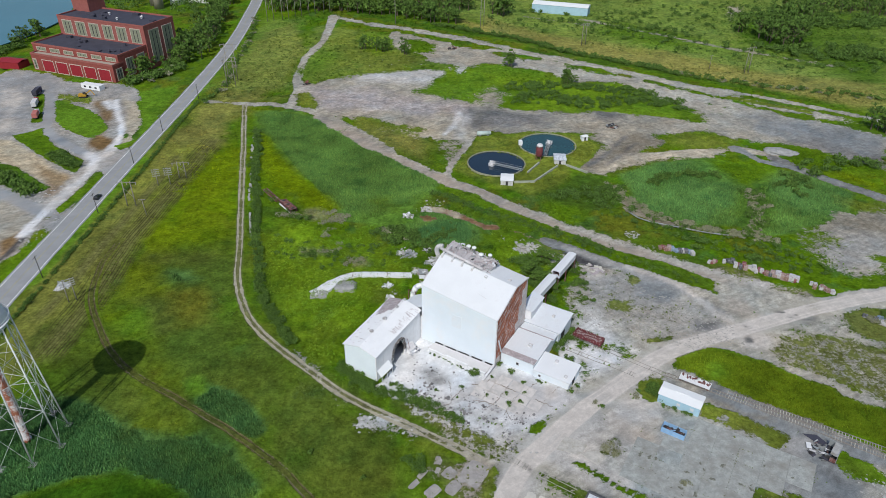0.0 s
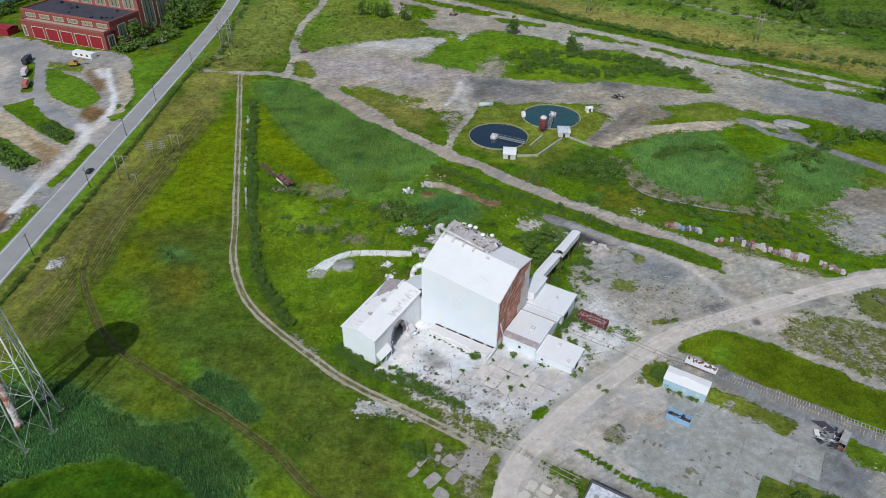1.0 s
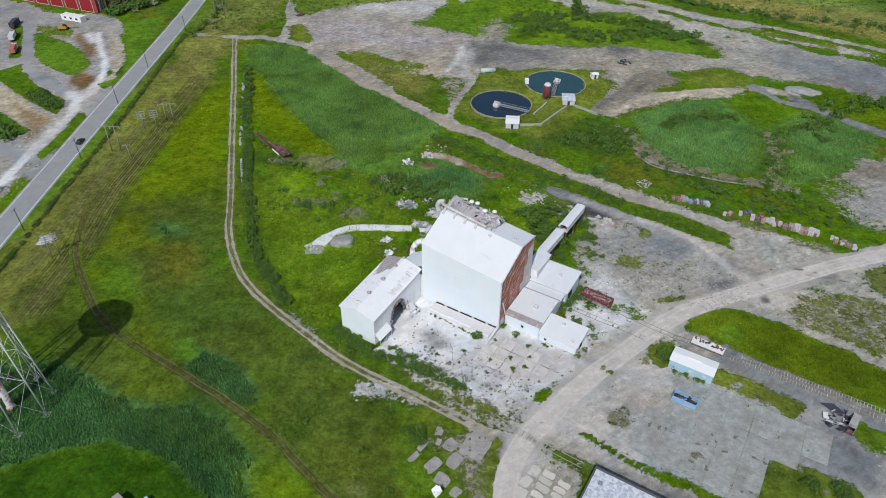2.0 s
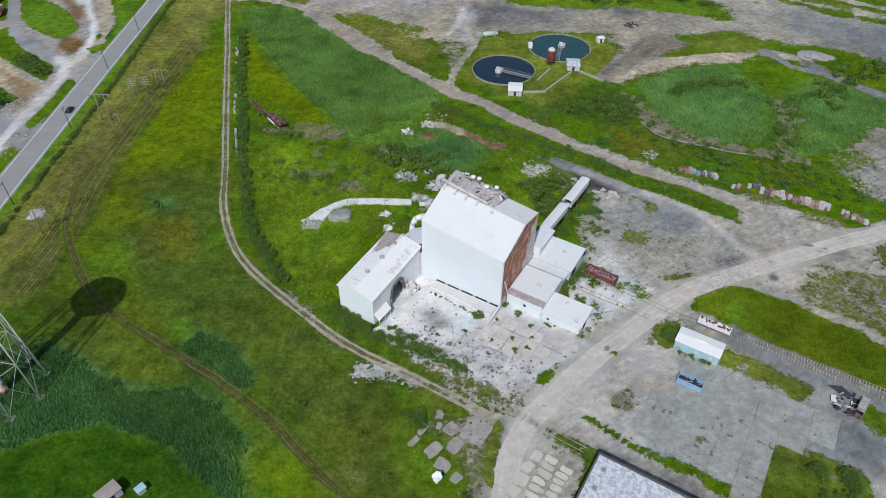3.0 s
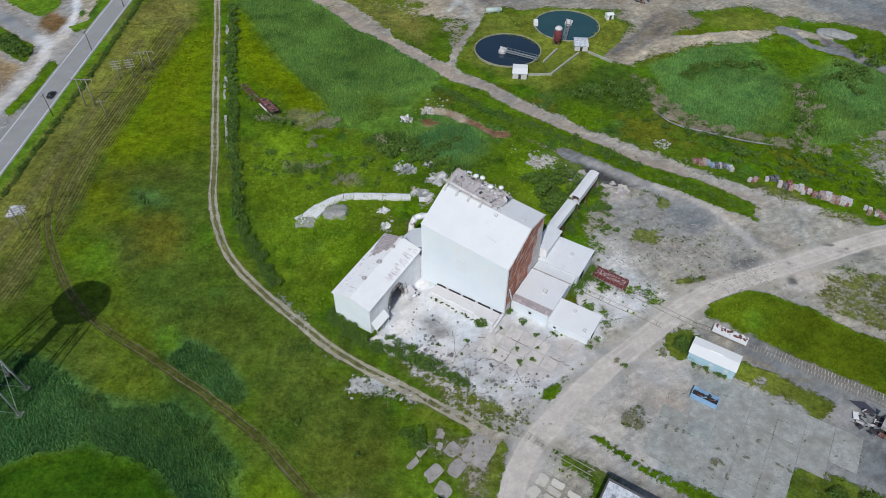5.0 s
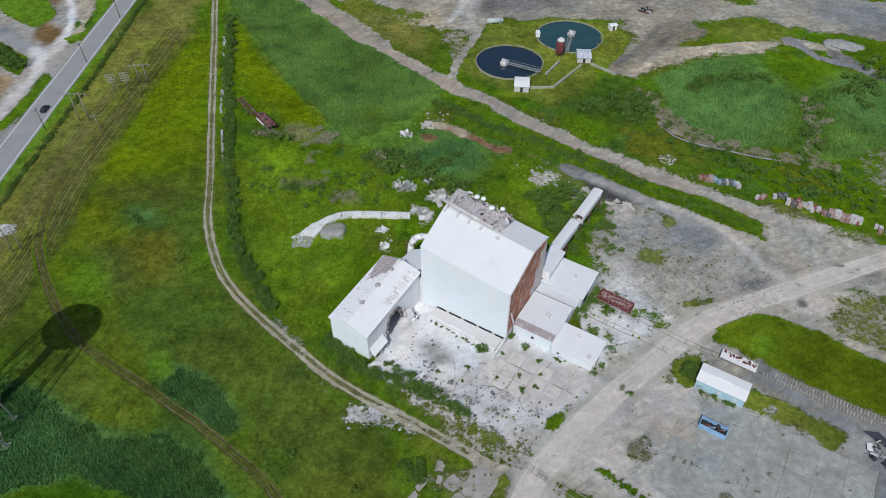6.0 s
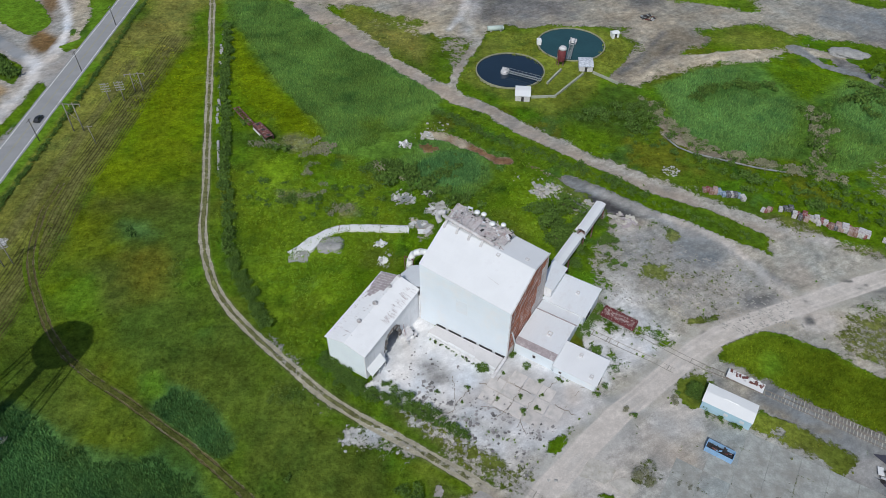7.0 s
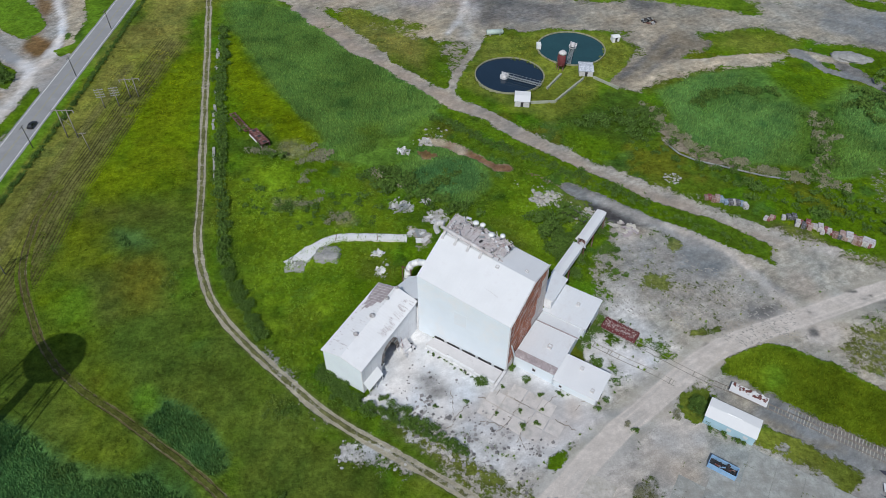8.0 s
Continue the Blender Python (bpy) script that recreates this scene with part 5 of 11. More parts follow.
land("meadow", [(-74, 146), (-71, 148), (-67, 144), (-71, 141)], 1.5, 0.70)
land("lawn", [(-119, 146), (-112, 155), (-106, 151), (-109, 141), (-116, 141)], 5, 0.35)
strip("pale", [(67.2, 209.6), (75.8, 204.1), (82.6, 198.3), (86.1, 193.1), (88.5, 188.1), (91.2, 181.6), (94.6, 178)], 1.3, 0.6, 0.95)
land("deep", [(69, 218), (78, 213), (89, 206), (97, 200), (94, 196), (87, 199), (76, 207), (68, 214)], 1, 0.45)
land("weedy", [(98, 210), (111, 209), (117, 198), (128, 195), (127, 191), (117, 194), (111, 200), (102, 206)], 1.5, 0.70)
land("brush", [(98, 210), (111, 209), (117, 198), (128, 195), (127, 191), (117, 194), (111, 200), (102, 206)], 1.5, 0.42)
land("pale", [(110, 202), (114, 201), (117, 198), (113, 196), (110, 199)], 1, 0.70)
land("pale", [(100, 204), (104, 204), (104, 201), (102, 202)], 1, 0.70)
land("greyweed", [(67, 204), (70, 202), (70, 199), (67, 198), (66, 200)], 1, 0.70)
strip("grass", [(-1.7, 270.5), (14.1, 258.6), (29.6, 246.1), (46, 234.5), (57.8, 224.8), (71.7, 212.3)], 1.5, 0.9, 0.90)
land("heath", [(-149, 327), (-128, 338), (-112, 317), (-121, 293), (-132, 280)], 4, 0.50)
land("dull", [(-105, 218), (-86, 224), (-76, 213), (-77, 197), (-93, 199)], 4, 0.40)
land("weedy", [(36, 226), (46, 220), (52, 212), (44, 206), (36, 214)], 2, 0.50)
land("white", [(-14, 162), (-10, 165), (-4, 156), (2, 148), (-7, 148), (-14, 151)], 1.5, 0.60)
land("olive", [(75, 112), (82, 112), (94, 106), (95, 101), (70, 101)], 2, 0.65)
land("pale", [(34, 121), (39, 121), (48, 114), (47, 110), (40, 110), (34, 116)], 1.2, 0.60)
strip("grass", [(34.4, 119), (38.4, 116), (43.1, 112), (49, 108.2), (54.8, 104.9)], 0.7, 0.5, 0.80)
# white grit below the court, dust by the annex, tones of the slab yard
land("white", [(-12, 145), (0, 139), (11, 134), (20, 131), (15, 128), (2, 132), (-12, 138)], 2, 0.45)
land("grey", [(-6, 153), (-2, 154), (2, 148), (-2, 146), (-5, 149)], 1.2, 0.42)
land("white", [(37, 170), (42, 167), (42, 155), (40, 147), (36, 155), (35, 163)], 1, 0.62)
land("pale", [(39, 137), (54, 140), (60, 135), (54, 120), (45, 117), (37, 120), (34, 127)], 3, 0.50)
land("clay", [(48, 133), (58, 133), (58, 126), (49, 126)], 3, 0.40)
land("weedy", [(42, 126), (47, 128), (49, 124), (46, 121), (42, 122)], 1, 0.70)
land("stony", [(42, 126), (47, 128), (49, 124), (46, 121), (42, 122)], 1.5, 0.47)
land("dull", [(57, 149), (64, 150), (61, 141), (57, 143)], 1, 0.55)
land("dull", [(77, 111), (84, 111), (95, 105), (93, 100), (71, 100)], 2, 0.55)
land("dull", [(103, 122), (110, 118), (108, 115), (101, 116)], 1.5, 0.50)
land("slate", [(88, 122), (102, 119), (107, 113), (102, 104), (94, 106), (85, 112)], 3, 0.50)
strip("tarry", [(90.9, 120.4), (96.4, 116.8), (101.6, 111)], 1, 1.2, 0.40)
strip("tarry", [(92.3, 112.1), (96.6, 108.7), (100.8, 105.5)], 0.8, 1.2, 0.40)
land("weedy", [(-2, 121), (5, 119), (12, 116), (10, 107), (9, 100), (6, 102), (4, 108), (0, 113), (-2, 114)], 1.5, 0.80)
land("clay", [(-2, 121), (5, 119), (12, 116), (10, 107), (9, 100), (6, 102), (4, 108), (0, 113), (-2, 114)], 2, 0.45)
land("weedy", [(-8, 111), (-3, 118), (-2, 117), (-6, 112)], 1, 0.60)
land("clay", [(-8, 111), (-3, 118), (-2, 117), (-6, 112)], 1.2, 0.50)

veg = mottle(veg)
soil *= 1 + np.clip(HUE, -1, 1)[:, None] * np.array((0.16, 0.08, 0.0)) - 0.22 * np.clip(DEEP, 0, 1)[:, None]
soil *= 1 + (0.13 * value_noise(PX, PY, 6.5, 71) + 0.12 * value_noise(PX, PY, 15, 72))[:, None] * np.clip((PY - 200) / 120, 0.25, 1)[:, None]

# gentle relief: hummocks in the fields, heaps of spoil, ditches
relief = (0.25 * value_noise(PX, PY, 17, 8) + 0.12 * value_noise(PX, PY, 5, 9)) * np.clip(1 - bare * 1.2, 0.1, 1)


def mound(x, y, rx, ry, h, turn=0.0):
    c, s = math.cos(turn), math.sin(turn)
    near = close_to([(x, y)], max(rx, ry) * 1.3)
    dx, dy = PX[near] - x, PY[near] - y
    q = np.hypot((c * dx + s * dy) / rx, (-s * dx + c * dy) / ry) + 0.25 * WOB[near]
    relief[near] += h * np.clip(1 - q * q, 0, 1)


mound(82, 232, 5, 4, 1.0, 0.3)


faces_w = len(GX)
idx = np.arange(len(PX)).reshape(len(GY), len(GX))
quads = np.stack([idx[:-1, :-1], idx[:-1, 1:], idx[1:, 1:], idx[1:, :-1]], -1).reshape(-1, 4)


def ground_height(x, y):
    """Height of the sheet at a plan point, between its corners."""
    i = int(np.clip(np.searchsorted(GX, x) - 1, 0, len(GX) - 2))
    j = int(np.clip(np.searchsorted(GY, y) - 1, 0, len(GY) - 2))
    u, v = (x - GX[i]) / (GX[i + 1] - GX[i]), (y - GY[j]) / (GY[j + 1] - GY[j])
    k = j * faces_w + i
    return (relief[k] * (1 - u) + relief[k + 1] * u) * (1 - v) + (relief[k + faces_w] * (1 - u) + relief[k + faces_w + 1] * u) * v


# water basins and built-on ground are cut level
def level(x, y, r, z):
    near = close_to([(x, y)], r + 2)
    q = np.hypot(PX[near] - x, PY[near] - y)
    relief[near] = np.where(q < r, z, relief[near])


level(24.8, 295.5, 13.0, -2.0)
level(51.5, 317.5, 13.4, -2.0)
th_ = radians(-31.2)
bu = (PX - 15.6) * math.cos(th_) + (PY - 154.3) * math.sin(th_)
bv = -(PX - 15.6) * math.sin(th_) + (PY - 154.3) * math.cos(th_)
relief[(bu > -40) & (bu < 25) & (bv > -26) & (bv < 34)] *= 0.15
relief[np.abs(PX - np.interp(PY, (60, 400, 463, 520, 573, 623, 720, 1500), (-149, -148.3, -149.4, -153, -158.6, -164.5, -180, -330))) < np.where(PY > 700, 40, 10)] = 0.0
lake = (PX < -292 - 0.12 * (PY - 550)) & (PY > 380)
relief[lake] = -1.5

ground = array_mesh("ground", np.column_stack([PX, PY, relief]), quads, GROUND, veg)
ground.data.polygons.foreach_set("use_smooth", [True] * len(ground.data.polygons))
for nm, arr in (("soil", np.column_stack([soil, np.ones(len(soil))])), ("bare", bare), ("packed", even)):
    at_ = ground.data.attributes.new(nm, "FLOAT_COLOR" if nm == "soil" else "FLOAT", "POINT")
    at_.data.foreach_set("color" if nm == "soil" else "value", np.ascontiguousarray(arr, dtype=np.float32).ravel())
tagged(ground, "overgrown industrial flat of grass, reeds, dirt and lime dust", "ground", kind="structure")


# ---------------------------------------------------------------- roads and tracks
def smooth_line(pts, step):
    """Points every step metres along a Catmull-Rom line."""
    p = [Vector((*q, 0)) for q in pts]
    p = [p[0] * 2 - p[1]] + p + [p[-1] * 2 - p[-2]]
    out = []
    for a, b, c, d in zip(p, p[1:], p[2:], p[3:]):
        n = max(1, int((c - b).length / step))
        for k in range(n):
            t = k / n
            out.append(0.5 * ((2 * b) + (c - a) * t + (2 * a - 5 * b + 4 * c - d) * t * t + (3 * b - a - 3 * c + d) * t ** 3))
    out.append(p[-2])
    return out


def ribbon(name, pts, side, half, z, material, ragged=0.0, step=1.2, seed=0, gaps=0.0, follow=True):
    """A thin band laid on the ground along a line, side metres to its right."""
    line = smooth_line(pts, step)
    rng = random.Random(seed)
    bm = B()
    prev = None
    for k, p in enumerate(line):
        d = (line[min(k + 1, len(line) - 1)] - line[max(k - 1, 0)]).normalized()
        r = Vector((d.y, -d.x, 0))
        w = [half * (1 + ragged * rng.uniform(-1, 1)) for _ in (0, 1)]
        if gaps and noise.noise(Vector((p.x * 0.11, p.y * 0.11, seed + 3))) > gaps:
            prev = None
            continue
        now = []
        for sgn, ww in ((-1, w[0]), (1, w[1])):
            q = p + r * (side + sgn * ww)
            now.append(bm.verts.new((q.x, q.y, (float(ground_height(q.x, q.y)) if follow else 0.0) + z)))
        if prev:
            bm.faces.new((prev[0], prev[1], now[1], now[0]))
        prev = now
    return part(name, bm, material)


ROAD = [(-149, -600), (-149, 60), (-149.1, 190), (-149, 230), (-148.9, 270), (-148.7, 310), (-148.4, 350), (-148.3, 392), (-149.4, 463), (-153, 520), (-158.6, 573), (-164.5, 623), (-180, 720), (-330, 1500)]
road = tagged(ribbon("road", ROAD, 0, 5.0, 0.05, ASPHALT, 0.03, 4, follow=False), "two-lane highway of bleached grey asphalt", "road", kind="structure")
for side in (-4.1, 4.1):
    ribbon("edge_line", ROAD, side, 0.13, 0.056, LINE, 0.1, 4, follow=False).parent = road
for side in (-0.2, 0.2):
    ribbon("centre_line", ROAD, side, 0.07, 0.056, LINE_YELLOW, 0.1, 4, follow=False).parent = road
TRAIL = [(-113, 372), (-110.6, 361.5), (-100.4, 319.2), (-88.9, 270.2), (-79, 227.4), (-73.9, 204.1), (-70.7, 193.7), (-65.2, 181), (-58.2, 170.8), (-47.9, 160.1), (-37.2, 150.3), (-27, 142.0), (-15.1, 134.5), (-3.5, 128), (6.2, 122), (13.5, 117)]
BROWN = [(-124.6, 225.7), (-124.4, 208.9), (-122.9, 200.3), (-121.2, 193.2), (-119.4, 187.9), (-116.8, 182.4), (-110.7, 172.9), (-103.3, 162.4), (-96.4, 154.9), (-91.0, 150.8), (-84.9, 146.4), (-78.0, 142.4), (-71.0, 138.1), (-63.0, 132.9), (-54.5, 127.3), (-46.9, 121.3), (-39.0, 115.1), (-32.6, 108.5), (-26.6, 102.3), (-21.1, 97.8), (-5, 82)]


def plan_value(arr, x, y):
    """A plan layer between its grid points."""
    i = np.clip(np.searchsorted(GX, x) - 1, 0, len(GX) - 2)
    j = np.clip(np.searchsorted(GY, y) - 1, 0, len(GY) - 2)
    u, v = (x - GX[i]) / (GX[i + 1] - GX[i]), (y - GY[j]) / (GY[j + 1] - GY[j])
    if arr.ndim > 1:
        u, v = u[:, None], v[:, None]
    k = j * faces_w + i
    return (arr[k] * (1 - u) + arr[k + 1] * u) * (1 - v) + (arr[k + faces_w] * (1 - u) + arr[k + faces_w + 1] * u) * v


def rut_band(name, label, pts, half, ruts, width, strength, tone=None, plants=None, centre=0.0, seed=0, step=0.9, cols=41, z=0.05, packed=0.0, between=None):
    """A strip of land worn by wheels: it takes the cover of the ground below and bares it along its ruts."""
    line = smooth_line(pts, step)
    n = len(line)
    c = np.array([p[:2] for p in line])
    dv = np.gradient(c, axis=0)
    dv /= np.linalg.norm(dv, axis=1)[:, None]
    s = np.linspace(-half, half, cols)
    x = (c[:, 0, None] + dv[:, 1, None] * s).ravel()
    y = (c[:, 1, None] - dv[:, 0, None] * s).ravel()
    sway = s[None, :] + 0.22 * value_noise(c[:, 0], c[:, 1], 7, seed + 60)[:, None]
    worn = np.zeros((n, cols))
    for q in ruts:
        wide = width * (1 + 0.45 * value_noise(x, y, 3.5, seed + 61).reshape(n, cols))
        worn = np.maximum(worn, np.exp(-((sway - q) / wide) ** 2))
    worn = np.maximum(worn, centre * (np.abs(sway) < max(ruts)))
    lap = np.linspace(0, len(line) * step, n)
    ends = np.clip(np.minimum(lap, lap[-1] - lap) / 6.0, 0, 1)[:, None]
    rim = np.clip((half - np.abs(s)) / (0.22 * half), 0, 1)[None, :]
    worn = (worn * ends * rim * (strength * (1 + 0.5 * value_noise(x, y, 5, seed + 62)).reshape(n, cols))).ravel().clip(0, 1)
    b0, v0, s0 = plan_value(bare, x, y), plan_value(veg, x, y), plan_value(soil, x, y)
    h0 = plan_value(relief, x, y) + z * np.repeat(np.ones(n), cols) * np.tile(rim[0] * 0.8 + 0.2, n)
    bb = b0 if plants is not None else b0 + (1 - b0) * worn
    if between is not None:                        # trodden growth between and beside the ruts
        t_ = (0.85 * ends * np.clip(1.25 - np.abs(sway) / (0.62 * half), 0, 1)).ravel()[:, None]
        v0 = v0 * (1 - t_) + t_ * np.array(between)
    if plants is not None:
        v0 = v0 * (1 - worn[:, None]) + worn[:, None] * np.array(plants)
    if tone is not None:
        w_ = (np.clip(worn * 1.8, 0, 1) * np.clip((s0.mean(1) - 0.19) / 0.1, 0, 1))[:, None]
        s0 = s0 * (1 - w_) + w_ * np.array(tone)
    ix = np.arange(n * cols).reshape(n, cols)
    q = np.stack([ix[:-1, :-1], ix[:-1, 1:], ix[1:, 1:], ix[1:, :-1]], -1).reshape(-1, 4)
    ob = array_mesh(name, np.column_stack([x, y, h0]), q, GROUND, v0)
    ob.data.polygons.foreach_set("use_smooth", [True] * len(ob.data.polygons))
    even = packed * np.clip(np.tile(rim[0], n) * 1.2, 0, 1) * np.repeat(ends[:, 0], cols)
    for nm, arr in (("soil", np.column_stack([s0, np.ones(len(s0))])), ("bare", bb), ("packed", even)):
        at_ = ob.data.attributes.new(nm, "FLOAT_COLOR" if nm == "soil" else "FLOAT", "POINT")
        at_.data.foreach_set("color" if nm == "soil" else "value", np.ascontiguousarray(arr, dtype=np.float32).ravel())
    if ob.data.polygons[0].normal.z < 0:
        ob.data.flip_normals()
    return tagged(ob, label, "track", kind="structure") if label else ob


rut_band("farm_track", "pale two-rut dirt track curving through the grass", TRAIL, 2.6, (-0.9, 0.9), 0.42, 1.15, (0.375, 0.345, 0.262), centre=0.17, seed=1, packed=0.3, between=(0.165, 0.160, 0.075))
rut_band("muddy_track", "brown muddy wheel track in the meadow", BROWN, 2.2, (-0.8, 0.8), 0.3, 0.75, (0.115, 0.098, 0.042), centre=0.12, seed=2, z=0.13, between=(0.082, 0.088, 0.022))
MOWN = (
    ([(-120.8, 153.5), (-119.6, 170.3), (-118.9, 187.6), (-119.8, 204.7), (-120.4, 224.0), (-119.3, 243.8), (-118.2, 264.9), (-116.7, 291.2), (-115.1, 324.9)], 7.4, (-6.5, -5.6, -4.2, -3.3, -2.1, -1.2, 0.3, 1.2, 2.6, 3.5, 4.7, 5.6, 6.5), 0.27, 0.95, (0.066, 0.066, 0.020), 6),
    ([(-131.5, 172.5), (-130.3, 186.6), (-129.6, 205.8), (-129.2, 226.2), (-128.3, 248.3), (-127.3, 273.5), (-127.0, 305.3)], 4.2, (-3.2, -1.9, 0.2, 1.5, 3.1), 0.26, 0.5, (0.085, 0.084, 0.028), 7),
)
for n_, (pts_, half_, ruts_, wide_, deep_, tone_, seed_) in enumerate(MOWN):
    rut_band("mown_strip", "worn wheel stripes in the mown power line strip", pts_, half_, ruts_, wide_, deep_, plants=tone_, seed=seed_, cols=91, z=0.06 + 0.03 * n_, between=(0.142, 0.142, 0.046))
ACCESS = [(170, 197), (137.6, 188.8), (119.6, 182.8), (103.5, 176.2), (84.4, 168.8), (67.6, 160.6), (52.4, 148.4), (38.4, 136.2), (27, 124.7), (19.4, 115.9), (15.3, 107.7), (13.1, 96.6), (11.5, 84)]
rut_band("access_road", "dusty dirt access road with pale tyre marks", ACCESS, 5.4, (-2.5, -1.3, 0.9, 2.2), 0.36, 0.95, (0.56, 0.515, 0.472), centre=0.42, seed=12, cols=81, packed=0.52)
lake_bm = B()
slab(lake_bm, [(-900, 300), (-330, 386), (-312, 478), (-303, 510), (-301, 542), (-306, 590), (-300, 640), (-330, 900), (-600, 4000), (-4000, 4000), (-4000, 300)], -0.9, -0.25)
water = tagged(part("water", lake_bm, LAKE), "calm blue-green lake water", "lake", kind="structure")

# ---------------------------------------------------------------- the lime works
HALL = (15.6, 154.3, 0.0)
TURN = -31.2


def gable_house(ob, u0, u1, v0, v1, eave, ridge, axis, walls, roof, mid=None, back=None, base=-0.4, over=0.35, thick=0.16, names=("front_wall", "back_wall", "end_wall", "end_wall")):
    """Walls with thickness and a double-pitched roof; axis 0: the ridge runs along u, 1: along v."""
    w = 0.25
    if axis == 0:
        vm = mid if mid is not None else (v0 + v1) / 2
        back = eave if back is None else back
        longs = [(u0, u1, v0, v0 + w), (u0, u1, v1 - w, v1)]
        for nm, (a, b, c, d), m in zip(names[:2], longs, walls[:2]):
            bm = B()
            box(bm, a, b, c, d, base, eave if c == v0 else back)
            part(nm, bm, m, ob)
        for nm, uu, m in zip(names[2:], (u0, u1 - w), walls[2:]):
            bm = B()
            ring = [(v0 + w, base), (v1 - w, base), (v1 - w, back), (vm, ridge), (v0 + w, eave)]
            a = [bm.verts.new((uu, y, z)) for y, z in ring]
            b = [bm.verts.new((uu + w, y, z)) for y, z in ring]
            bm.faces.new(a)
            bm.faces.new(b[::-1])
            for k in range(5):
                j = (k + 1) % 5
                bm.faces.new((a[k], b[k], b[j], a[j]))
            part(nm, bm, m, ob)
        s = (ridge - eave) / (vm - v0)
        for p in ([(u0 - over, v0 - over, eave - s * over), (u1 + over, v0 - over, eave - s * over), (u1 + over, vm, ridge), (u0 - over, vm, ridge)],
                  [(u0 - over, vm, ridge), (u1 + over, vm, ridge), (u1 + over, v1 + over, back - s * over), (u0 - over, v1 + over, back - s * over)]):
            bm = B()
            sheet(bm, [(x, y, z + thick + 0.02) for x, y, z in p], thick)
            part("roof_slope", bm, roof, ob)
    else:
        um = (u0 + u1) / 2
        for nm, (a, b, c, d), m in zip(names[:2], [(u0, u0 + w, v0, v1), (u1 - w, u1, v0, v1)], walls[:2]):
            bm = B()
            box(bm, a, b, c, d, base, eave)
            part(nm, bm, m, ob)
        for nm, vv, m in zip(names[2:], (v0, v1 - w), walls[2:]):
            bm = B()
            ring = [(u0 + w, base), (u1 - w, base), (u1 - w, eave), (um, ridge), (u0 + w, eave)]
            a = [bm.verts.new((x, vv, z)) for x, z in ring]
            b = [bm.verts.new((x, vv + w, z)) for x, z in ring]
            bm.faces.new(a)
            bm.faces.new(b[::-1])
            for k in range(5):
                j = (k + 1) % 5
                bm.faces.new((a[k], b[k], b[j], a[j]))
            part(nm, bm, m, ob)
        s = (ridge - eave) / (um - u0)
        for p in ([(u0 - over, v1 + over, eave - s * over), (u0 - over, v0 - over, eave - s * over), (um, v0 - over, ridge), (um, v1 + over, ridge)],
                  [(um, v1 + over, ridge), (um, v0 - over, ridge), (u1 + over, v0 - over, eave - s * over), (u1 + over, v1 + over, eave - s * over)]):
            bm = B()
            sheet(bm, [(x, y, z + thick + 0.02) for x, y, z in p], thick)
            part("roof_slope", bm, roof, ob)



def lift(ob, rise):
    """Raise the tops of a thing's parts by a slope over the plan."""
    for o in ob.children_recursive:
        for v in o.data.vertices:
            if v.co.z > 5:
                v.co.z += rise(v.co.x, v.co.y)


VENT_GREY = mat("dirty_vent_steel", (0.46, 0.45, 0.455), 0.75, vary=0.3, scale=1.5, second=(0.25, 0.22, 0.21), amount=0.45, patch=1.6)


def roof_vent(parent, u, v, z, r=0.55, name="roof_vent"):
    bm = B()
    lathe(bm, [(r * 0.6, -0.5), (r * 0.6, 0.35), (r, 0.35), (r * 0.95, 0.55), (r * 0.4, 0.85), (0.05, 0.9)], 12, (u, v, z))
    return part(name, bm, VENT_GREY, parent, "dusty round ventilator")


def hatch(parent, u, v, z, w=0.9):
    bm = B()
    t = 0.16
    for a in ((u - w / 2, u + w / 2, v - w / 2, v - w / 2 + t), (u - w / 2, u + w / 2, v + w / 2 - t, v + w / 2), (u - w / 2, u - w / 2 + t, v - w / 2 + t, v + w / 2 - t), (u + w / 2 - t, u + w / 2, v - w / 2 + t, v + w / 2 - t)):
        box(bm, *a, z - 0.3, z + 0.42)
    curb = part("roof_hatch", bm, PALE_METAL, parent, "small dusty curb of a roof hatch")
    bm = B()
    box(bm, u - w / 2 + t, u + w / 2 - t, v - w / 2 + t, v + w / 2 - t, z - 0.3, z + 0.12)
    part("lid", bm, ANNEX_ROOF, curb)
    return curb


# the tall hall; roof raised towards the wing to fit the camera's view
hall = thing("factory_hall", "tall white lime-dusted factory hall with a rust-red gable", "factory", HALL, TURN)
gable_house(hall, -25.6, 0, 0, 19.9, 17.6, 22.3, 0, (WHITE_SHEET, WHITE_SHEET, WHITE_SHEET, RUST), WHITE_ROOF, mid=11.6, back=20.8, over=0.1)


def hall_rise(u, v):
    return -0.118 * u


lift(hall, hall_rise)
rng = random.Random(4)
# rust-red sheets on the gable, lapped and uneven
gable = [o for o in hall.children if o.name.startswith("end_wall")][-1]
bm = B()
box(bm, 0, 0.05, 0, 1.75, 0, 2.72)
sheet_mesh = bpy.data.meshes.new("gable_sheet")
bm.to_mesh(sheet_mesh)
bm.free()
sheet_mesh.materials.append(RUST)
limed_mesh = sheet_mesh.copy()
limed_mesh.materials.clear()
limed_mesh.materials.append(RUST_LIMED)
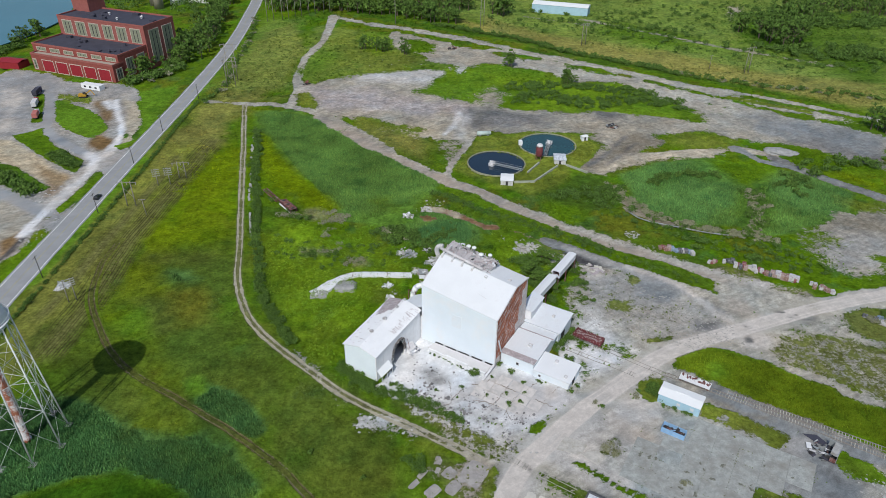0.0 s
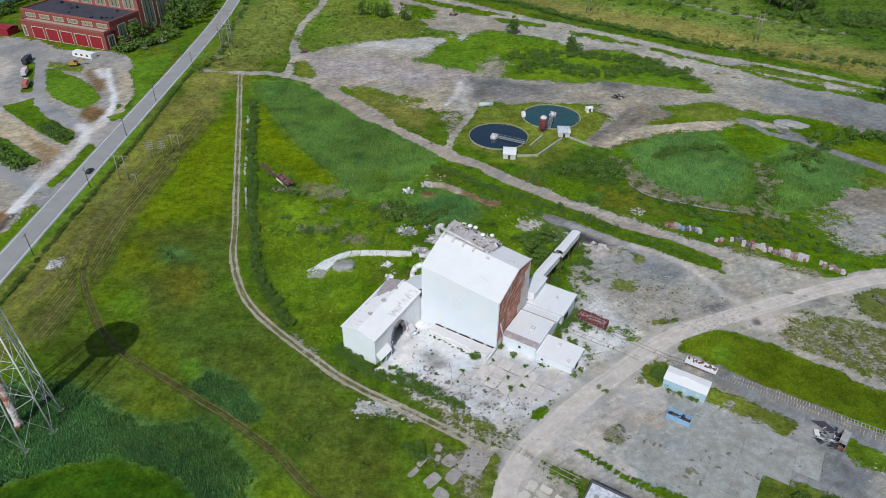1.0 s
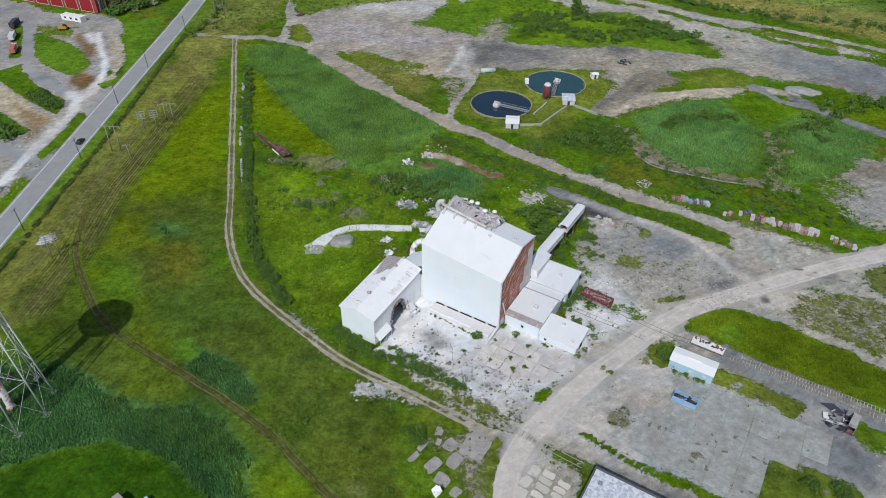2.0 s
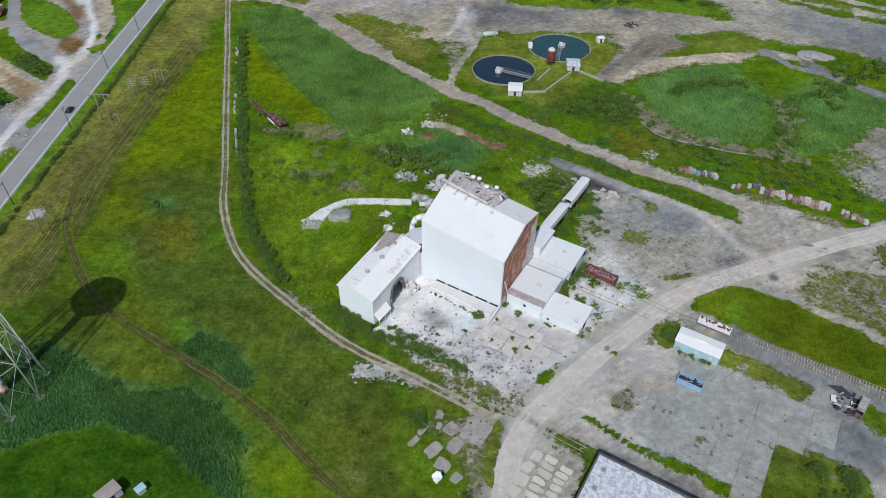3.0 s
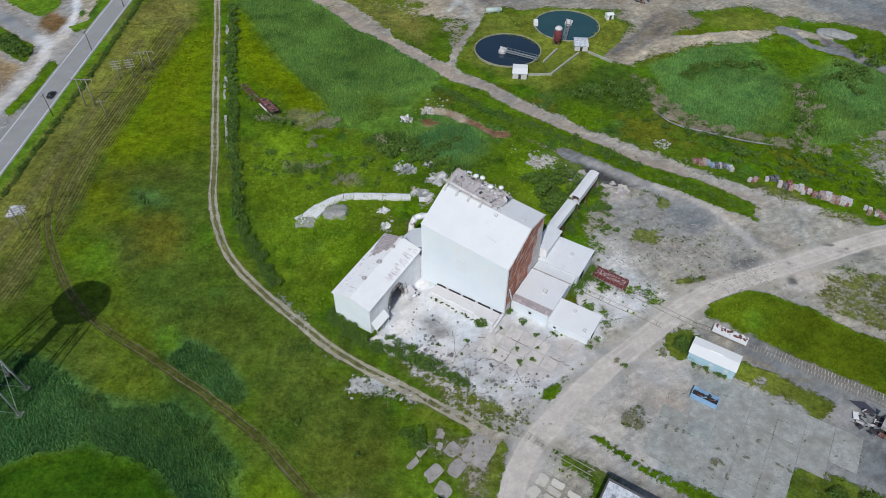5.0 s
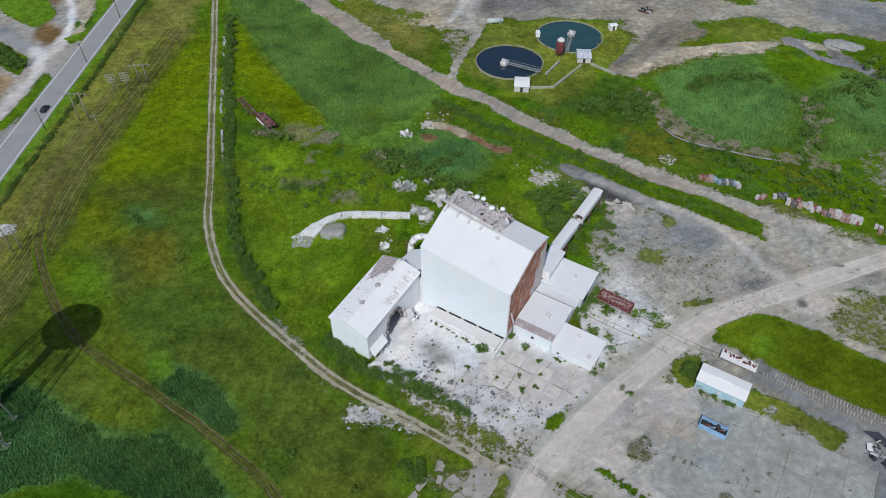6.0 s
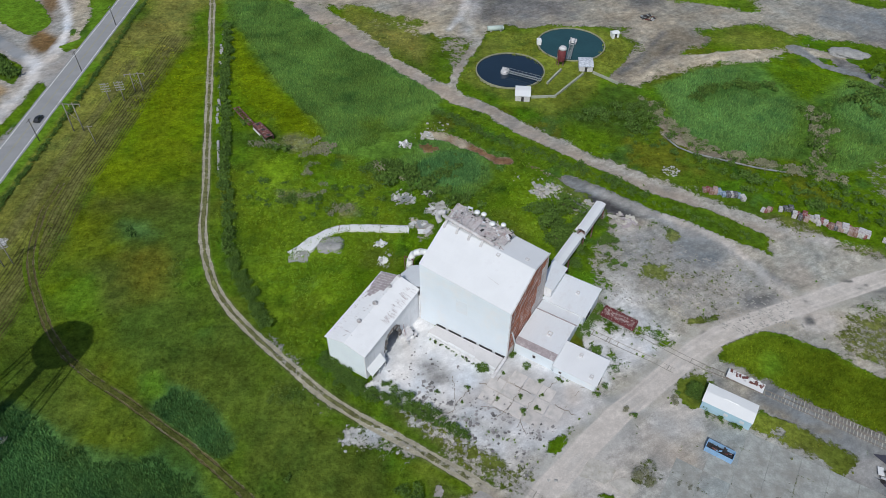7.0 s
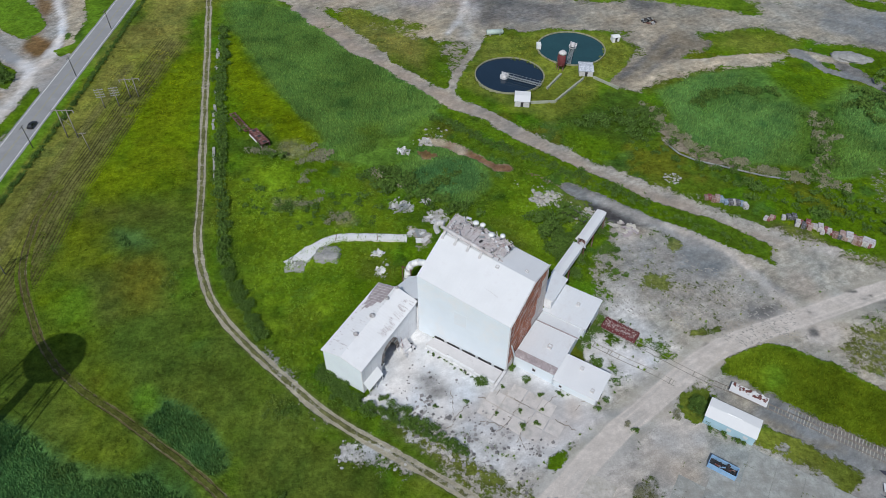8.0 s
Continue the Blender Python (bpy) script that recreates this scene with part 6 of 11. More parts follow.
for k in range(11):
    v = 0.28 + 1.78 * k
    top = min(17.6 + 4.7 * v / 11.6 if v < 11.6 else 99, 17.6 + 4.7 * (v + 2) / 11.6 if v + 2 < 11.6 else 22.3 - 1.5 * (v + 2 - 11.6) / 8.3)
    z = 0.2
    while z + 2.72 < top + 0.2:
        o = new("gable_sheet", limed_mesh if k > 9 or k == 9 and z < 16 or k == 8 and z < 12 or k == 7 and z < 7 or z < 1 and k < 2 else sheet_mesh)
        o.parent = gable
        o.matrix_basis = pose(0.01 + rng.uniform(0, 0.05), v, z, rng.uniform(-0.5, 0.5), rng.uniform(-0.8, 0.2), rng.uniform(-0.6, 0.6))
        z += 2.62
# corner flashing, gable trim, gutters
for a, b in (((0.12, -0.05, 0), (0.12, -0.05, 17.6)), ((0.14, -0.1, 17.7), (0.14, 11.6, 22.45)), ((0.14, 11.6, 22.45), (0.14, 20.1, 20.95))):
    bm = B()
    beam(bm, a, b, 0.3, 0.25)
    part("flashing", bm, PALE_METAL, hall)
bm = B()
box(bm, -15.0, -11.6, -0.04, 0.02, 9.6, 14.0)
part("patched_panel", bm, mat("patched_panel_paint", (0.70, 0.755, 0.80), 0.6, vary=0.05, scale=0.5, second=(0.67, 0.665, 0.67), amount=0.38, patch=0.5, edge=0.2), hall, "faintly stained patched wall panel")
# a lifted seam on the front slope
bm = B()
beam(bm, (-9.5, 5.0, 19.7 + 1.15), (-6.0, 4.5, 19.5 + 0.8), 0.12, 0.12)
part("roof_seam", bm, PALE_METAL, hall)
for u, v in ((-3.2, 13.6), (-9.6, 10.6)):
    hatch(hall, u, v, 22.3 - (0.4 if v < 11.6 else 0.18) * abs(v - 11.6) + hall_rise(u, v))

# dust plant on the ridge: duct, walkway, fans, fallen sheets
plant = thing("roof_dust_plant", "wrecked dust-collecting plant of ducts and fans on the roof ridge", "machinery", HALL, TURN)
zr = 22.4


def ridge_z(u):
    return zr + hall_rise(u, 0)


bm = B()
rod(bm, (-26.6, 12.6, ridge_z(-26.6) + 1.0), (-11.5, 11.9, ridge_z(-11.5) + 0.8), 0.45, n=12)
part("main_duct", bm, mat("dusty_pink_duct", (0.50, 0.46, 0.46), 0.8, vary=0.2, second=(0.64, 0.63, 0.64), amount=0.5), plant, "dusty reddish main duct", True)
for k, u in enumerate((-25, -21.5, -18, -14.5)):
    bm = B()
    rod(bm, (u, 12.4, ridge_z(u) + 1.0), (u, 10.6, ridge_z(u) - 0.2), 0.3, n=10)
    rod(bm, (u, 10.6, ridge_z(u) - 0.9), (u, 10.6, ridge_z(u) - 0.2), 0.42, 0.36, n=12)
    part("branch_duct", bm, PALE_METAL, plant, "", True)
bm = B()
for k in range(9):                                # bent white elbow at the far end
    a0, a1 = math.pi * k / 12, math.pi * (k + 1) / 12
    rod(bm, (-26.4 - 2.2 * math.sin(a0), 13.4, ridge_z(-26) - 0.8 + 2.2 * math.cos(a0)), (-26.4 - 2.2 * math.sin(a1), 13.4, ridge_z(-26) - 0.8 + 2.2 * math.cos(a1)), 0.75, n=12)
part("elbow_duct", bm, PALE_METAL, plant, "pale curved elbow duct", True)
CAKED = mat("lime_caked_steel", (0.53, 0.50, 0.505), 0.85, vary=0.2, scale=0.8, second=(0.36, 0.29, 0.29), amount=0.42, patch=0.8, edge=0.1)
bm = B()
for v in (12.8, 15.6, 19.0):
    for k in range(6):
        u = -26 + 2.8 * k
        beam(bm, (u, v + rng.uniform(-0.4, 0.4), ridge_z(u) + rng.uniform(-0.3, 0.7)), (u + 2.8, v + rng.uniform(-0.4, 0.4), ridge_z(u + 2.8) + rng.uniform(-0.3, 0.6)), 0.24, 0.28)
for k in range(8):
    u = -26 + 2.1 * k
    beam(bm, (u + rng.uniform(-0.5, 0.5), 12.6, ridge_z(u) + rng.uniform(0, 0.5)), (u + rng.uniform(-0.8, 0.8), 19.4, ridge_z(u) + rng.uniform(-0.6, 0.6)), 0.18, 0.2)
    for v in (13.0, 16.0, 19.2):
        beam(bm, (u, v, ridge_z(u) - 0.18 * (v - 11.6) - 0.3), (u + rng.uniform(-0.3, 0.3), v, ridge_z(u) + rng.uniform(0.2, 0.9)), 0.18, 0.18)
part("steel_frame", bm, CAKED, plant, "bent lime-caked steel frame")
for k in range(14):                               # broken pipe lengths and elbows on the deck
    u, v, a = rng.uniform(-25, -10.5), rng.uniform(12.8, 19.2), rng.uniform(0, 6.3)
    n_, q = rng.randint(2, 5), Vector((u, v, ridge_z(u) + rng.uniform(0.2, 0.9)))
    r_ = rng.uniform(0.18, 0.42)
    bm = B()
    for m_ in range(n_):
        nxt = q + Vector((0.8 * math.cos(a), 0.8 * math.sin(a), rng.uniform(-0.2, 0.2)))
        if not (-27 < nxt.x < -9.4 and 12.2 < nxt.y < 20.0):
            break
        rod(bm, q, nxt, r_, n=9)
        q, a = nxt, a + rng.uniform(-0.5, 0.5)
    if bm.verts:
        part("broken_pipe", bm, rng.choice((CAKED, PALE_METAL, CAKED)), plant, "", True)
    else:
        bm.free()
for u, v, r, h in ((-20.0, 18.3, 0.78, 1.7), (-18.3, 18.7, 0.74, 1.7), (-15.2, 17.6, 0.85, 1.2), (-12.6, 18.6, 0.7, 1.6)):
    bm = B()
    z = ridge_z(u)
    lathe(bm, [(0.4, 0), (0.4, h), (r, h + 0.05), (r * 0.9, h + 0.4), (r * 0.4, h + 0.6), (0.05, h + 0.65)], 14, (u, v, z - 0.2))
    part("mushroom_fan", bm, SHED_ROOF, plant, "white mushroom-capped fan", True)
for k in range(150):                              # fallen and bent sheets, hoppers
    u, v = rng.uniform(-25.5, -9.6), rng.uniform(12.4, 19.6)
    bm = B()
    w, d = rng.uniform(0.4, 1.7), rng.choice((0.1, 0.12, 0.15, 0.2, 0.45, 0.7))
    box(bm, -w / 2, w / 2, -d / 2, d / 2, -0.06, 0.04, pose(u, v, ridge_z(u) + rng.uniform(0.0, 0.7), rng.uniform(-16, 16), rng.uniform(-16, 16), rng.uniform(0, 180)))
    part("bent_sheet", bm, rng.choice((CAKED, PALE_METAL, CAKED, CAKED, ANNEX_ROOF, STEEL_GREY, RUST_PATCH, DARK)), plant)
for k in range(6):                                # sagging deck plates
    u = -26 + 2.75 * k
    a, b = 13.4 + rng.uniform(-0.3, 0.6), 19.7 - rng.uniform(0, 2.2)
    bm = B()
    sheet(bm, [(u, a, ridge_z(u) + rng.uniform(0.1, 0.5)), (u + 2.6, a, ridge_z(u + 2.6) + rng.uniform(0.1, 0.5)), (u + 2.6, b, ridge_z(u + 2.6) + rng.uniform(0.0, 0.5)), (u, b, ridge_z(u) + rng.uniform(0.0, 0.5))], 0.08)
    part("deck_plate", bm, CAKED, plant)

# the long wing with its torn court wall
wing = thing("factory_wing", "low white lime-dusted wing with a torn side opening", "factory", HALL, TURN)
gable_house(wing, -37.6, -26.2, -23.2, 0.0, 9.2, 10.7, 1, (WHITE_SHEET, GREY_WALL, WHITE_END, WHITE_END), WING_ROOF, names=("back_wall", "court_wall", "end_wall", "end_wall"))
old = [o for o in wing.children if o.name.startswith("court_wall")][0]
bpy.data.objects.remove(old)
bm = B()
# whitened to paint the bounce light that the court throws on this wall
COURT_WALL = mat("bounce_lit_court_sheet", (0.80, 0.80, 0.815), 0.7, vary=0.08, scale=0.4, stripes=(1, 0.8), streak=(0.66, 0.63, 0.64))
arch = [(-15.6, -0.4), (-15.4, 2.4), (-14.9, 4.2), (-14.0, 5.6), (-12.8, 6.6), (-11.4, 7.0), (-10.2, 6.7), (-9.4, 5.6), (-8.9, 3.6), (-8.7, -0.4)]
box(bm, -26.45, -26.2, -23.2, -15.6, -0.4, 9.2)
box(bm, -26.45, -26.2, -8.7, 0.0, -0.4, 9.2)
for (ya, za), (yb, zb) in zip(arch, arch[1:]):
    vs = box(bm, -26.45, -26.2, ya, yb, 0.0, 9.2)
    for q in vs:
        if q.co.z < 1:
            q.co.z = za if abs(q.co.y - ya) < 1e-4 else zb
part("court_wall", bm, COURT_WALL, wing, "pale sheet wall torn open in an arch")
# wall added behind the arch, its tone darkened to paint the inside's shade
bm = B()
box(bm, -29.8, -29.6, -17.5, -7.0, -0.3, 9.0)
part("inner_wall", bm, mat("shade_toned_inner_wall", (0.30, 0.28, 0.285), 0.9, vary=0.3, scale=0.6, second=(0.22, 0.20, 0.20), amount=0.35, patch=0.5), wing, "added dusty inner wall, toned dark for the shade behind the hole")
TORN = mat("torn_edge_shade_steel", (0.13, 0.115, 0.11), 0.85, vary=0.3)
for k in range(34):                               # torn edge strips, darkened to paint the shade under the arch
    a = k / 33 * math.pi
    bm = B()
    y, z = -12.15 - rng.uniform(3.1, 3.5) * math.cos(a), 2.6 + rng.uniform(3.9, 4.4) * math.sin(a)
    box(bm, -0.1, 0.42, -0.45, 0.45, -0.03, 0.03, pose(-26.15, y, z, rng.uniform(-40, 40), rng.uniform(20, 70), rng.uniform(-20, 20)))
    part("torn_sheet", bm, TORN if k % 5 else STEEL_GREY, wing)
for k in range(11):                               # bare rusty sheets where the lime has run off
    a, b = -9.2 + 0.86 * k, -9.2 + 0.86 * (k + 1) - 0.08
    top_ = min(5.0, 1.6 + 0.75 * k + rng.uniform(-0.4, 0.4))
    low_ = max(0.05, 1.5 - 0.25 * k + rng.uniform(-0.3, 0.3))
    bm = B()
    sheet(bm, [(-37.75 + low_, a, 9.34 + 0.263 * low_), (-37.75 + low_, b, 9.34 + 0.263 * low_), (-37.75 + top_, b, 9.34 + 0.263 * top_), (-37.75 + top_, a, 9.34 + 0.263 * top_)][::-1], 0.04)
    part("bare_roof_sheet", bm, RUST_PATCH, wing, "bare rust-stained roof sheet")
lift(wing, lambda u, v: 0.07 * (v + 23.2))
for o in wing.children:
    if o.name.startswith("bare_roof_sheet"):
        for v in o.data.vertices:
            v.co.z += 0.16
for u, v, r in ((-32.4, -16.6, 0.62), (-32.2, -10.2, 0.75), (-32.1, -4.0, 0.6), (-31.9, 0.0, 0.5)):
    roof_vent(wing, u, v, 10.75 + 0.07 * (v + 23.2), r)
for k in range(140):                              # scraps along the ridge and the court eave
    near_eave = k % 2 > 0
    v = rng.uniform(-13, -0.5) if near_eave else rng.uniform(-22.8, -1)
    u = rng.uniform(-28.6, -26.6) if near_eave else rng.choice((rng.uniform(-37.4, -36.4), rng.uniform(-33.6, -31.6), rng.uniform(-37, -32.5)))
    z = 10.7 - abs(u + 31.9) * 1.5 / 5.7 + 0.07 * (v + 23.2) + 0.2
    bm = B()
    sl = rng.uniform(0.2, 0.8) if near_eave else rng.uniform(0.1, 0.4)
    box(bm, -sl, sl, -0.035, 0.035, 0, 0.04, pose(u, v, z, 0, 14 if u > -31.9 else -14, rng.uniform(-12, 12)))
    part("lifted_seam", bm, rng.choice((RUST_PATCH, PALE_METAL, RUST_PATCH)) if near_eave else RUST_PATCH, wing)
# awning by the corner and the small lean-to by the hall
awning = thing("awning", "white sheet awning on posts against the wing", "awning", HALL, TURN)
bm = B()
sheet(bm, [(-26.15, -23.0, 3.9), (-24.3, -23.3, 2.5), (-24.3, -17.6, 2.5), (-26.15, -17.3, 3.9)], 0.12)
part("sheet_roof", bm, SHED_ROOF, awning)
for v in (-23.0, -20.4, -17.9):
    bm = B()
    beam(bm, (-24.45, v, -0.2), (-24.45, v, 2.45), 0.15, 0.15)
    part("post", bm, PALE_METAL, awning)
lean = thing("lean_to_shed", "small collapsed white lean-to in the court corner", "shed", HALL, TURN)
bm = B()
slab(bm, [(-26.1, -7.9), (-24.2, -8.6), (-23.7, -6.5), (-25.6, -5.8)], -0.3, lambda x, y: 1.9)
part("wall", bm, GREY_WALL, lean)
bm = B()
sheet(bm, [(-26.15, -8.4, 3.2), (-24.0, -9.1, 2.1), (-23.4, -6.6, 2.2), (-25.5, -5.9, 3.2)], 0.1)
part("sheet_roof", bm, PALE_METAL, lean)
for k in range(9):                                # fallen sheets at its foot
    bm = B()
    w, d = rng.uniform(0.4, 1.0), rng.uniform(0.2, 0.5)
    box(bm, -w, w, -d, d, -0.03, 0.03, pose(rng.uniform(-25.4, -22.6), rng.uniform(-9.6, -5.6), rng.uniform(0.2, 1.6), rng.uniform(-45, 45), rng.uniform(-45, 45), rng.uniform(0, 180)))
    part("fallen_sheet", bm, (LIME, DARK, PALE_METAL)[k % 3], lean)
bm = B()
beam(bm, (-26.0, -7.5, 5.0), (-24.6, -8.6, 2.6), 0.1, 0.1)
part("stay", bm, RUST_DARK, lean)
# the link between wing and hall, with the white curved duct behind
link = thing("link_building", "sloping white link roof between wing and hall", "shed", HALL, TURN)
bm = B()
slab(bm, [(-34.5, 0.2), (-25.8, 0.2), (-25.8, 9.5), (-33.0, 7.5)], -0.3, 8.4)
part("wall", bm, GREY_WALL, link)
bm = B()
sheet(bm, [(-35.0, 0.2, 8.6), (-25.7, 0.2, 12.2), (-25.7, 10.0, 12.2), (-33.6, 7.8, 8.9)], 0.12)
part("sheet_roof", bm, ANNEX_ROOF, link)
curve_duct = thing("curved_duct", "white ribbed duct curving down beside the hall", "duct", HALL, TURN)
bm = B()
pts = [(-25.7, 13.6, 10.5), (-30, 13.2, 10.6), (-33.5, 12.6, 10.2), (-35.6, 12.0, 8.8), (-36.4, 11.4, 6.6), (-36.6, 11.0, 3.5), (-36.6, 11, -0.3)]
for a, b in zip(pts, pts[1:]):
    rod(bm, a, b, 0.85, n=14)
for a, b in zip(pts, pts[1:]):
    for k in range(3):
        p = Vector(a).lerp(Vector(b), k / 3)
        q = Vector(a).lerp(Vector(b), k / 3 + 0.05)
        rod(bm, p, q, 0.98, n=14)
part("duct", bm, SHED_ROOF, curve_duct, "", True)
bm = B()
for du in (-1.4, 1.4):
    beam(bm, (-36.6 + du, 11, -0.3), (-36.6 + du, 11, 7.5), 0.2, 0.2)
beam(bm, (-38.2, 11, 7.4), (-35, 11, 7.4), 0.2, 0.2)
part("trestle", bm, RUST_DARK, curve_duct)

# three dusted sheds against the gable
SHEDS = "sheds beside the hall"


def shed(label, ring, tops, roof_pts, wall=WHITE_SHEET, roof=ANNEX_ROOF):
    ob = thing("annex_shed", label, "shed", HALL, TURN, SHEDS)
    for k in range(4):
        a, b = Vector((*ring[k], 0)), Vector((*ring[(k + 1) % 4], 0))
        n = Vector(((b - a).y, -(b - a).x, 0)).normalized()
        bm = B()
        vs = [bm.verts.new(p) for p in (a + Vector((0, 0, -0.4)), b + Vector((0, 0, -0.4)), b + Vector((0, 0, tops[(k + 1) % 4])), a + Vector((0, 0, tops[k])))]
        ws = [bm.verts.new(v.co - n * 0.2) for v in vs]
        bm.faces.new(vs)
        bm.faces.new(ws[::-1])
        for i in range(4):
            j = (i + 1) % 4
            bm.faces.new((ws[i], ws[j], vs[j], vs[i]))
        part("wall", bm, wall, ob)
    for pts in roof_pts:
        bm = B()
        sheet(bm, pts, 0.14)
        part("roof_slope", bm, roof, ob)
    return ob


shed_a = shed("white dusted shed roof against the back of the gable", [(0.4, 19.4), (12.1, 19.4), (12.1, 29.2), (0.4, 29.2)], (5.0, 5.0, 6.0, 6.0),
              [[(0.2, 19.0, 5.15), (12.5, 19.0, 5.1), (12.5, 29.5, 6.25), (0.2, 29.5, 6.25)]])
shed_b = shed("white dusted middle shed with a streaked eave", [(0.4, 3.2), (11.2, 3.2), (11.2, 19.2), (0.4, 19.2)], (4.1, 4.1, 4.6, 4.6),
              [[(0.3, 2.8, 4.3), (11.5, 2.8, 4.25), (11.5, 15.2, 5.1), (0.3, 15.2, 5.1)], [(0.3, 15.3, 4.65), (11.9, 15.3, 4.6), (11.9, 19.3, 4.5), (0.3, 19.3, 4.6)]])
shed_c = shed("low white end shed with a dark doorway", [(11.3, 2.9), (22.6, 2.9), (22.6, 10.5), (11.3, 10.5)], (2.7, 2.7, 3.5, 3.5),
              [[(11.25, 2.5, 2.8), (22.9, 2.5, 2.8), (22.9, 10.8, 3.75), (11.25, 10.8, 3.75)]], roof=WHITE_ROOF)
bm = B()
sheet(bm, [(0.4, 2.72, 4.42), (11.4, 2.72, 4.37), (11.4, 5.0, 4.55), (0.4, 5.0, 4.6)], 0.05)
part("streaked_eave", bm, RUST_PATCH, shed_b, "rust-streaked strip along the eave")
bm = B()
beam(bm, (0.3, 15.25, 5.2), (11.9, 15.25, 5.2), 0.3, 0.14)
part("ridge_strip", bm, RUST_PATCH, shed_b)
hatch(shed_a, 7.6, 25.0, 5.9)
hatch(shed_b, 7.0, 9.5, 4.85, 1.2)
hatch(shed_c, 16.2, 8.5, 3.6)
hatch(shed_c, 20.8, 4.2, 3.1)
for ob, u, v, w, h, z0 in ((shed_b, 5.6, 3.05, 0.9, 1.0, 1.6), (shed_c, 13.0, 2.75, 0.8, 0.8, 0.8)):
    bm = B()
    box(bm, u, u + w, v - 0.06, v + 0.1, z0, z0 + h)
    wf = part("window", bm, PALE_METAL, ob)
    bm = B()
    box(bm, u + 0.1, u + w - 0.1, v - 0.08, v + 0.02, z0 + 0.1, z0 + h - 0.1)
    part("pane", bm, DARK, wf, "dark broken pane")
# near-black boxes on the walls paint the unlit doorways
bm = B()
box(bm, 22.5, 22.68, 5.2, 7.0, -0.2, 2.3)
part("doorway", bm, DARK, shed_c, "near-black panel painting an unlit open doorway")
bm = B()
box(bm, 12.0, 12.16, 21, 24, 1.2, 3.6)
part("doorway", bm, DARK, shed_a, "near-black panel painting an unlit open doorway")
bm = B()
beam(bm, (0.25, 1.4, 9.5), (0.6, 2.9, 4.2), 0.35, 0.2)
part("downpipe", bm, WHITE_SHEET, hall)

# head house and conveyor gallery
gallery = thing("conveyor_gallery", "raised white-roofed conveyor gallery with a broken middle", "conveyor", HALL, TURN)
bm = B()
slab(bm, [(-1.2, 20.1), (2.0, 20.1), (2.0, 29.0), (-1.6, 29.0)], 5.5, 8.6)
part("head_house", bm, GREY_WALL, gallery)
bm = B()
sheet(bm, [(-1.8, 20.0, 9.6), (2.4, 20.0, 8.6), (2.4, 29.4, 8.6), (-1.8, 29.4, 9.6)], 0.12)
part("head_roof", bm, ANNEX_ROOF, gallery)


def run(v0, v1, z0, z1):
    for name, u0, u1, dz0, dz1, m in (("deck", -2.35, 0.15, -2.6, -2.3, RUST_DARK), ("side_wall", -2.4, -2.25, -2.3, 0, GREY_WALL), ("side_wall", 0.05, 0.2, -2.3, 0, GREY_WALL)):
        bm = B()
        vs = box(bm, u0, u1, v0, v1, 0, 1)
        for q in vs:
            zz = z0 + (z1 - z0) * (q.co.y - v0) / (v1 - v0)
            q.co.z = zz + (dz1 if q.co.z > 0.5 else dz0)
        part(name, bm, m, gallery)
    for s, (ua, ub) in enumerate(((-2.6, -1.1), (-1.1, 0.42))):
        bm = B()
        za, zb = (0.0, 0.35) if s == 0 else (0.35, 0.0)
        sheet(bm, [(ua, v0, z0 + za + 0.12), (ub, v0, z0 + zb + 0.12), (ub, v1, z1 + zb + 0.12), (ua, v1, z1 + za + 0.12)], 0.1)
        part("gallery_roof", bm, WHITE_ROOF, gallery)


run(29.3, 44.0, 8.2, 7.4)
run(46.6, 61.5, 7.2, 6.8)
for k in range(14):
    bm = B()
    box(bm, -0.8, 0.8, -0.3, 0.3, -0.04, 0.04, pose(rng.uniform(-2.6, 0.4), rng.uniform(43.6, 47.0), 6.9 + rng.uniform(-0.9, 0.5), rng.uniform(-35, 35), rng.uniform(-35, 35), rng.uniform(0, 180)))
    part("broken_sheet", bm, rng.choice((PALE_METAL, ANNEX_ROOF)), gallery)
for v in (36, 46, 53, 61):
    for u in (-2.4, 0.2):
        bm = B()
        beam(bm, (u * 1.1, v, -0.3), (u, v, 4.8), 0.3, 0.3)
        part("trestle_leg", bm, RUST_DARK, gallery)
bm = B()
beam(bm, (-2.6, 60.9, 0), (0.4, 60.9, 4.6), 0.15, 0.15)
beam(bm, (0.4, 60.9, 0), (-2.6, 60.9, 4.6), 0.15, 0.15)
part("cross_brace", bm, RUST_DARK, gallery)

# loading dock along the foot of the hall
dock = thing("loading_dock", "low dusty concrete loading dock along the wall foot", "dock", HALL, TURN)
bm = B()
slab(bm, [(-21.2, -3.4), (-0.6, -4.6), (-0.6, -0.55), (-20.4, -0.55)], -0.3, 1.0)
part("platform", bm, mat("dust_floured_concrete", (0.60, 0.585, 0.585), 0.95, vary=0.1, scale=0.5, second=(0.46, 0.44, 0.44), amount=0.35, patch=0.5), dock)
for k in range(22):                               # near-black strips paint the shade in the gaps along the wall
    if k % 5 == 3:
        continue
    bm = B()
    box(bm, -20.6 + 0.92 * k, -20.6 + 0.92 * (k + 1) - 0.01, -rng.uniform(0.1, 0.36), -0.02, -0.3, 1.02 + rng.choice((0, 0.02, 0.1)))
    part("gap", bm, DARK, dock)
for k in range(10):
    bm = B()
    u = -20.8 + 2.03 * k
    box(bm, 0, 1.9, -0.35, 0.25, -0.3, rng.uniform(0.85, 1.25), pose(u, -3.5 - 1.15 * (k / 10), 0, 0, 0, -3.3 + rng.uniform(-2, 2)))
    part("kerb_block", bm, LIME, dock)
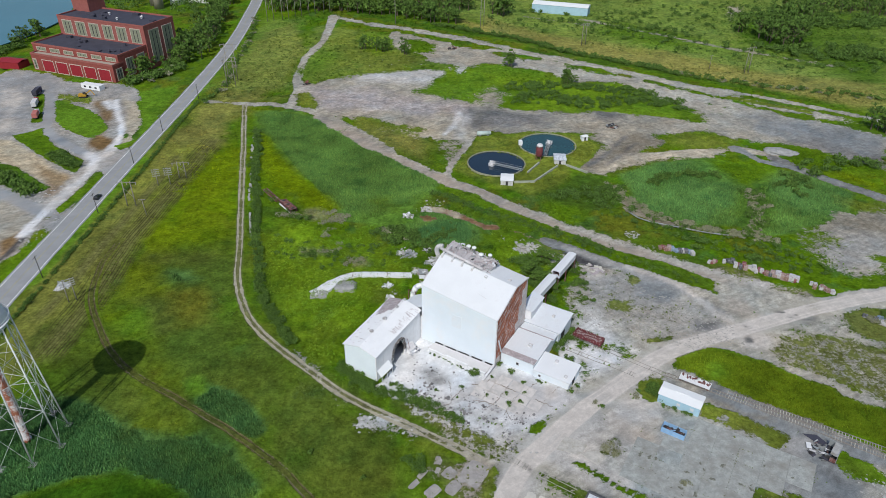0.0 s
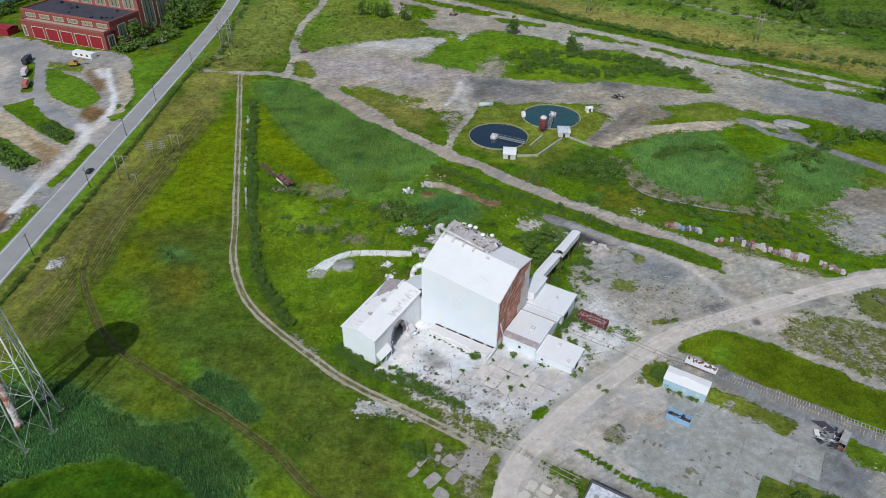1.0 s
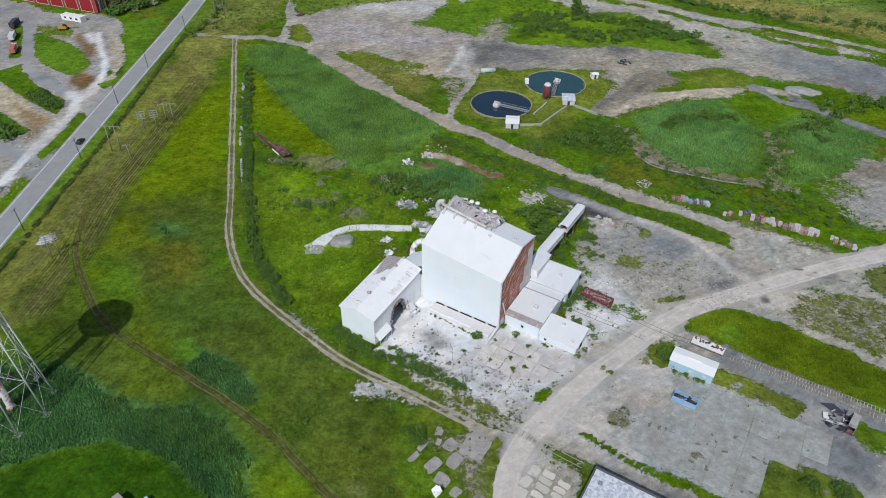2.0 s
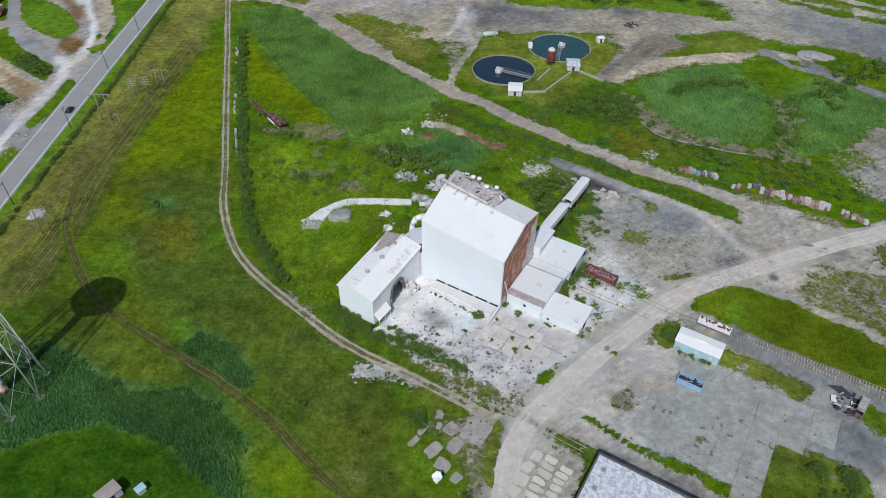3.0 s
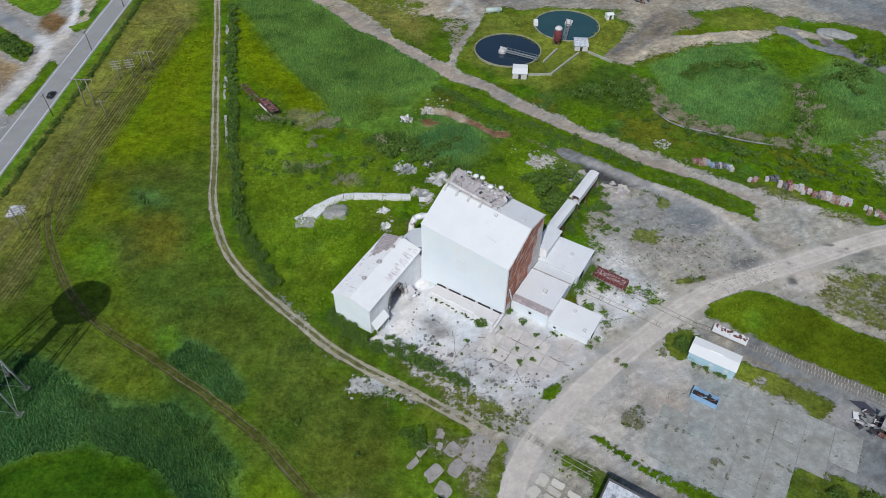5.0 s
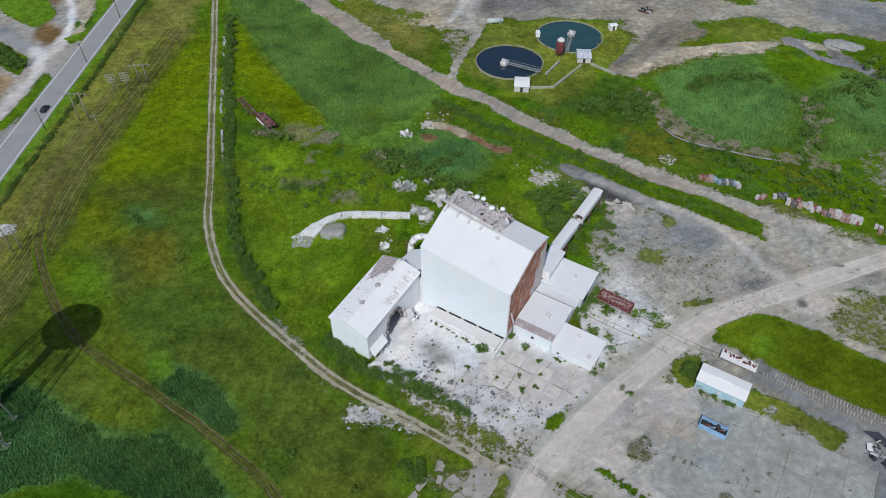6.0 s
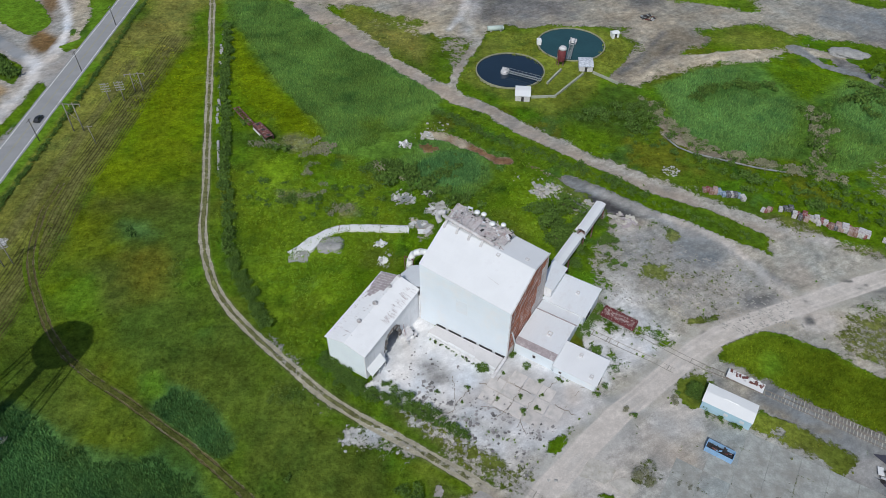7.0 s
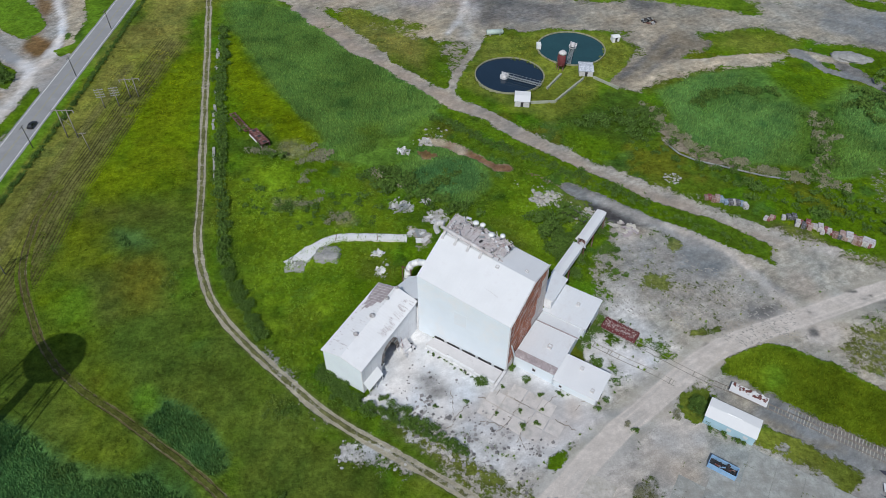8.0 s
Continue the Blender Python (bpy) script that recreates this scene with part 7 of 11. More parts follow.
for k in range(70):                               # caked lumps and dark scraps along the dock's edge
    u = rng.uniform(-21, -0.8)
    v = -3.7 - 1.15 * (u + 21) / 20 + rng.uniform(-1.3, 0.7)
    s = rng.uniform(0.12, 0.42)
    bm = B()
    rock(bm, (u, v, rng.uniform(0.2, 0.9) if v > -4 - 1.15 * (u + 21) / 20 else 0.05), s, rng, 0.6, 1)
    part("lump", bm, DARK if k % 4 == 0 else LIME, dock)
bm = B()
beam(bm, (-0.2, -6.8, 0.3), (0.1, -0.6, 1.6), 0.7, 0.25)
part("ramp_rail", bm, PALE_METAL, dock)

# ---------------------------------------------------------------- settling tanks and their huts
def z_at(x, y):
    return float(ground_height(x, y))


def settling_tank(x, y, r, water_m, label, b0, b1):
    ob = thing("settling_tank", label, "tank", (x, y, 0), 0, "round settling tanks")
    bm = B()
    n = 64
    rings = []
    for rr, zz in ((r - 0.1, -2.2), (r - 0.1, 0.5), (r + 0.35, 0.5), (r + 0.35, -2.2)):
        rings.append([bm.verts.new((rr * math.cos(2 * math.pi * k / n), rr * math.sin(2 * math.pi * k / n), zz)) for k in range(n)])
    for a, b in zip(rings, rings[1:]):
        for k in range(n):
            bm.faces.new((a[k], a[(k + 1) % n], b[(k + 1) % n], b[k]))
    part("rim_wall", bm, mat("mossy_tank_rim", (0.30, 0.30, 0.20), 0.9, vary=0.25), ob, "mossy concrete rim")
    bm = B()
    lathe(bm, [(r - 0.1, -1.2), (r - 0.1, 0.1)], n)
    part("water_surface", bm, water_m, ob)
    bm = B()
    a, b = Vector((b0[0] - x, b0[1] - y, 1.1)), Vector((b1[0] - x, b1[1] - y, 1.1))
    d = (b - a).normalized()
    s = Vector((-d.y, d.x, 0))
    for sg in (-0.8, 0.8):
        beam(bm, a + s * sg, b + s * sg, 0.35, 0.2)
    m = int((b - a).length / 0.9)
    for k in range(m + 1):
        p = a.lerp(b, k / m)
        beam(bm, p - s * 0.8, p + s * 0.8, 0.28, 0.1)
    part("bridge_deck", bm, STEEL_GREY, ob, "grey steel footbridge")
    bm = B()
    for sg in (-0.8, 0.8):
        for k in range(0, m + 1, 2):
            p = a.lerp(b, k / m) + s * sg
            rod(bm, p, p + Vector((0, 0, 1.1)), 0.06, n=5)
        beam(bm, a + s * sg + Vector((0, 0, 1.1)), b + s * sg + Vector((0, 0, 1.1)), 0.08, 0.08)
    part("handrail", bm, STEEL_GREY, ob)
    bm = B()
    lathe(bm, [(1.6, -1.0), (1.6, 1.0), (1.2, 1.3), (1.0, 2.0), (0.4, 2.2)], 14, (a.x, a.y, 0))
    for k in range(3):
        c = a + Vector((1.4 * math.cos(2 * k), 1.4 * math.sin(2 * k), -0.2))
        box(bm, c.x - 0.3, c.x + 0.3, c.y - 0.3, c.y + 0.3, 0.8, 1.9)
    part("rake_drive", bm, PALE_METAL, ob, "grey rake drive in mid-tank")
    return ob


settling_tank(24.8, 295.6, 13.4, POND_BLUE, "round settling tank of dark blue water with a footbridge", (22.5, 293.7), (36.2, 286.8))
tank_b = settling_tank(51.6, 317.4, 13.9, POND_GREEN, "round settling tank of teal water with a footbridge", (52.4, 318.4), (48.7, 303.4))
bm = B()
box(bm, -14.4, -12.6, -1.2, 1.4, 0.2, 2.2)
part("float_hut", bm, SHED_ROOF, tank_b, "small white hut on the rim")


def hut(name, label, x, y, w, d, h, turn, wall, roof, rise=0.4, z=0.0, category="hut", door=True):
    ob = thing(name, label, category, (x, y, z), turn)
    for nm, a in (("wall", (-w / 2, w / 2, -d / 2, -d / 2 + 0.15)), ("wall", (-w / 2, w / 2, d / 2 - 0.15, d / 2)), ("wall", (-w / 2, -w / 2 + 0.15, -d / 2 + 0.15, d / 2 - 0.15)), ("wall", (w / 2 - 0.15, w / 2, -d / 2 + 0.15, d / 2 - 0.15))):
        bm = B()
        box(bm, *a, -0.5, h)
        part(nm, bm, wall, ob)
    for s in (-1, 1):
        bm = B()
        pts = [(-w / 2 - 0.25, s * (d / 2 + 0.25), h), (w / 2 + 0.25, s * (d / 2 + 0.25), h), (w / 2 + 0.25, 0, h + rise), (-w / 2 - 0.25, 0, h + rise)]
        if s > 0:
            pts = pts[::-1]
        sheet(bm, [(px_, py_, pz_ + 0.14) for px_, py_, pz_ in pts], 0.12)
        part("roof_slope", bm, roof, ob)
    if door:
        bm = B()
        box(bm, -0.5, 0.5, -d / 2 - 0.04, -d / 2 + 0.05, -0.1, 2.0)
        part("door", bm, DARK, ob, "dark plank door")
    return ob


hut("pump_hut", "white-roofed pump hut beside the settling tank", 28.4, 276.6, 5.4, 6.8, 2.3, -6, PALE_METAL, SHED_ROOF)
hut("pump_hut", "grey-roofed pump hut between the tanks", 55.0, 298.6, 5.3, 7.0, 2.3, -4, PALE_METAL, LIGHT_ROOF)
hut("valve_hut", "tiny white valve hut in the grass", 71.0, 324.5, 3.0, 2.6, 2.0, 15, SHED_ROOF, SHED_ROOF)
silo = thing("silo", "rusty red silo with a pale domed cap", "silo", (45.4, 300.4, 0))
bm = B()
lathe(bm, [(1.4, 2.0), (1.55, 2.4), (1.55, 7.0)], 20)
part("barrel", bm, RED_STEEL, silo, "", True)
bm = B()
lathe(bm, [(1.65, 7.0), (1.5, 7.6), (1.0, 8.1), (0.1, 8.3)], 20)
part("cap", bm, PALE_METAL, silo, "pale domed cap", True)
for k in range(4):
    bm = B()
    a = k * math.pi / 2 + 0.6
    rod(bm, (1.25 * math.cos(a), 1.25 * math.sin(a), -0.4), (1.25 * math.cos(a), 1.25 * math.sin(a), 2.4), 0.2)
    part("leg", bm, RUST_DARK, silo)
bm = B()
for k in range(16):
    beam(bm, (-1.75, -0.3, 0.4 * k), (-1.75, 0.3, 0.4 * k), 0.08, 0.08)
beam(bm, (-1.75, -0.3, 0), (-1.75, -0.3, 7), 0.1, 0.1)
beam(bm, (-1.75, 0.3, 0), (-1.75, 0.3, 7), 0.1, 0.1)
part("ladder", bm, RUST_DARK, silo)
vessel = thing("horizontal_vessel", "pale horizontal steel vessel lying in the grass", "tank", (20.5, 329.1, 0), 8)
bm = B()
rod(bm, (-3.6, 0, 1.2), (3.0, 0, 1.2), 1.1, n=16)
rod(bm, (3.0, 0, 1.2), (3.6, 0, 1.2), 1.1, 0.6, n=16)
part("barrel", bm, mat("pale_green_vessel", (0.45, 0.54, 0.50), 0.6, vary=0.1), vessel, "", True)
for u in (-2.2, 2.0):
    bm = B()
    box(bm, u - 0.3, u + 0.3, -1, 1, -0.4, 0.6)
    part("saddle", bm, CONCRETE, vessel)
channel = thing("pipe_channel", "raised concrete pipe channel round the tanks", "pipeline")
for a, b in (((31.5, 275.6), (40.5, 276.2)), ((40.5, 276.2), (53.5, 293.0)), ((38.5, 285.5), (45, 296)), ((57.5, 294), (66, 286))):
    bm = B()
    beam(bm, (*a, 0.5), (*b, 0.5), 0.7, 0.9)
    part("channel_run", bm, mat("mossy_channel", (0.36, 0.38, 0.30), 0.9, vary=0.2), channel)

# ---------------------------------------------------------------- water tower
tower = thing("water_tower", "tall silver-painted water tower on eight latticed legs", "water tower", (-108.4, 124.7, 0), 0)
HT, R0, R1 = 39.0, 9.8, 6.9


def leg_at(k, z):
    a = radians(-11 + 45 * k)
    r = R0 + (R1 - R0) * z / HT
    return Vector((r * math.cos(a), r * math.sin(a), z))


for k in range(8):
    bm = B()
    rod(bm, leg_at(k, -0.6), leg_at(k, HT), 0.19, n=10)
    lg = part("leg", bm, TOWER_WHITE, tower, "", True)
    bm = B()
    p = leg_at(k, 0)
    box(bm, p.x - 0.9, p.x + 0.9, p.y - 0.9, p.y + 0.9, -0.6, 0.35)
    part("footing", bm, CONCRETE, lg)
for z0, z1 in ((0.8, 12.5), (12.5, 24), (24, 35)):
    for k in range(8):
        bm = B()
        beam(bm, leg_at(k, z1), leg_at(k + 1, z1), 0.1, 0.1)
        part("strut", bm, TOWER_WHITE, tower)
        bm = B()
        rod(bm, leg_at(k, z0), leg_at(k + 1, z1), 0.035, n=5)
        part("tie_rod", bm, TOWER_WHITE, tower)
        bm = B()
        rod(bm, leg_at(k + 1, z0), leg_at(k, z1), 0.035, n=5)
        part("tie_rod", bm, TOWER_WHITE, tower)
for z1 in (12.5, 24):
    for k in range(0, 8, 2):
        bm = B()
        rod(bm, (0, 0, z1), leg_at(k, z1), 0.07, n=5)
        part("riser_stay", bm, TOWER_WHITE, tower)
bm = B()
lathe(bm, [(1.1, -0.5), (1.1, 1.0), (0.85, 1.2), (0.85, 36)], 18)
part("riser_pipe", bm, TOWER_RISER, tower, "riser pipe with flaking white paint over rust", True)
bm = B()
lathe(bm, [(0.9, 34.6), (3.0, 35.0), (4.9, 36.0), (6.2, 37.4), (6.7, 39.2), (6.4, 41.0), (5.0, 42.6), (2.8, 43.7), (0.3, 44.2)], 40)
part("tank", bm, TOWER_WHITE, tower, "silver riveted tank with a rounded bottom", True)
bm = B()
for k in range(48):
    a0, a1 = 2 * math.pi * k / 48, 2 * math.pi * (k + 1) / 48
    for rr, zz, t in ((6.9, 39.0, 0.16), (7.2, 40.0, 0.07)):
        beam(bm, (rr * math.cos(a0), rr * math.sin(a0), zz), (rr * math.cos(a1), rr * math.sin(a1), zz), 0.7 if zz < 39.5 else 0.08, t)
    rod(bm, (7.2 * math.cos(a0), 7.2 * math.sin(a0), 39.0), (7.2 * math.cos(a0), 7.2 * math.sin(a0), 40.0), 0.04, n=4)
part("balcony", bm, TOWER_WHITE, tower)
bm = B()
for k in range(40):
    z = 0.5 + k * 0.8
    p, q = leg_at(2, z), leg_at(2, z + 0.8)
    o = Vector((0.5, 0.2, 0))
    beam(bm, p + o, q + o, 0.06, 0.06)
    beam(bm, p + o, p + o + Vector((0.4, -0.3, 0)), 0.05, 0.05)
part("ladder", bm, TOWER_WHITE, tower)

# ---------------------------------------------------------------- power lines
def wood_pole(x, y, h, arms=1, turn=0.0, r=0.17, material=WOOD_POLE, label="weathered wooden utility pole with a crossarm", lean=0.0):
    ob = thing("utility_pole", label, "utility pole", (x, y, 0), turn, "utility poles")
    bm = B()
    rod(bm, (0, 0, -0.6), (lean, 0, h), r, r * 0.7, n=8)
    part("post", bm, material, ob, "", True)
    for k in range(arms):
        z = h - 0.6 - 1.2 * k
        bm = B()
        beam(bm, (lean - 1.4, 0.16, z), (lean + 1.4, 0.16, z), 0.14, 0.12)
        arm = part("crossarm", bm, material, ob)
        for u in (-1.2, -0.5, 0.5, 1.2):
            bm = B()
            lathe(bm, [(0.07, 0), (0.1, 0.08), (0.06, 0.22)], 8, (lean + u, 0.16, z + 0.06))
            part("insulator", bm, INSULATOR, arm)
    return ob


def h_frame(x, y, h, turn, arms=1, gap=4.0, poles=2, label="wooden H-frame power pylon with a crossarm"):
    ob = thing("h_frame_pylon", label, "pylon", (x, y, 0), turn, "power line pylons")
    us = [gap * (k - (poles - 1) / 2) for k in range(poles)]
    for u in us:
        bm = B()
        rod(bm, (u, 0, -0.6), (u * 0.92, 0, h), 0.24, 0.17, n=8)
        part("post", bm, WOOD_POLE, ob, "", True)
    for k in range(arms):
        z = h - 0.7 - 2.2 * k
        bm = B()
        beam(bm, (us[0] - 2.2, 0.22, z), (us[-1] + 2.2, 0.22, z), 0.25, 0.18)
        arm = part("crossarm", bm, WOOD_POLE, ob)
        for u in (us[0] - 2.0, 0, us[-1] + 2.0):
            bm = B()
            for q in range(6):
                lathe(bm, [(0.05, 0), (0.16, 0.02), (0.16, 0.08), (0.05, 0.12)], 8, (u, 0.22, z - 0.25 - 0.16 * q))
            part("insulator", bm, INSULATOR, arm)
    if poles > 1:
        bm = B()
        beam(bm, (us[0], 0.1, h * 0.35), (us[1], 0.1, h * 0.75), 0.12, 0.08)
        beam(bm, (us[1], -0.1, h * 0.35), (us[0], -0.1, h * 0.75), 0.12, 0.08)
        part("cross_brace", bm, WOOD_POLE, ob)
    return ob


for x, y, h in ((-141.4, 199.0, 9.2), (-141.6, 245.4, 9.2), (-144.9, 292.1, 8.8), (-145.1, 331.2, 8.8), (-140.5, 377.5, 9.0), (-138.5, 424, 9.0)):
    wood_pole(x, y, h, 1, 88, material=WOOD_DARK, label="dark tarred roadside utility pole", lean=-0.25)
h_frame(-130.2, 251.6, 11.6, 0, 1, 3.6)
wood_pole(-121.2, 244.0, 7.6, 1, 10, label="leaning grey service pole in the mown strip", lean=-0.5)
h_frame(-117.2, 277.6, 8.2, 10, 1, 3.0)
st = thing("switch_rack", "pole-mounted switching rack with stacked pale insulator arms", "switchgear", (-123.0, 270.5, 0), 15)
for u in (-2.6, 2.4):
    bm = B()
    rod(bm, (u, 0, -0.5), (u, 0, 8.3), 0.2, 0.15)
    part("post", bm, WOOD_POLE, st, "", True)
for u in (-2.6, 2.4):
    for k in range(4):
        bm = B()
        beam(bm, (u - 1.6, 0, 4.8 + 1.0 * k), (u + 1.6, 0, 4.8 + 1.0 * k), 0.16, 0.16)
        arm = part("insulator_arm", bm, INSULATOR, st, "pale insulator arm")
        for q in (-1.4, -0.5, 0.5, 1.4):
            bm = B()
            lathe(bm, [(0.06, 0), (0.14, 0.05), (0.14, 0.25), (0.05, 0.35)], 8, (u + q, 0, 4.88 + 1.0 * k))
            part("insulator", bm, INSULATOR, arm)
stub = thing("switch_rack", "low pale switch rack in the mown strip", "switchgear", (-124.5, 185.4, 0), 30)
for u in (-1.2, 1.2):
    bm = B()
    rod(bm, (u, 0, -0.5), (u, 0, 9.0), 0.18, 0.12)
    part("post", bm, WOOD_POLE, stub, "", True)
for k in range(4):
    bm = B()
    beam(bm, (-2.4, 0.1, 6.2 + 0.8 * k), (2.4, 0.1, 6.2 + 0.8 * k), 0.14, 0.14)
    arm = part("insulator_arm", bm, INSULATOR, stub, "pale insulator arm")
    for q in (-2.2, -1, 1, 2.2):
        bm = B()
        lathe(bm, [(0.06, 0), (0.16, 0.05), (0.16, 0.3), (0.05, 0.4)], 8, (q, 0.1, 6.25 + 0.8 * k))
        part("insulator", bm, INSULATOR, arm)
h_frame(-129.5, 411, 22.5, 5, 2, 5.5, label="tall wooden H-frame power pylon")
h_frame(-127.0, 398, 18.5, 5, 2, 5.0, label="tall wooden H-frame power pylon")
for x, y, h in ((-126, 556, 22), (-118, 568, 24), (-108, 574, 24), (-97, 580, 24), (-84, 590, 26), (-137, 552, 20)):
    h_frame(x, y, h, 12, 2, 5.0, label="tall wooden H-frame power pylon")
wood_pole(-38.6, 547.8, 20.5, 1, 20, 0.28, label="tall grey transmission pole")
h_frame(28.6, 540, 21.5, 25, 1, 3.0, label="tall wooden H-frame power pylon")
h_frame(98.9, 493.4, 15.5, 25, 1, 3.2)
h_frame(193.1, 433.0, 17.0, 25, 1, 3.6)
wood_pole(172.3, 441.6, 9, 1, 25)
wood_pole(280, 420, 9, 1, 25)


# ---------------------------------------------------------------- yard: sheds, wagons, boxes
store = thing("store_shed", "long portable shed with a white roof and pale blue walls", "shed", (67.1, 140.4, 0), -31.6)
w, d, h = 11.4, 5.6, 2.9
for nm, a, m in (("wall", (-w / 2, w / 2, -d / 2, -d / 2 + 0.12), SHED_BLUE), ("wall", (-w / 2, w / 2, d / 2 - 0.12, d / 2), SHED_BLUE), ("end_wall", (-w / 2, -w / 2 + 0.12, -d / 2 + 0.12, d / 2 - 0.12), SHED_BLUE), ("end_wall", (w / 2 - 0.12, w / 2, -d / 2 + 0.12, d / 2 - 0.12), SHED_BLUE)):
    bm = B()
    box(bm, *a, -0.4, h)
    part(nm, bm, m, store)
for s in (-1, 1):
    bm = B()
    pts = [(-w / 2 - 0.2, s * (d / 2 + 0.15), h), (w / 2 + 0.2, s * (d / 2 + 0.15), h), (w / 2 + 0.2, 0, h + 0.45), (-w / 2 - 0.2, 0, h + 0.45)]
    sheet(bm, [(x, y, z + 0.12) for x, y, z in (pts if s < 0 else pts[::-1])], 0.1)
    part("roof_slope", bm, SHED_ROOF, store)
bm = B()
box(bm, -1.6, 1.8, 0.05, 0.25, h + 0.5, h + 0.72)
part("ridge_vent", bm, SHED_ROOF, store)
for u in (-0.5, 3.2):
    bm = B()
    box(bm, u, u + 1.0, -d / 2 - 0.05, -d / 2 + 0.05, 1.2, 2.1)
    part("window", bm, mat("pale_window", (0.6, 0.62, 0.64), 0.3, vary=0.1), store, "pale covered window")

skip = thing("open_container", "open-topped faded blue steel container full of dark scrap", "container", (62.1, 129.2, 0), -33)
for nm, a in (("side_panel", (-3.1, 3.1, -1.25, -1.13)), ("side_panel", (-3.1, 3.1, 1.13, 1.25)), ("end_panel", (-3.1, -2.98, -1.13, 1.13)), ("end_panel", (2.98, 3.1, -1.13, 1.13))):
    bm = B()
    box(bm, *a, 0, 1.7)
    panel = part(nm, bm, BOX_BLUE, skip)
    for k in range(9 if nm == "side_panel" else 0):
        u = -2.9 + 0.72 * k
        y = a[2] - 0.06 if a[2] < 0 else a[3]
        bm = B()
        box(bm, u, u + 0.14, y, y + 0.06, 0.1, 1.6)
        part("rib", bm, BOX_BLUE, panel)
bm = B()
box(bm, -2.98, 2.98, -1.13, 1.13, 0, 0.5)
part("floor_load", bm, DARK, skip)
for k in range(22):
    bm = B()
    box(bm, -rng.uniform(0.1, 0.7), rng.uniform(0.1, 0.7), -0.12, 0.12, 0, rng.uniform(0.05, 0.4), pose(rng.uniform(-2.5, 2.5), rng.uniform(-0.8, 0.8), rng.uniform(0.5, 1.3), rng.uniform(-30, 30), rng.uniform(-30, 30), rng.uniform(0, 180)))
    part("scrap_piece", bm, rng.choice((DARK, DARK, DARK, RUST_DARK, BOX_BLUE)), skip)


def wagon(label, x, y, turn, length, width, body_m, style):
    ob = thing("rail_wagon", label, "rail wagon", (x, y, 0.25), turn, "derelict rail wagons")
    bm = B()
    box(bm, -length / 2, length / 2, -width / 2 + 0.3, width / 2 - 0.3, 0.7, 0.95)
    part("underframe", bm, RUST_DARK, ob)
    for u in (-length / 2 + 1.4, length / 2 - 1.4):
        bm = B()
        box(bm, u - 1.1, u + 1.1, -0.75, 0.75, 0.45, 0.7)
        bogie = part("bogie", bm, RUST_DARK, ob)
        for du in (-0.8, 0.8):
            for s in (-0.72, 0.72):
                bm = B()
                rod(bm, (u + du, s - 0.06, 0.42), (u + du, s + 0.06, 0.42), 0.42, n=14)
                part("wheel", bm, RUST_DARK, bogie)
    if style == "ribbed":
        for s in (-1, 1):
            bm = B()
            y0 = s * (width / 2 - 0.08)
            box(bm, -length / 2, length / 2, y0 - 0.06, y0 + 0.06, 0.95, 2.3)
            part("side_panel", bm, body_m, ob)
            for k in range(10):
                bm = B()
                u = -length / 2 + 0.4 + (length - 0.8) * k / 9
                box(bm, u - 0.09, u + 0.09, y0 - 0.16, y0 + 0.16, 0.9, 2.5)
                part("rib", bm, WAGON_RED, ob)
        for s in (-1, 1):
            bm = B()
            box(bm, s * length / 2 - 0.06, s * length / 2 + 0.06, -width / 2, width / 2, 0.95, 2.2)
            part("end_panel", bm, body_m, ob)
        bm = B()
        box(bm, -length / 2 + 0.1, length / 2 - 0.1, -width / 2 + 0.15, width / 2 - 0.15, 0.95, 1.5)
        part("floor", bm, WAGON_RED, ob)
        for k in range(9):
            bm = B()
            u = -length / 2 + 0.8 + (length - 1.6) * k / 8
            beam(bm, (u, -width / 2, 2.3), (u, width / 2, 2.3), 0.14, 0.14)
            part("cross_bar", bm, WAGON_RED, ob)
    else:
        bm = B()
        box(bm, -length / 2, length / 2, -width / 2, width / 2, 0.95, 1.2)
        part("deck", bm, body_m, ob)
        for k in range(60):
            bm = B()
            s = rng.uniform(0.15, 0.45)
            box(bm, -s, s, -s * 0.6, s * 0.6, 0, rng.uniform(0.1, 0.5), pose(rng.uniform(-length / 2 + 0.5, length / 2 - 0.5), rng.uniform(-0.1, width / 2 - 0.3), 1.2, 0, 0, rng.uniform(0, 180)))
            part("load_piece", bm, rng.choice((LIME, RUST_DARK, RUST_DARK, PALE_METAL)), ob)
    return ob


wagon("rust-red ribbed open wagon dusted white, beside the sheds", 45.8, 166.8, -35, 9.2, 3.0, RED_STEEL, "ribbed")
wagon("white-dusted flat wagon with scrap on its deck", 73.4, 147.9, -32.5, 8.8, 2.8, LIME, "flat")
HOPPER_RED = mat("dull_maroon_steel", (0.115, 0.045, 0.05), 0.85, vary=0.3, scale=1.0, second=(0.27, 0.2, 0.2), amount=0.36, patch=0.8)
old_w = thing("derelict_hopper", "overgrown dark red hopper wagon rusting in the field", "rail wagon", (-64.5, 250.5, 0), -52, "derelict rail wagons")
for nm, a, m in (("side_panel", (-5, 5, -1.5, -1.35, 0.2, 2.2), HOPPER_RED), ("side_panel", (-5, 5, 1.35, 1.5, 0.2, 2.2), HOPPER_RED), ("top", (-5, 5, -1.35, 1.35, 1.9, 2.1), RUST_DARK), ("sill", (-4.6, 4.4, -1.75, -1.5, 0.4, 1.0), LIME)):
    bm = B()
    box(bm, *a)
    part(nm, bm, m, old_w)
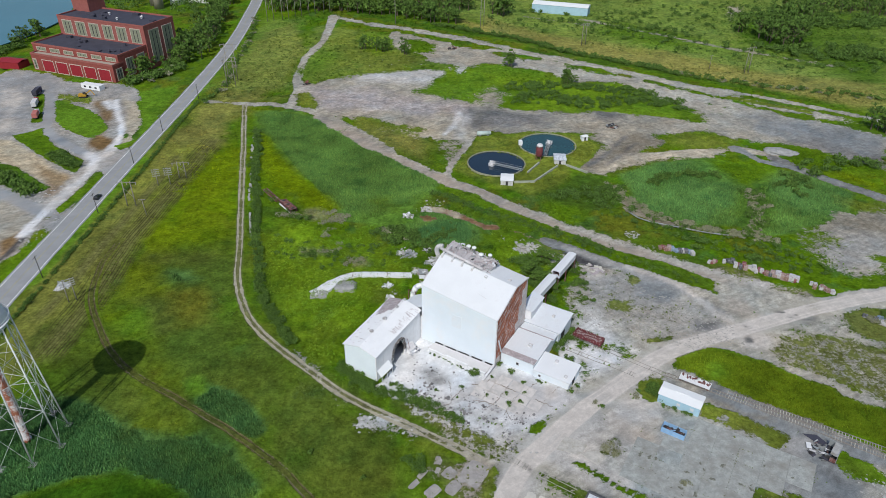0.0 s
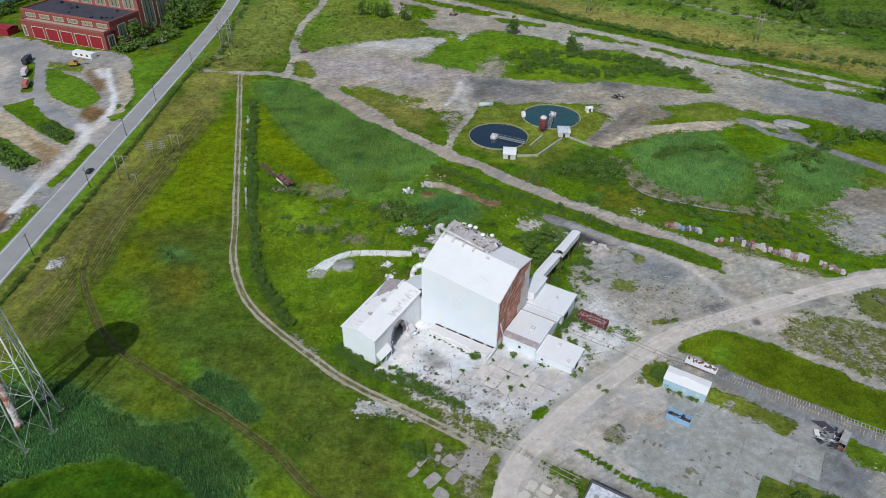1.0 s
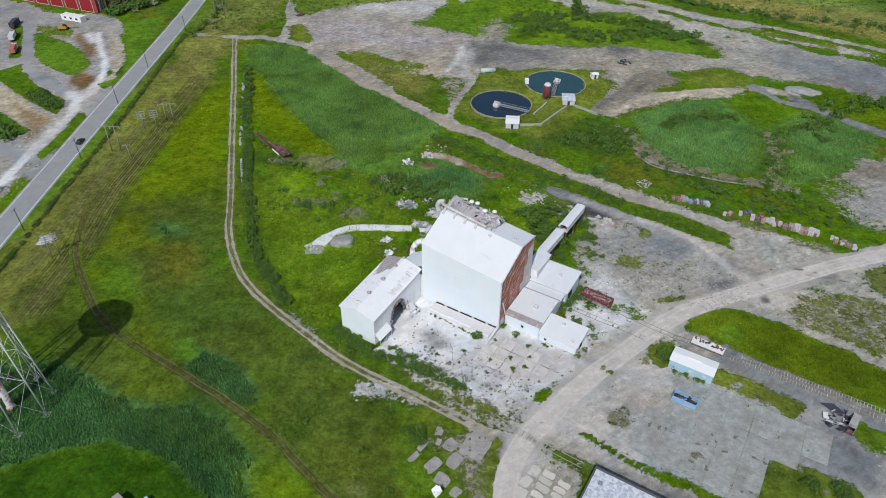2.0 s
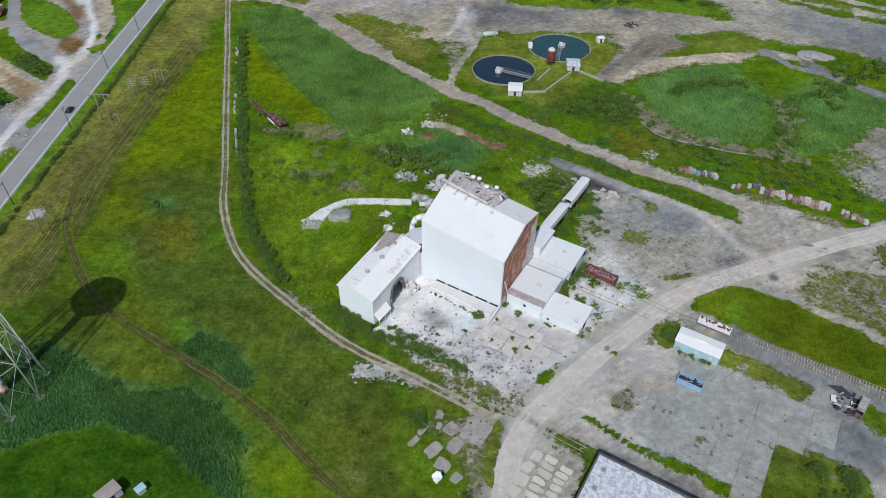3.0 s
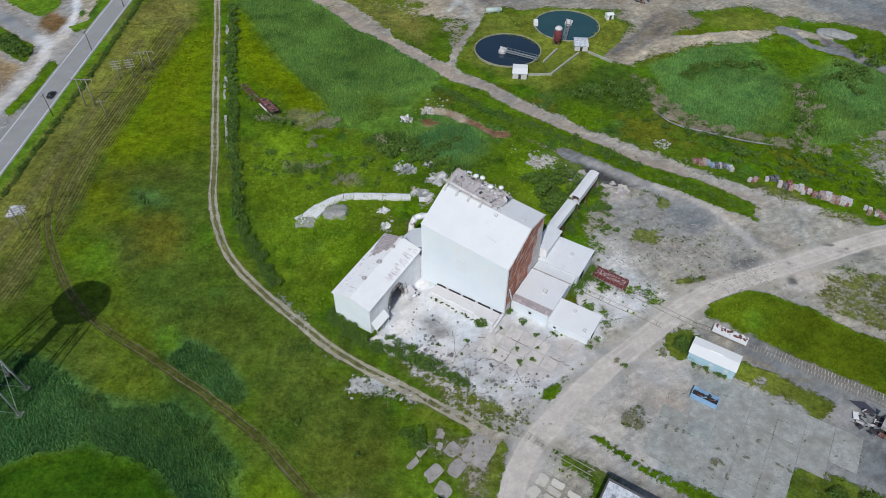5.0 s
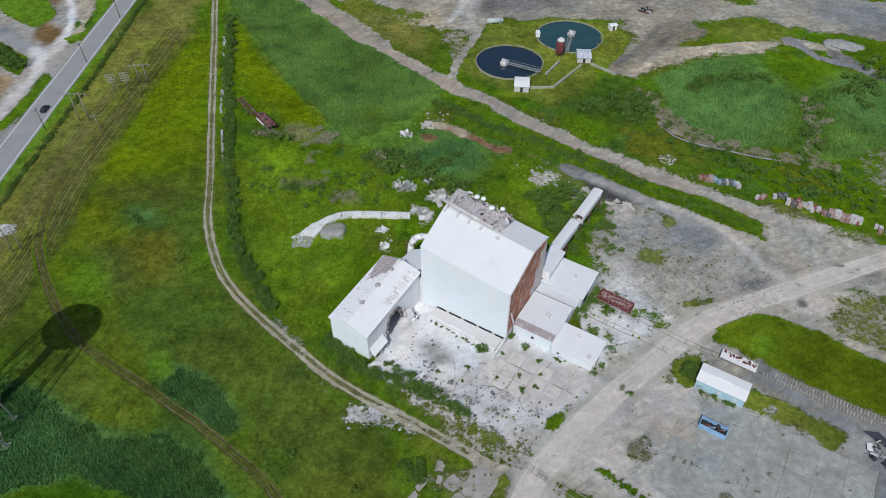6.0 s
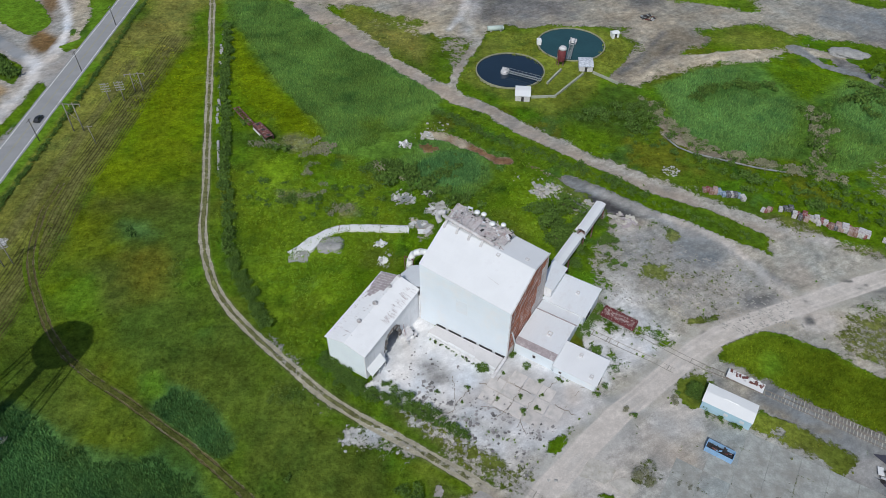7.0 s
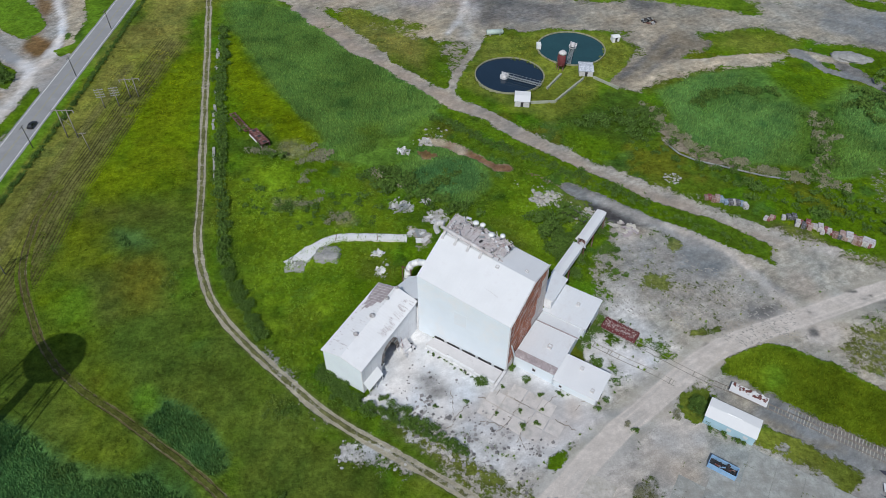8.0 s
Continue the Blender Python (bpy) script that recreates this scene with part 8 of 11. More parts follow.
for k in range(5):
    bm = B()
    box(bm, -4.3 + 2 * k, -3.3 + 2 * k, -0.6, 0.6, 2.1, 2.25)
    part("hatch", bm, RUST_DARK if k % 2 else DARK, old_w)
chassis = thing("derelict_chassis", "stripped rusty wagon frame sunk in the weeds", "rail wagon", (-73.5, 260.5, 0), -53, "derelict rail wagons")
bm = B()
for s in (-0.9, 0.9):
    beam(bm, (-7, s, 0.9), (6.5, s, 0.9), 0.3, 0.4)
part("frame_rail", bm, RUST_DARK, chassis)
for k in range(11):
    bm = B()
    beam(bm, (-6.6 + 1.3 * k, -1.2, 1.0), (-6.6 + 1.3 * k, 1.2, 1.0), 0.25, 0.25)
    part("cross_member", bm, RUST_DARK, chassis)

# the big flat-roofed store at the edge of the yard
big_store = thing("flat_roofed_store", "large low building with a mottled pale membrane roof", "warehouse", (34.9, 106.4, 0), -31.2)
for nm, a in (("wall", (0, 60, -0.3, 0)), ("wall", (0, 60, -45, -44.7)), ("wall", (0, 0.3, -44.7, -0.3)), ("wall", (59.7, 60, -44.7, -0.3))):
    bm = B()
    box(bm, *a, -0.4, 5.0)
    part(nm, bm, mat("dark_store_wall", (0.13, 0.13, 0.14), 0.85, vary=0.2), big_store)
bm = B()
box(bm, 0.3, 59.7, -44.7, -0.3, 4.5, 4.75)
part("roof", bm, LIGHT_ROOF, big_store)
for a in ((0, 60, -0.32, 0.05), (-0.05, 0.32, -45, -0.32)):
    bm = B()
    box(bm, *a, 4.7, 5.15)
    part("parapet", bm, mat("dark_parapet", (0.10, 0.10, 0.105), 0.8, vary=0.2), big_store)
for k in range(6):
    bm = B()
    box(bm, 2, 2.9, -4 - 5 * k, -3.1 - 5 * k, 4.75, 5.15)
    part("roof_curb", bm, STEEL_GREY, big_store)

OLD_PANEL = mat("stained_grey_panel", (0.36, 0.36, 0.35), 0.8, vary=0.3, scale=0.8, second=(0.22, 0.20, 0.17), amount=0.45, patch=0.5)
wreck = thing("wrecked_trailer", "wrecked grey box trailer split open with a dark mouth", "trailer", (100.6, 122.2, 0), 50)
# the near-black slab over the floor paints the trailer's unlit inside
for nm, a, m in (("floor", (-2.6, 3.0, -1.9, 1.3, 0.2, 0.4), TAR), ("side_panel", (-2.4, 3.0, -1.95, -1.83, 0.4, 2.5), STEEL_GREY), ("end_panel", (2.9, 3.02, -1.83, 1.2, 0.4, 2.5), STEEL_GREY), ("end_panel", (-2.6, -2.5, -1.8, -0.4, 0.4, 1.7), RUST_DARK), ("roof", (-2.2, 3.0, -1.8, -0.1, 2.4, 2.52), OLD_PANEL), ("dark_mouth", (-2.0, 2.7, -1.6, 1.0, 0.4, 0.7), DARK)):
    bm = B()
    box(bm, *a)
    part(nm, bm, m, wreck)
rw = random.Random(77)
for k in range(26):                               # torn sheets and bars spilling out of the open side
    bm = B()
    w, d = rw.uniform(0.25, 0.85), rw.uniform(0.06, 0.45)
    box(bm, -w, w, -d, d, -0.03, 0.04, pose(rw.uniform(-3.4, 2.6), rw.uniform(-0.2, 4.6), rw.uniform(0.25, 1.1), rw.uniform(-40, 40), rw.uniform(-40, 40), rw.uniform(0, 180)))
    part("torn_panel", bm, rw.choice((TAR, DARK, STEEL_GREY, DARK, RUST_DARK, PALE_METAL)), wreck)
bm = B()
slab(bm, [(3.1, 7.5), (5.0, 4.6), (3.7, 1.2), (2.1, 3.4)], 0.0, 0.12)
part("fallen_panel", bm, TAR, wreck, "dark torn panel lying flat")
for u, v, w, d, t in ((-0.6, 5.0, 1.1, 0.6, 20), (0.9, 0.9, 0.6, 0.4, 10)):
    bm = B()
    box(bm, -w, w, -d, d, 0.0, 0.12, pose(u, v, 0.5, rw.uniform(-15, 15), rw.uniform(-15, 15), t))
    part("white_panel", bm, LIME, wreck)

# rails with their sleepers
RAIL = mat("dull_dusty_rail", (0.23, 0.205, 0.185), 0.8, vary=0.25, scale=0.6)
def track(label, pts, buried, tie_m):
    ob = thing("railway_track", label, "railway track", kind="structure")
    line = smooth_line(pts, 0.75)
    for s in (-0.72, 0.72):
        bm = B()
        prev = None
        for k, p in enumerate(line):
            dv = (line[min(k + 1, len(line) - 1)] - line[max(k - 1, 0)]).normalized()
            r = Vector((dv.y, -dv.x, 0))
            now = [bm.verts.new(p + r * (s + o) + Vector((0, 0, zz))) for o, zz in ((-0.05, 0.02), (-0.05, 0.14 if buried else 0.26), (0.05, 0.14 if buried else 0.26), (0.05, 0.02))]
            if prev:
                for i in range(3):
                    bm.faces.new((prev[i], now[i], now[i + 1], prev[i + 1]))
            prev = now
        part("rail", bm, tie_m if buried else RAIL, ob)
    bm = B()
    box(bm, -0.95, 0.95, -0.1, 0.1, -0.06, 0.1)
    me = bpy.data.meshes.new("sleeper")
    bm.to_mesh(me)
    bm.free()
    me.materials.append(tie_m)
    for k, p in enumerate(line):
        if rng.random() < (0.78 if buried else 0.06):
            continue
        dv = (line[min(k + 1, len(line) - 1)] - line[max(k - 1, 0)]).normalized()
        o = new("sleeper", me)
        o.parent = ob
        o.matrix_basis = pose(p.x, p.y, 0.0 if buried else 0.03, 0, 0, math.degrees(math.atan2(dv.y, dv.x)) - 90 + rng.uniform(-4, 4))
    return ob


TIE = mat("grey_sleeper", (0.40, 0.39, 0.345), 0.95, vary=0.25, obrand=0.3)
DUST_TIE = mat("dust_buried_sleeper", (0.31, 0.295, 0.265), 0.95, vary=0.2, obrand=0.25)
track("rusty track with bleached sleepers past the wagons", [(66.4, 151.9), (73.4, 147.9), (84, 141.6), (98, 132.8), (112, 123.5), (135, 109)], False, TIE)
track("dust-buried track beside the annex sheds", [(38, 172.5), (50.4, 163.3), (60, 156.1), (66.4, 151.9)], True, DUST_TIE)
track("second rusty track half buried in dust", [(34, 166.5), (45, 159.2), (52, 155.0), (57, 151.5)], True, DUST_TIE)
track("buried track crossing the dirt road", [(13.5, 123.4), (18, 120), (23.4, 116.2), (33.1, 109.9)], True, DUST_TIE)
track("rusty siding on pale ballast", [(82, 144.5), (98, 135.0), (112, 126.6), (135, 113)], False, TIE)

# ---------------------------------------------------------------- car, roadside and far buildings
def car(x, y, turn, paint, label):
    ob = thing("car", label, "car", (x, y, 0.06), turn)
    bm = B()
    prof = [(-2.25, 0.35), (-2.25, 0.85), (-2.1, 0.98), (-1.2, 1.02), (1.1, 0.95), (2.0, 0.85), (2.25, 0.65), (2.25, 0.35)]
    a = [bm.verts.new((u, -0.9, z)) for u, z in prof]
    b = [bm.verts.new((u, 0.9, z)) for u, z in prof]
    bm.faces.new(a)
    bm.faces.new(b[::-1])
    for k in range(len(prof)):
        j = (k + 1) % len(prof)
        bm.faces.new((a[k], b[k], b[j], a[j]))
    bmesh.ops.bevel(bm, geom=bm.edges[:], offset=0.06, segments=1, affect="EDGES")
    part("body", bm, paint, ob)
    bm = B()
    v = box(bm, -1.75, 0.75, -0.8, 0.8, 0.98, 1.48)
    for q in v:
        if q.co.z > 1.2:
            q.co.x = q.co.x * 0.62 - 0.2
            q.co.y *= 0.82
    part("cabin", bm, mat("dark_car_glass", (0.03, 0.035, 0.04), 0.1, vary=0.05, spec=0.6), ob, "dark window glass")
    bm = B()
    box(bm, -1.2, 0.2, -0.62, 0.62, 1.48, 1.53)
    part("roof", bm, paint, ob)
    for u in (-1.4, 1.4):
        for s in (-0.86, 0.86):
            bm = B()
            rod(bm, (u, s - 0.1, 0.32), (u, s + 0.1, 0.32), 0.33, n=14)
            wh = part("wheel", bm, RUBBER, ob)
            bm = B()
            rod(bm, (u, s - 0.11, 0.32), (u, s + 0.11, 0.32), 0.18, n=10)
            part("rim", bm, STEEL_GREY, wh)
    return ob


car(-147.2, 258.0, 90, CAR_BLACK, "small black saloon car on the highway")

works = thing("power_station", "red brick power station with stepped blocks and tall windows", "power station", (-198.5, 404.0, 0), -21.5)


def block(name, u0, u1, v0, v1, z0, z1, wall, roof):
    bm = B()
    box(bm, u0, u1, v0, v1, z0, z1)
    ob = part(name, bm, wall, works)
    bm = B()
    box(bm, u0 + 0.6, u1 - 0.6, v0 + 0.6, v1 - 0.6, z1, z1 + 0.12)
    part("roof", bm, roof, works)
    for a in ((u0 - 0.12, u1 + 0.12, v0 - 0.12, v0 + 0.5), (u0 - 0.12, u1 + 0.12, v1 - 0.5, v1 + 0.12), (u0 - 0.12, u0 + 0.5, v0 + 0.5, v1 - 0.5), (u1 - 0.5, u1 + 0.12, v0 + 0.5, v1 - 0.5)):
        bm = B()
        box(bm, *a, z1 - 0.1, z1 + 0.9)
        part("parapet", bm, BRICK_PALE, works)
    return ob


def opening(wall_ob, name, u, w, v, z0, z1, fill, side=0, frame_w=0.4, mull=0):
    """A framed opening on a wall: side 0 faces -v, side 1 faces +u."""
    bm = B()
    if side == 0:
        for a in ((u, u + frame_w, z0, z1), (u + w - frame_w, u + w, z0, z1), (u, u + w, z1, z1 + frame_w), (u, u + w, z0 - frame_w, z0)):
            box(bm, a[0], a[1], v - 0.18, v + 0.1, a[2], a[3])
    else:
        for a in ((v, v + frame_w, z0, z1), (v + w - frame_w, v + w, z0, z1), (v, v + w, z1, z1 + frame_w), (v, v + w, z0 - frame_w, z0)):
            box(bm, u - 0.1, u + 0.18, a[0], a[1], a[2], a[3])
    fr = part(name, bm, STONE_TRIM, wall_ob, "pale stone surround")
    bm = B()
    if side == 0:
        box(bm, u + frame_w, u + w - frame_w, v - 0.08, v + 0.1, z0, z1)
    else:
        box(bm, u - 0.1, u + 0.08, v + frame_w, v + w - frame_w, z0, z1)
    part("panel", bm, fill, fr)
    for k in range(mull):
        bm = B()
        t = (k + 1) / (mull + 1)
        if side == 0:
            box(bm, u + w * t - 0.28, u + w * t + 0.28, v - 0.12, v - 0.05, z0 + 0.6, z1 - 0.8)
        else:
            box(bm, u + 0.05, u + 0.12, v + w * t - 0.28, v + w * t + 0.28, z0 + 0.6, z1 - 0.8)
        part("pane", bm, DARK, fr)


low = block("low_block", -66, 0, 0, 9, -0.5, 10.0, BRICK, SAND_ROOF)
midb = block("middle_block", -69, 0, 5.5, 30, -0.5, 14.5, BRICK, TAR)
high = block("tall_block", -70, 0.6, 30, 57, -0.5, 26.0, BRICK_PALE, TAR)
stack = block("stack_block", -72, -58, 46, 60, -0.5, 34.0, BRICK_PALE, TAR)
for k in range(5):
    opening(low, "door", -12.3 - 11.3 * k, 9.6, 0, 0.4, 7.2, RED_DOOR)
opening(low, "window", -65.2, 3.2, 0, 1.0, 7.0, OLIVE_GLASS, mull=1)
for k in range(6):
    opening(midb, "window", -9.8 - 11.2 * k, 8.0, 5.5, 11.2, 13.2, OLIVE_GLASS, mull=2, frame_w=0.3)
    opening(high, "window", -10.6 - 11.2 * k, 8.2, 30, 15.6, 24.0, OLIVE_GLASS, mull=2)
opening(low, "window", 0, 5, 2.0, 1.0, 7.5, OLIVE_GLASS, 1, mull=2)
for v in (11.0, 20.5):
    opening(midb, "window", 0, 6.5, v, 1.5, 11.5, OLIVE_GLASS, 1, mull=2)
for v in (33.5, 45.5):
    opening(high, "window", 0.6, 9, v, 3.5, 23.0, OLIVE_GLASS, 1, mull=2)
for k in range(22):
    on_mid = k % 2
    bm = B()
    u = rng.uniform(-64, -4)
    v = rng.uniform(9, 26) if on_mid else rng.uniform(33, 54)
    z = 14.6 if on_mid else 26.1
    s = rng.uniform(0.5, 1.6)
    if k % 3:
        box(bm, u - s * 1.6, u + s * 1.6, v - s, v + s, z, z + rng.uniform(0.5, 1.6))
    else:
        lathe(bm, [(0.5, 0), (0.5, 1.0), (0.9, 1.2), (0.2, 1.9)], 10, (u, v, z))
    part("roof_unit", bm, TAR if k % 3 or on_mid else PALE_METAL, works)
site = thing("site_hut", "white flat site hut in the construction ground", "hut", (-208, 394, 0), -21)
bm = B()
box(bm, -7, 7, -2, 2, -0.3, 2.8)
part("cabin", bm, SHED_ROOF, site)
for u in (-4, 0, 4):
    bm = B()
    box(bm, u - 0.8, u + 0.8, -2.06, -1.95, 1, 2)
    part("window", bm, DARK, site)
digger = thing("excavator", "yellow tracked excavator on the construction ground", "excavator", (-207, 379, 0), 10)
for nm, a, m in (("track", (-2.2, 2.2, -1.5, -0.8, 0, 0.9), RUBBER), ("track", (-2.2, 2.2, 0.8, 1.5, 0, 0.9), RUBBER), ("house", (-2.4, 1.6, -1.4, 1.4, 1.0, 2.3), YELLOW), ("cab", (0.2, 1.6, -1.3, -0.1, 2.3, 3.2), DARK)):
    bm = B()
    box(bm, *a)
    part(nm, bm, m, digger)
bm = B()
beam(bm, (1.4, 0.3, 1.8), (4.4, 0.3, 4.0), 0.5, 0.6)
beam(bm, (4.4, 0.3, 4.0), (6.0, 0.3, 1.2), 0.35, 0.45)
part("boom", bm, YELLOW, digger)


def lorry(x, y, turn, cab_m, body_m, label, length=9):
    ob = thing("lorry", label, "lorry", (x, y, 0), turn, "parked lorries")
    for nm, a, m in (("cab", (length / 2 - 2.2, length / 2, -1.2, 1.2, 0.7, 2.9), cab_m), ("cargo_body", (-length / 2, length / 2 - 2.4, -1.25, 1.25, 0.9, 3.3), body_m), ("chassis", (-length / 2, length / 2, -0.7, 0.7, 0.5, 0.9), RUBBER)):
        bm = B()
        box(bm, *a)
        bmesh.ops.bevel(bm, geom=bm.edges[:], offset=0.08, segments=1, affect="EDGES")
        part(nm, bm, m, ob)
    for u in (-length / 2 + 1.2, -length / 2 + 2.6, length / 2 - 1.2):
        for s in (-1.05, 1.05):
            bm = B()
            rod(bm, (u, s - 0.15, 0.5), (u, s + 0.15, 0.5), 0.5, n=12)
            part("wheel", bm, RUBBER, ob)
    return ob


lorry(-236, 384, 100, mat("navy_paint", (0.04, 0.05, 0.1), 0.5, vary=0.1), TAR, "dark blue lorry parked by the works", 10)
lorry(-228, 366, 108, RED_DOOR, PALE_METAL, "red and grey lorry parked by the works", 10)
lorry(-219, 349, 108, PALE_METAL, mat("faded_red_box", (0.45, 0.15, 0.13), 0.6, vary=0.15), "lorry with a faded red box", 9)
long_shed = hut("long_shed", "long pale blue and white shed far across the fields", 96, 588, 46, 14, 6.5, -19, SHED_BLUE, SHED_ROOF, 1.2, category="shed", door=False)
for k, (x, y, h, r) in enumerate(((-238, 590, 24, 4.0), (-228, 606, 14, 6.0), (-246, 600, 26, 3.0))):
    ob = thing("storage_tank", "tall pale storage tank near the lake", "tank", (x, y, 0), 0, "storage tanks near the lake")
    bm = B()
    lathe(bm, [(r, -0.4), (r, h)], 24)
    part("shell", bm, SAND_ROOF if k != 1 else SHED_ROOF, ob, "", True)
    bm = B()
    lathe(bm, [(r + 0.1, h), (r * 0.5, h + 0.8), (0.1, h + 1.0)], 24)
    part("lid", bm, PALE_METAL, ob)
hut("red_shed", "low red-roofed shed beyond the trees", -213, 616, 34, 12, 5, -10, PALE_METAL, RED_DOOR, 2, category="shed", door=False)
hut("red_shed", "low red shed beside the power station", -276, 434, 16, 9, 4, -15, RED_DOOR, RED_DOOR, 1.0, category="shed", door=False)

# foreground huts in the lawn
hut("garden_shed", "weathered grey plank shed on the lawn", -72.0, 97.2, 4.4, 3.0, 2.2, 52, PALE_METAL, mat("grey_plank_roof", (0.36, 0.32, 0.29), 0.9, vary=0.15, stripes=(1, 0.3)), 0.3, category="shed")
hut("locker", "small pale metal locker on the lawn", -65.7, 98.6, 1.7, 1.4, 1.3, 50, PALE_METAL, SHED_BLUE, 0.15, category="locker", door=False)

# ---------------------------------------------------------------- rubble, slabs, junk
def stones(name, label, spots, material, seed, sub=1, kind_flat=0.36, group="", category="rubble"):
    """A heap of separate stones as one thing with each stone a part; spots: x, y, spread, count, size."""
    rg = random.Random(seed)
    x0, y0 = spots[0][0], spots[0][1]
    ob = thing(name, label, category, (x0, y0, 0), 0, group)
    for x, y, spread, count, size in spots:
        for _ in range(count):
            a, r = rg.uniform(0, 6.3), spread * math.sqrt(rg.random())
            px_, py_ = x + r * math.cos(a), y + r * math.sin(a)
            s = size * rg.choice((0.12, 0.16, 0.22, 0.3, 0.48))
            bm = B()
            rock(bm, (px_ - x0, py_ - y0, z_at(px_, py_) + s * 0.25), s, rg, kind_flat, sub)
            part("stone", bm, material, ob)
    return ob


stones("rubble_heap", "heap of broken pale concrete behind the works", [(-13.5, 216.5, 4.0, 26, 1.5), (-15, 219, 2.5, 10, 1.2)], PALE_STONE, 1)
stones("rubble_heap", "two pale boulders with rubbish beside them", [(-6.5, 218.5, 1.8, 9, 1.0)], PALE_STONE, 2)
stones("rubble_heap", "broken concrete trail in the weeds", [(-16.8, 192, 1.6, 9, 1.1), (-17.4, 187.5, 2.2, 12, 1.0)], PALE_STONE, 3)
stones("rubble_heap", "pale stones by the muddy ditch", [(-14.8, 245.4, 2.4, 14, 1.5), (-3.5, 256.5, 4.0, 22, 1.3), (-8, 252, 5, 8, 0.8)], PALE_STONE, 4)
stones("rubble_heap", "scattered broken stone and scrap near the gallery", [(32, 226, 4.5, 26, 1.0), (35, 220, 5, 34, 1.2), (29, 216, 4, 12, 0.9), (42, 213, 5, 30, 1.0), (22, 228, 3, 6, 0.9)], PALE_STONE, 5)
stones("rubble_heap", "white rubble by the access road", [(74.5, 232, 2.8, 70, 1.0)], PALE_STONE, 6)
stones("rubble_heap", "grey stones among the weeds by the track", [(-20.6, 132, 4.0, 26, 0.9), (-13, 131.5, 3.0, 16, 0.9), (-8.4, 128.3, 1.8, 5, 1.2)], PALE_STONE, 7, kind_flat=0.35)
stones("rubble_heap", "white blocks on the muddy lot", [(106.5, 112, 4, 22, 1.2), (112, 116, 4, 10, 1.0)], PALE_STONE, 8)
stones("rubble_heap", "bleached stone in the grey dirt", [(0, 436, 5, 12, 1.6), (-30, 438, 20, 30, 1.2), (10, 430, 4, 10, 1.5)], PALE_STONE, 9)
stones("rubble_heap", "pale roadside spoil stones", [(-157, 226, 6, 34, 1.0), (-160, 240, 7, 34, 1.0), (-170, 262, 8, 30, 1.2), (-178, 300, 9, 30, 1.2)], PALE_STONE, 10)
stones("rubble_heap", "white rock pile at the yard edge", [(19, 140, 1.2, 4, 1.4), (24.5, 121, 2.0, 8, 1.0)], PALE_STONE, 11)


def flat_slab(parent, x, y, w, d, h, turn, material, rg, name="slab"):
    """A cracked slab with an irregular outline."""
    n = rg.choice((13, 16, 19))
    ring, bite = [], rg.uniform(0, 6.3)
    for k in range(n):
        a = 2 * math.pi * (k + rg.uniform(-0.3, 0.3)) / n
        c, s = math.cos(a), math.sin(a)
        q = rg.uniform(0.9, 1.02) / max(abs(c), abs(s)) ** 0.75
        if math.cos(a - bite) > 0.88:
            q *= rg.uniform(0.72, 0.92)
        ring.append((w / 2 * c * q, d / 2 * s * q))
    bm = B()
    slab(bm, ring, -0.3, h)
    ob = part(name, bm, material, parent)
    ob.matrix_basis = pose(x, y, 0, rg.uniform(-1, 1), rg.uniform(-1, 1), turn)
    return ob


rg = random.Random(12)
OLD_FLOOR = mat("worn_dusty_concrete", (0.50, 0.475, 0.435), 0.93, vary=0.22, scale=0.7, second=(0.30, 0.28, 0.23), amount=0.42, patch=0.4, edge=0.2, grain=2.5, placed=True)
pad = thing("broken_slabs", "broken grey foundation slabs in the meadow", "concrete slabs")
MOSSY = mat("mossy_old_concrete", (0.335, 0.315, 0.300), 0.95, vary=0.26, scale=0.5, second=(0.25, 0.225, 0.18), amount=0.4, patch=0.35, edge=0.12, grain=3.0, obrand=0.1, placed=True)
for x, y, w, d, t in ((8.1, 115.1, 8.6, 6.4, 59), (3.1, 111.0, 5.0, 3.4, 56), (-2.2, 109.6, 4.8, 3.0, 46), (0.2, 105.9, 3.8, 3.4, 149), (3.2, 102.6, 2.8, 2.5, 53), (-4.6, 115.2, 3.9, 1.6, 56), (-6.6, 111.9, 3.6, 1.5, 50), (-0.7, 119.2, 3.0, 2.0, 79), (-0.9, 116.0, 2.4, 1.3, 70), (2.2, 115.4, 3.9, 3.3, 46)):
    flat_slab(pad, x, y, w, d, rg.uniform(0.04, 0.09), t, MOSSY, rg)
base_ = thing("foundation_slab", "broken pale foundation slabs beside the dirt road", "concrete slabs")
for ring_ in ([(33.1, 127.7), (35.9, 126.5), (38.3, 124.7), (36.9, 122.6), (35.2, 121.4), (32.4, 122.6), (30.0, 123.1), (31.4, 125.6)], [(36.3, 121.7), (38.6, 122.8), (40.7, 122.9), (42.6, 120.6), (39.9, 118.4), (37.7, 120.2)]):
    bm = B()
    slab(bm, ring_, -0.3, 0.12)
    part("slab", bm, OLD_FLOOR, base_)
stack_ = thing("slab_stack", "rows of buff concrete slabs laid out on the ground", "concrete slabs")
c31, s31 = math.cos(radians(57.5)), math.sin(radians(57.5))
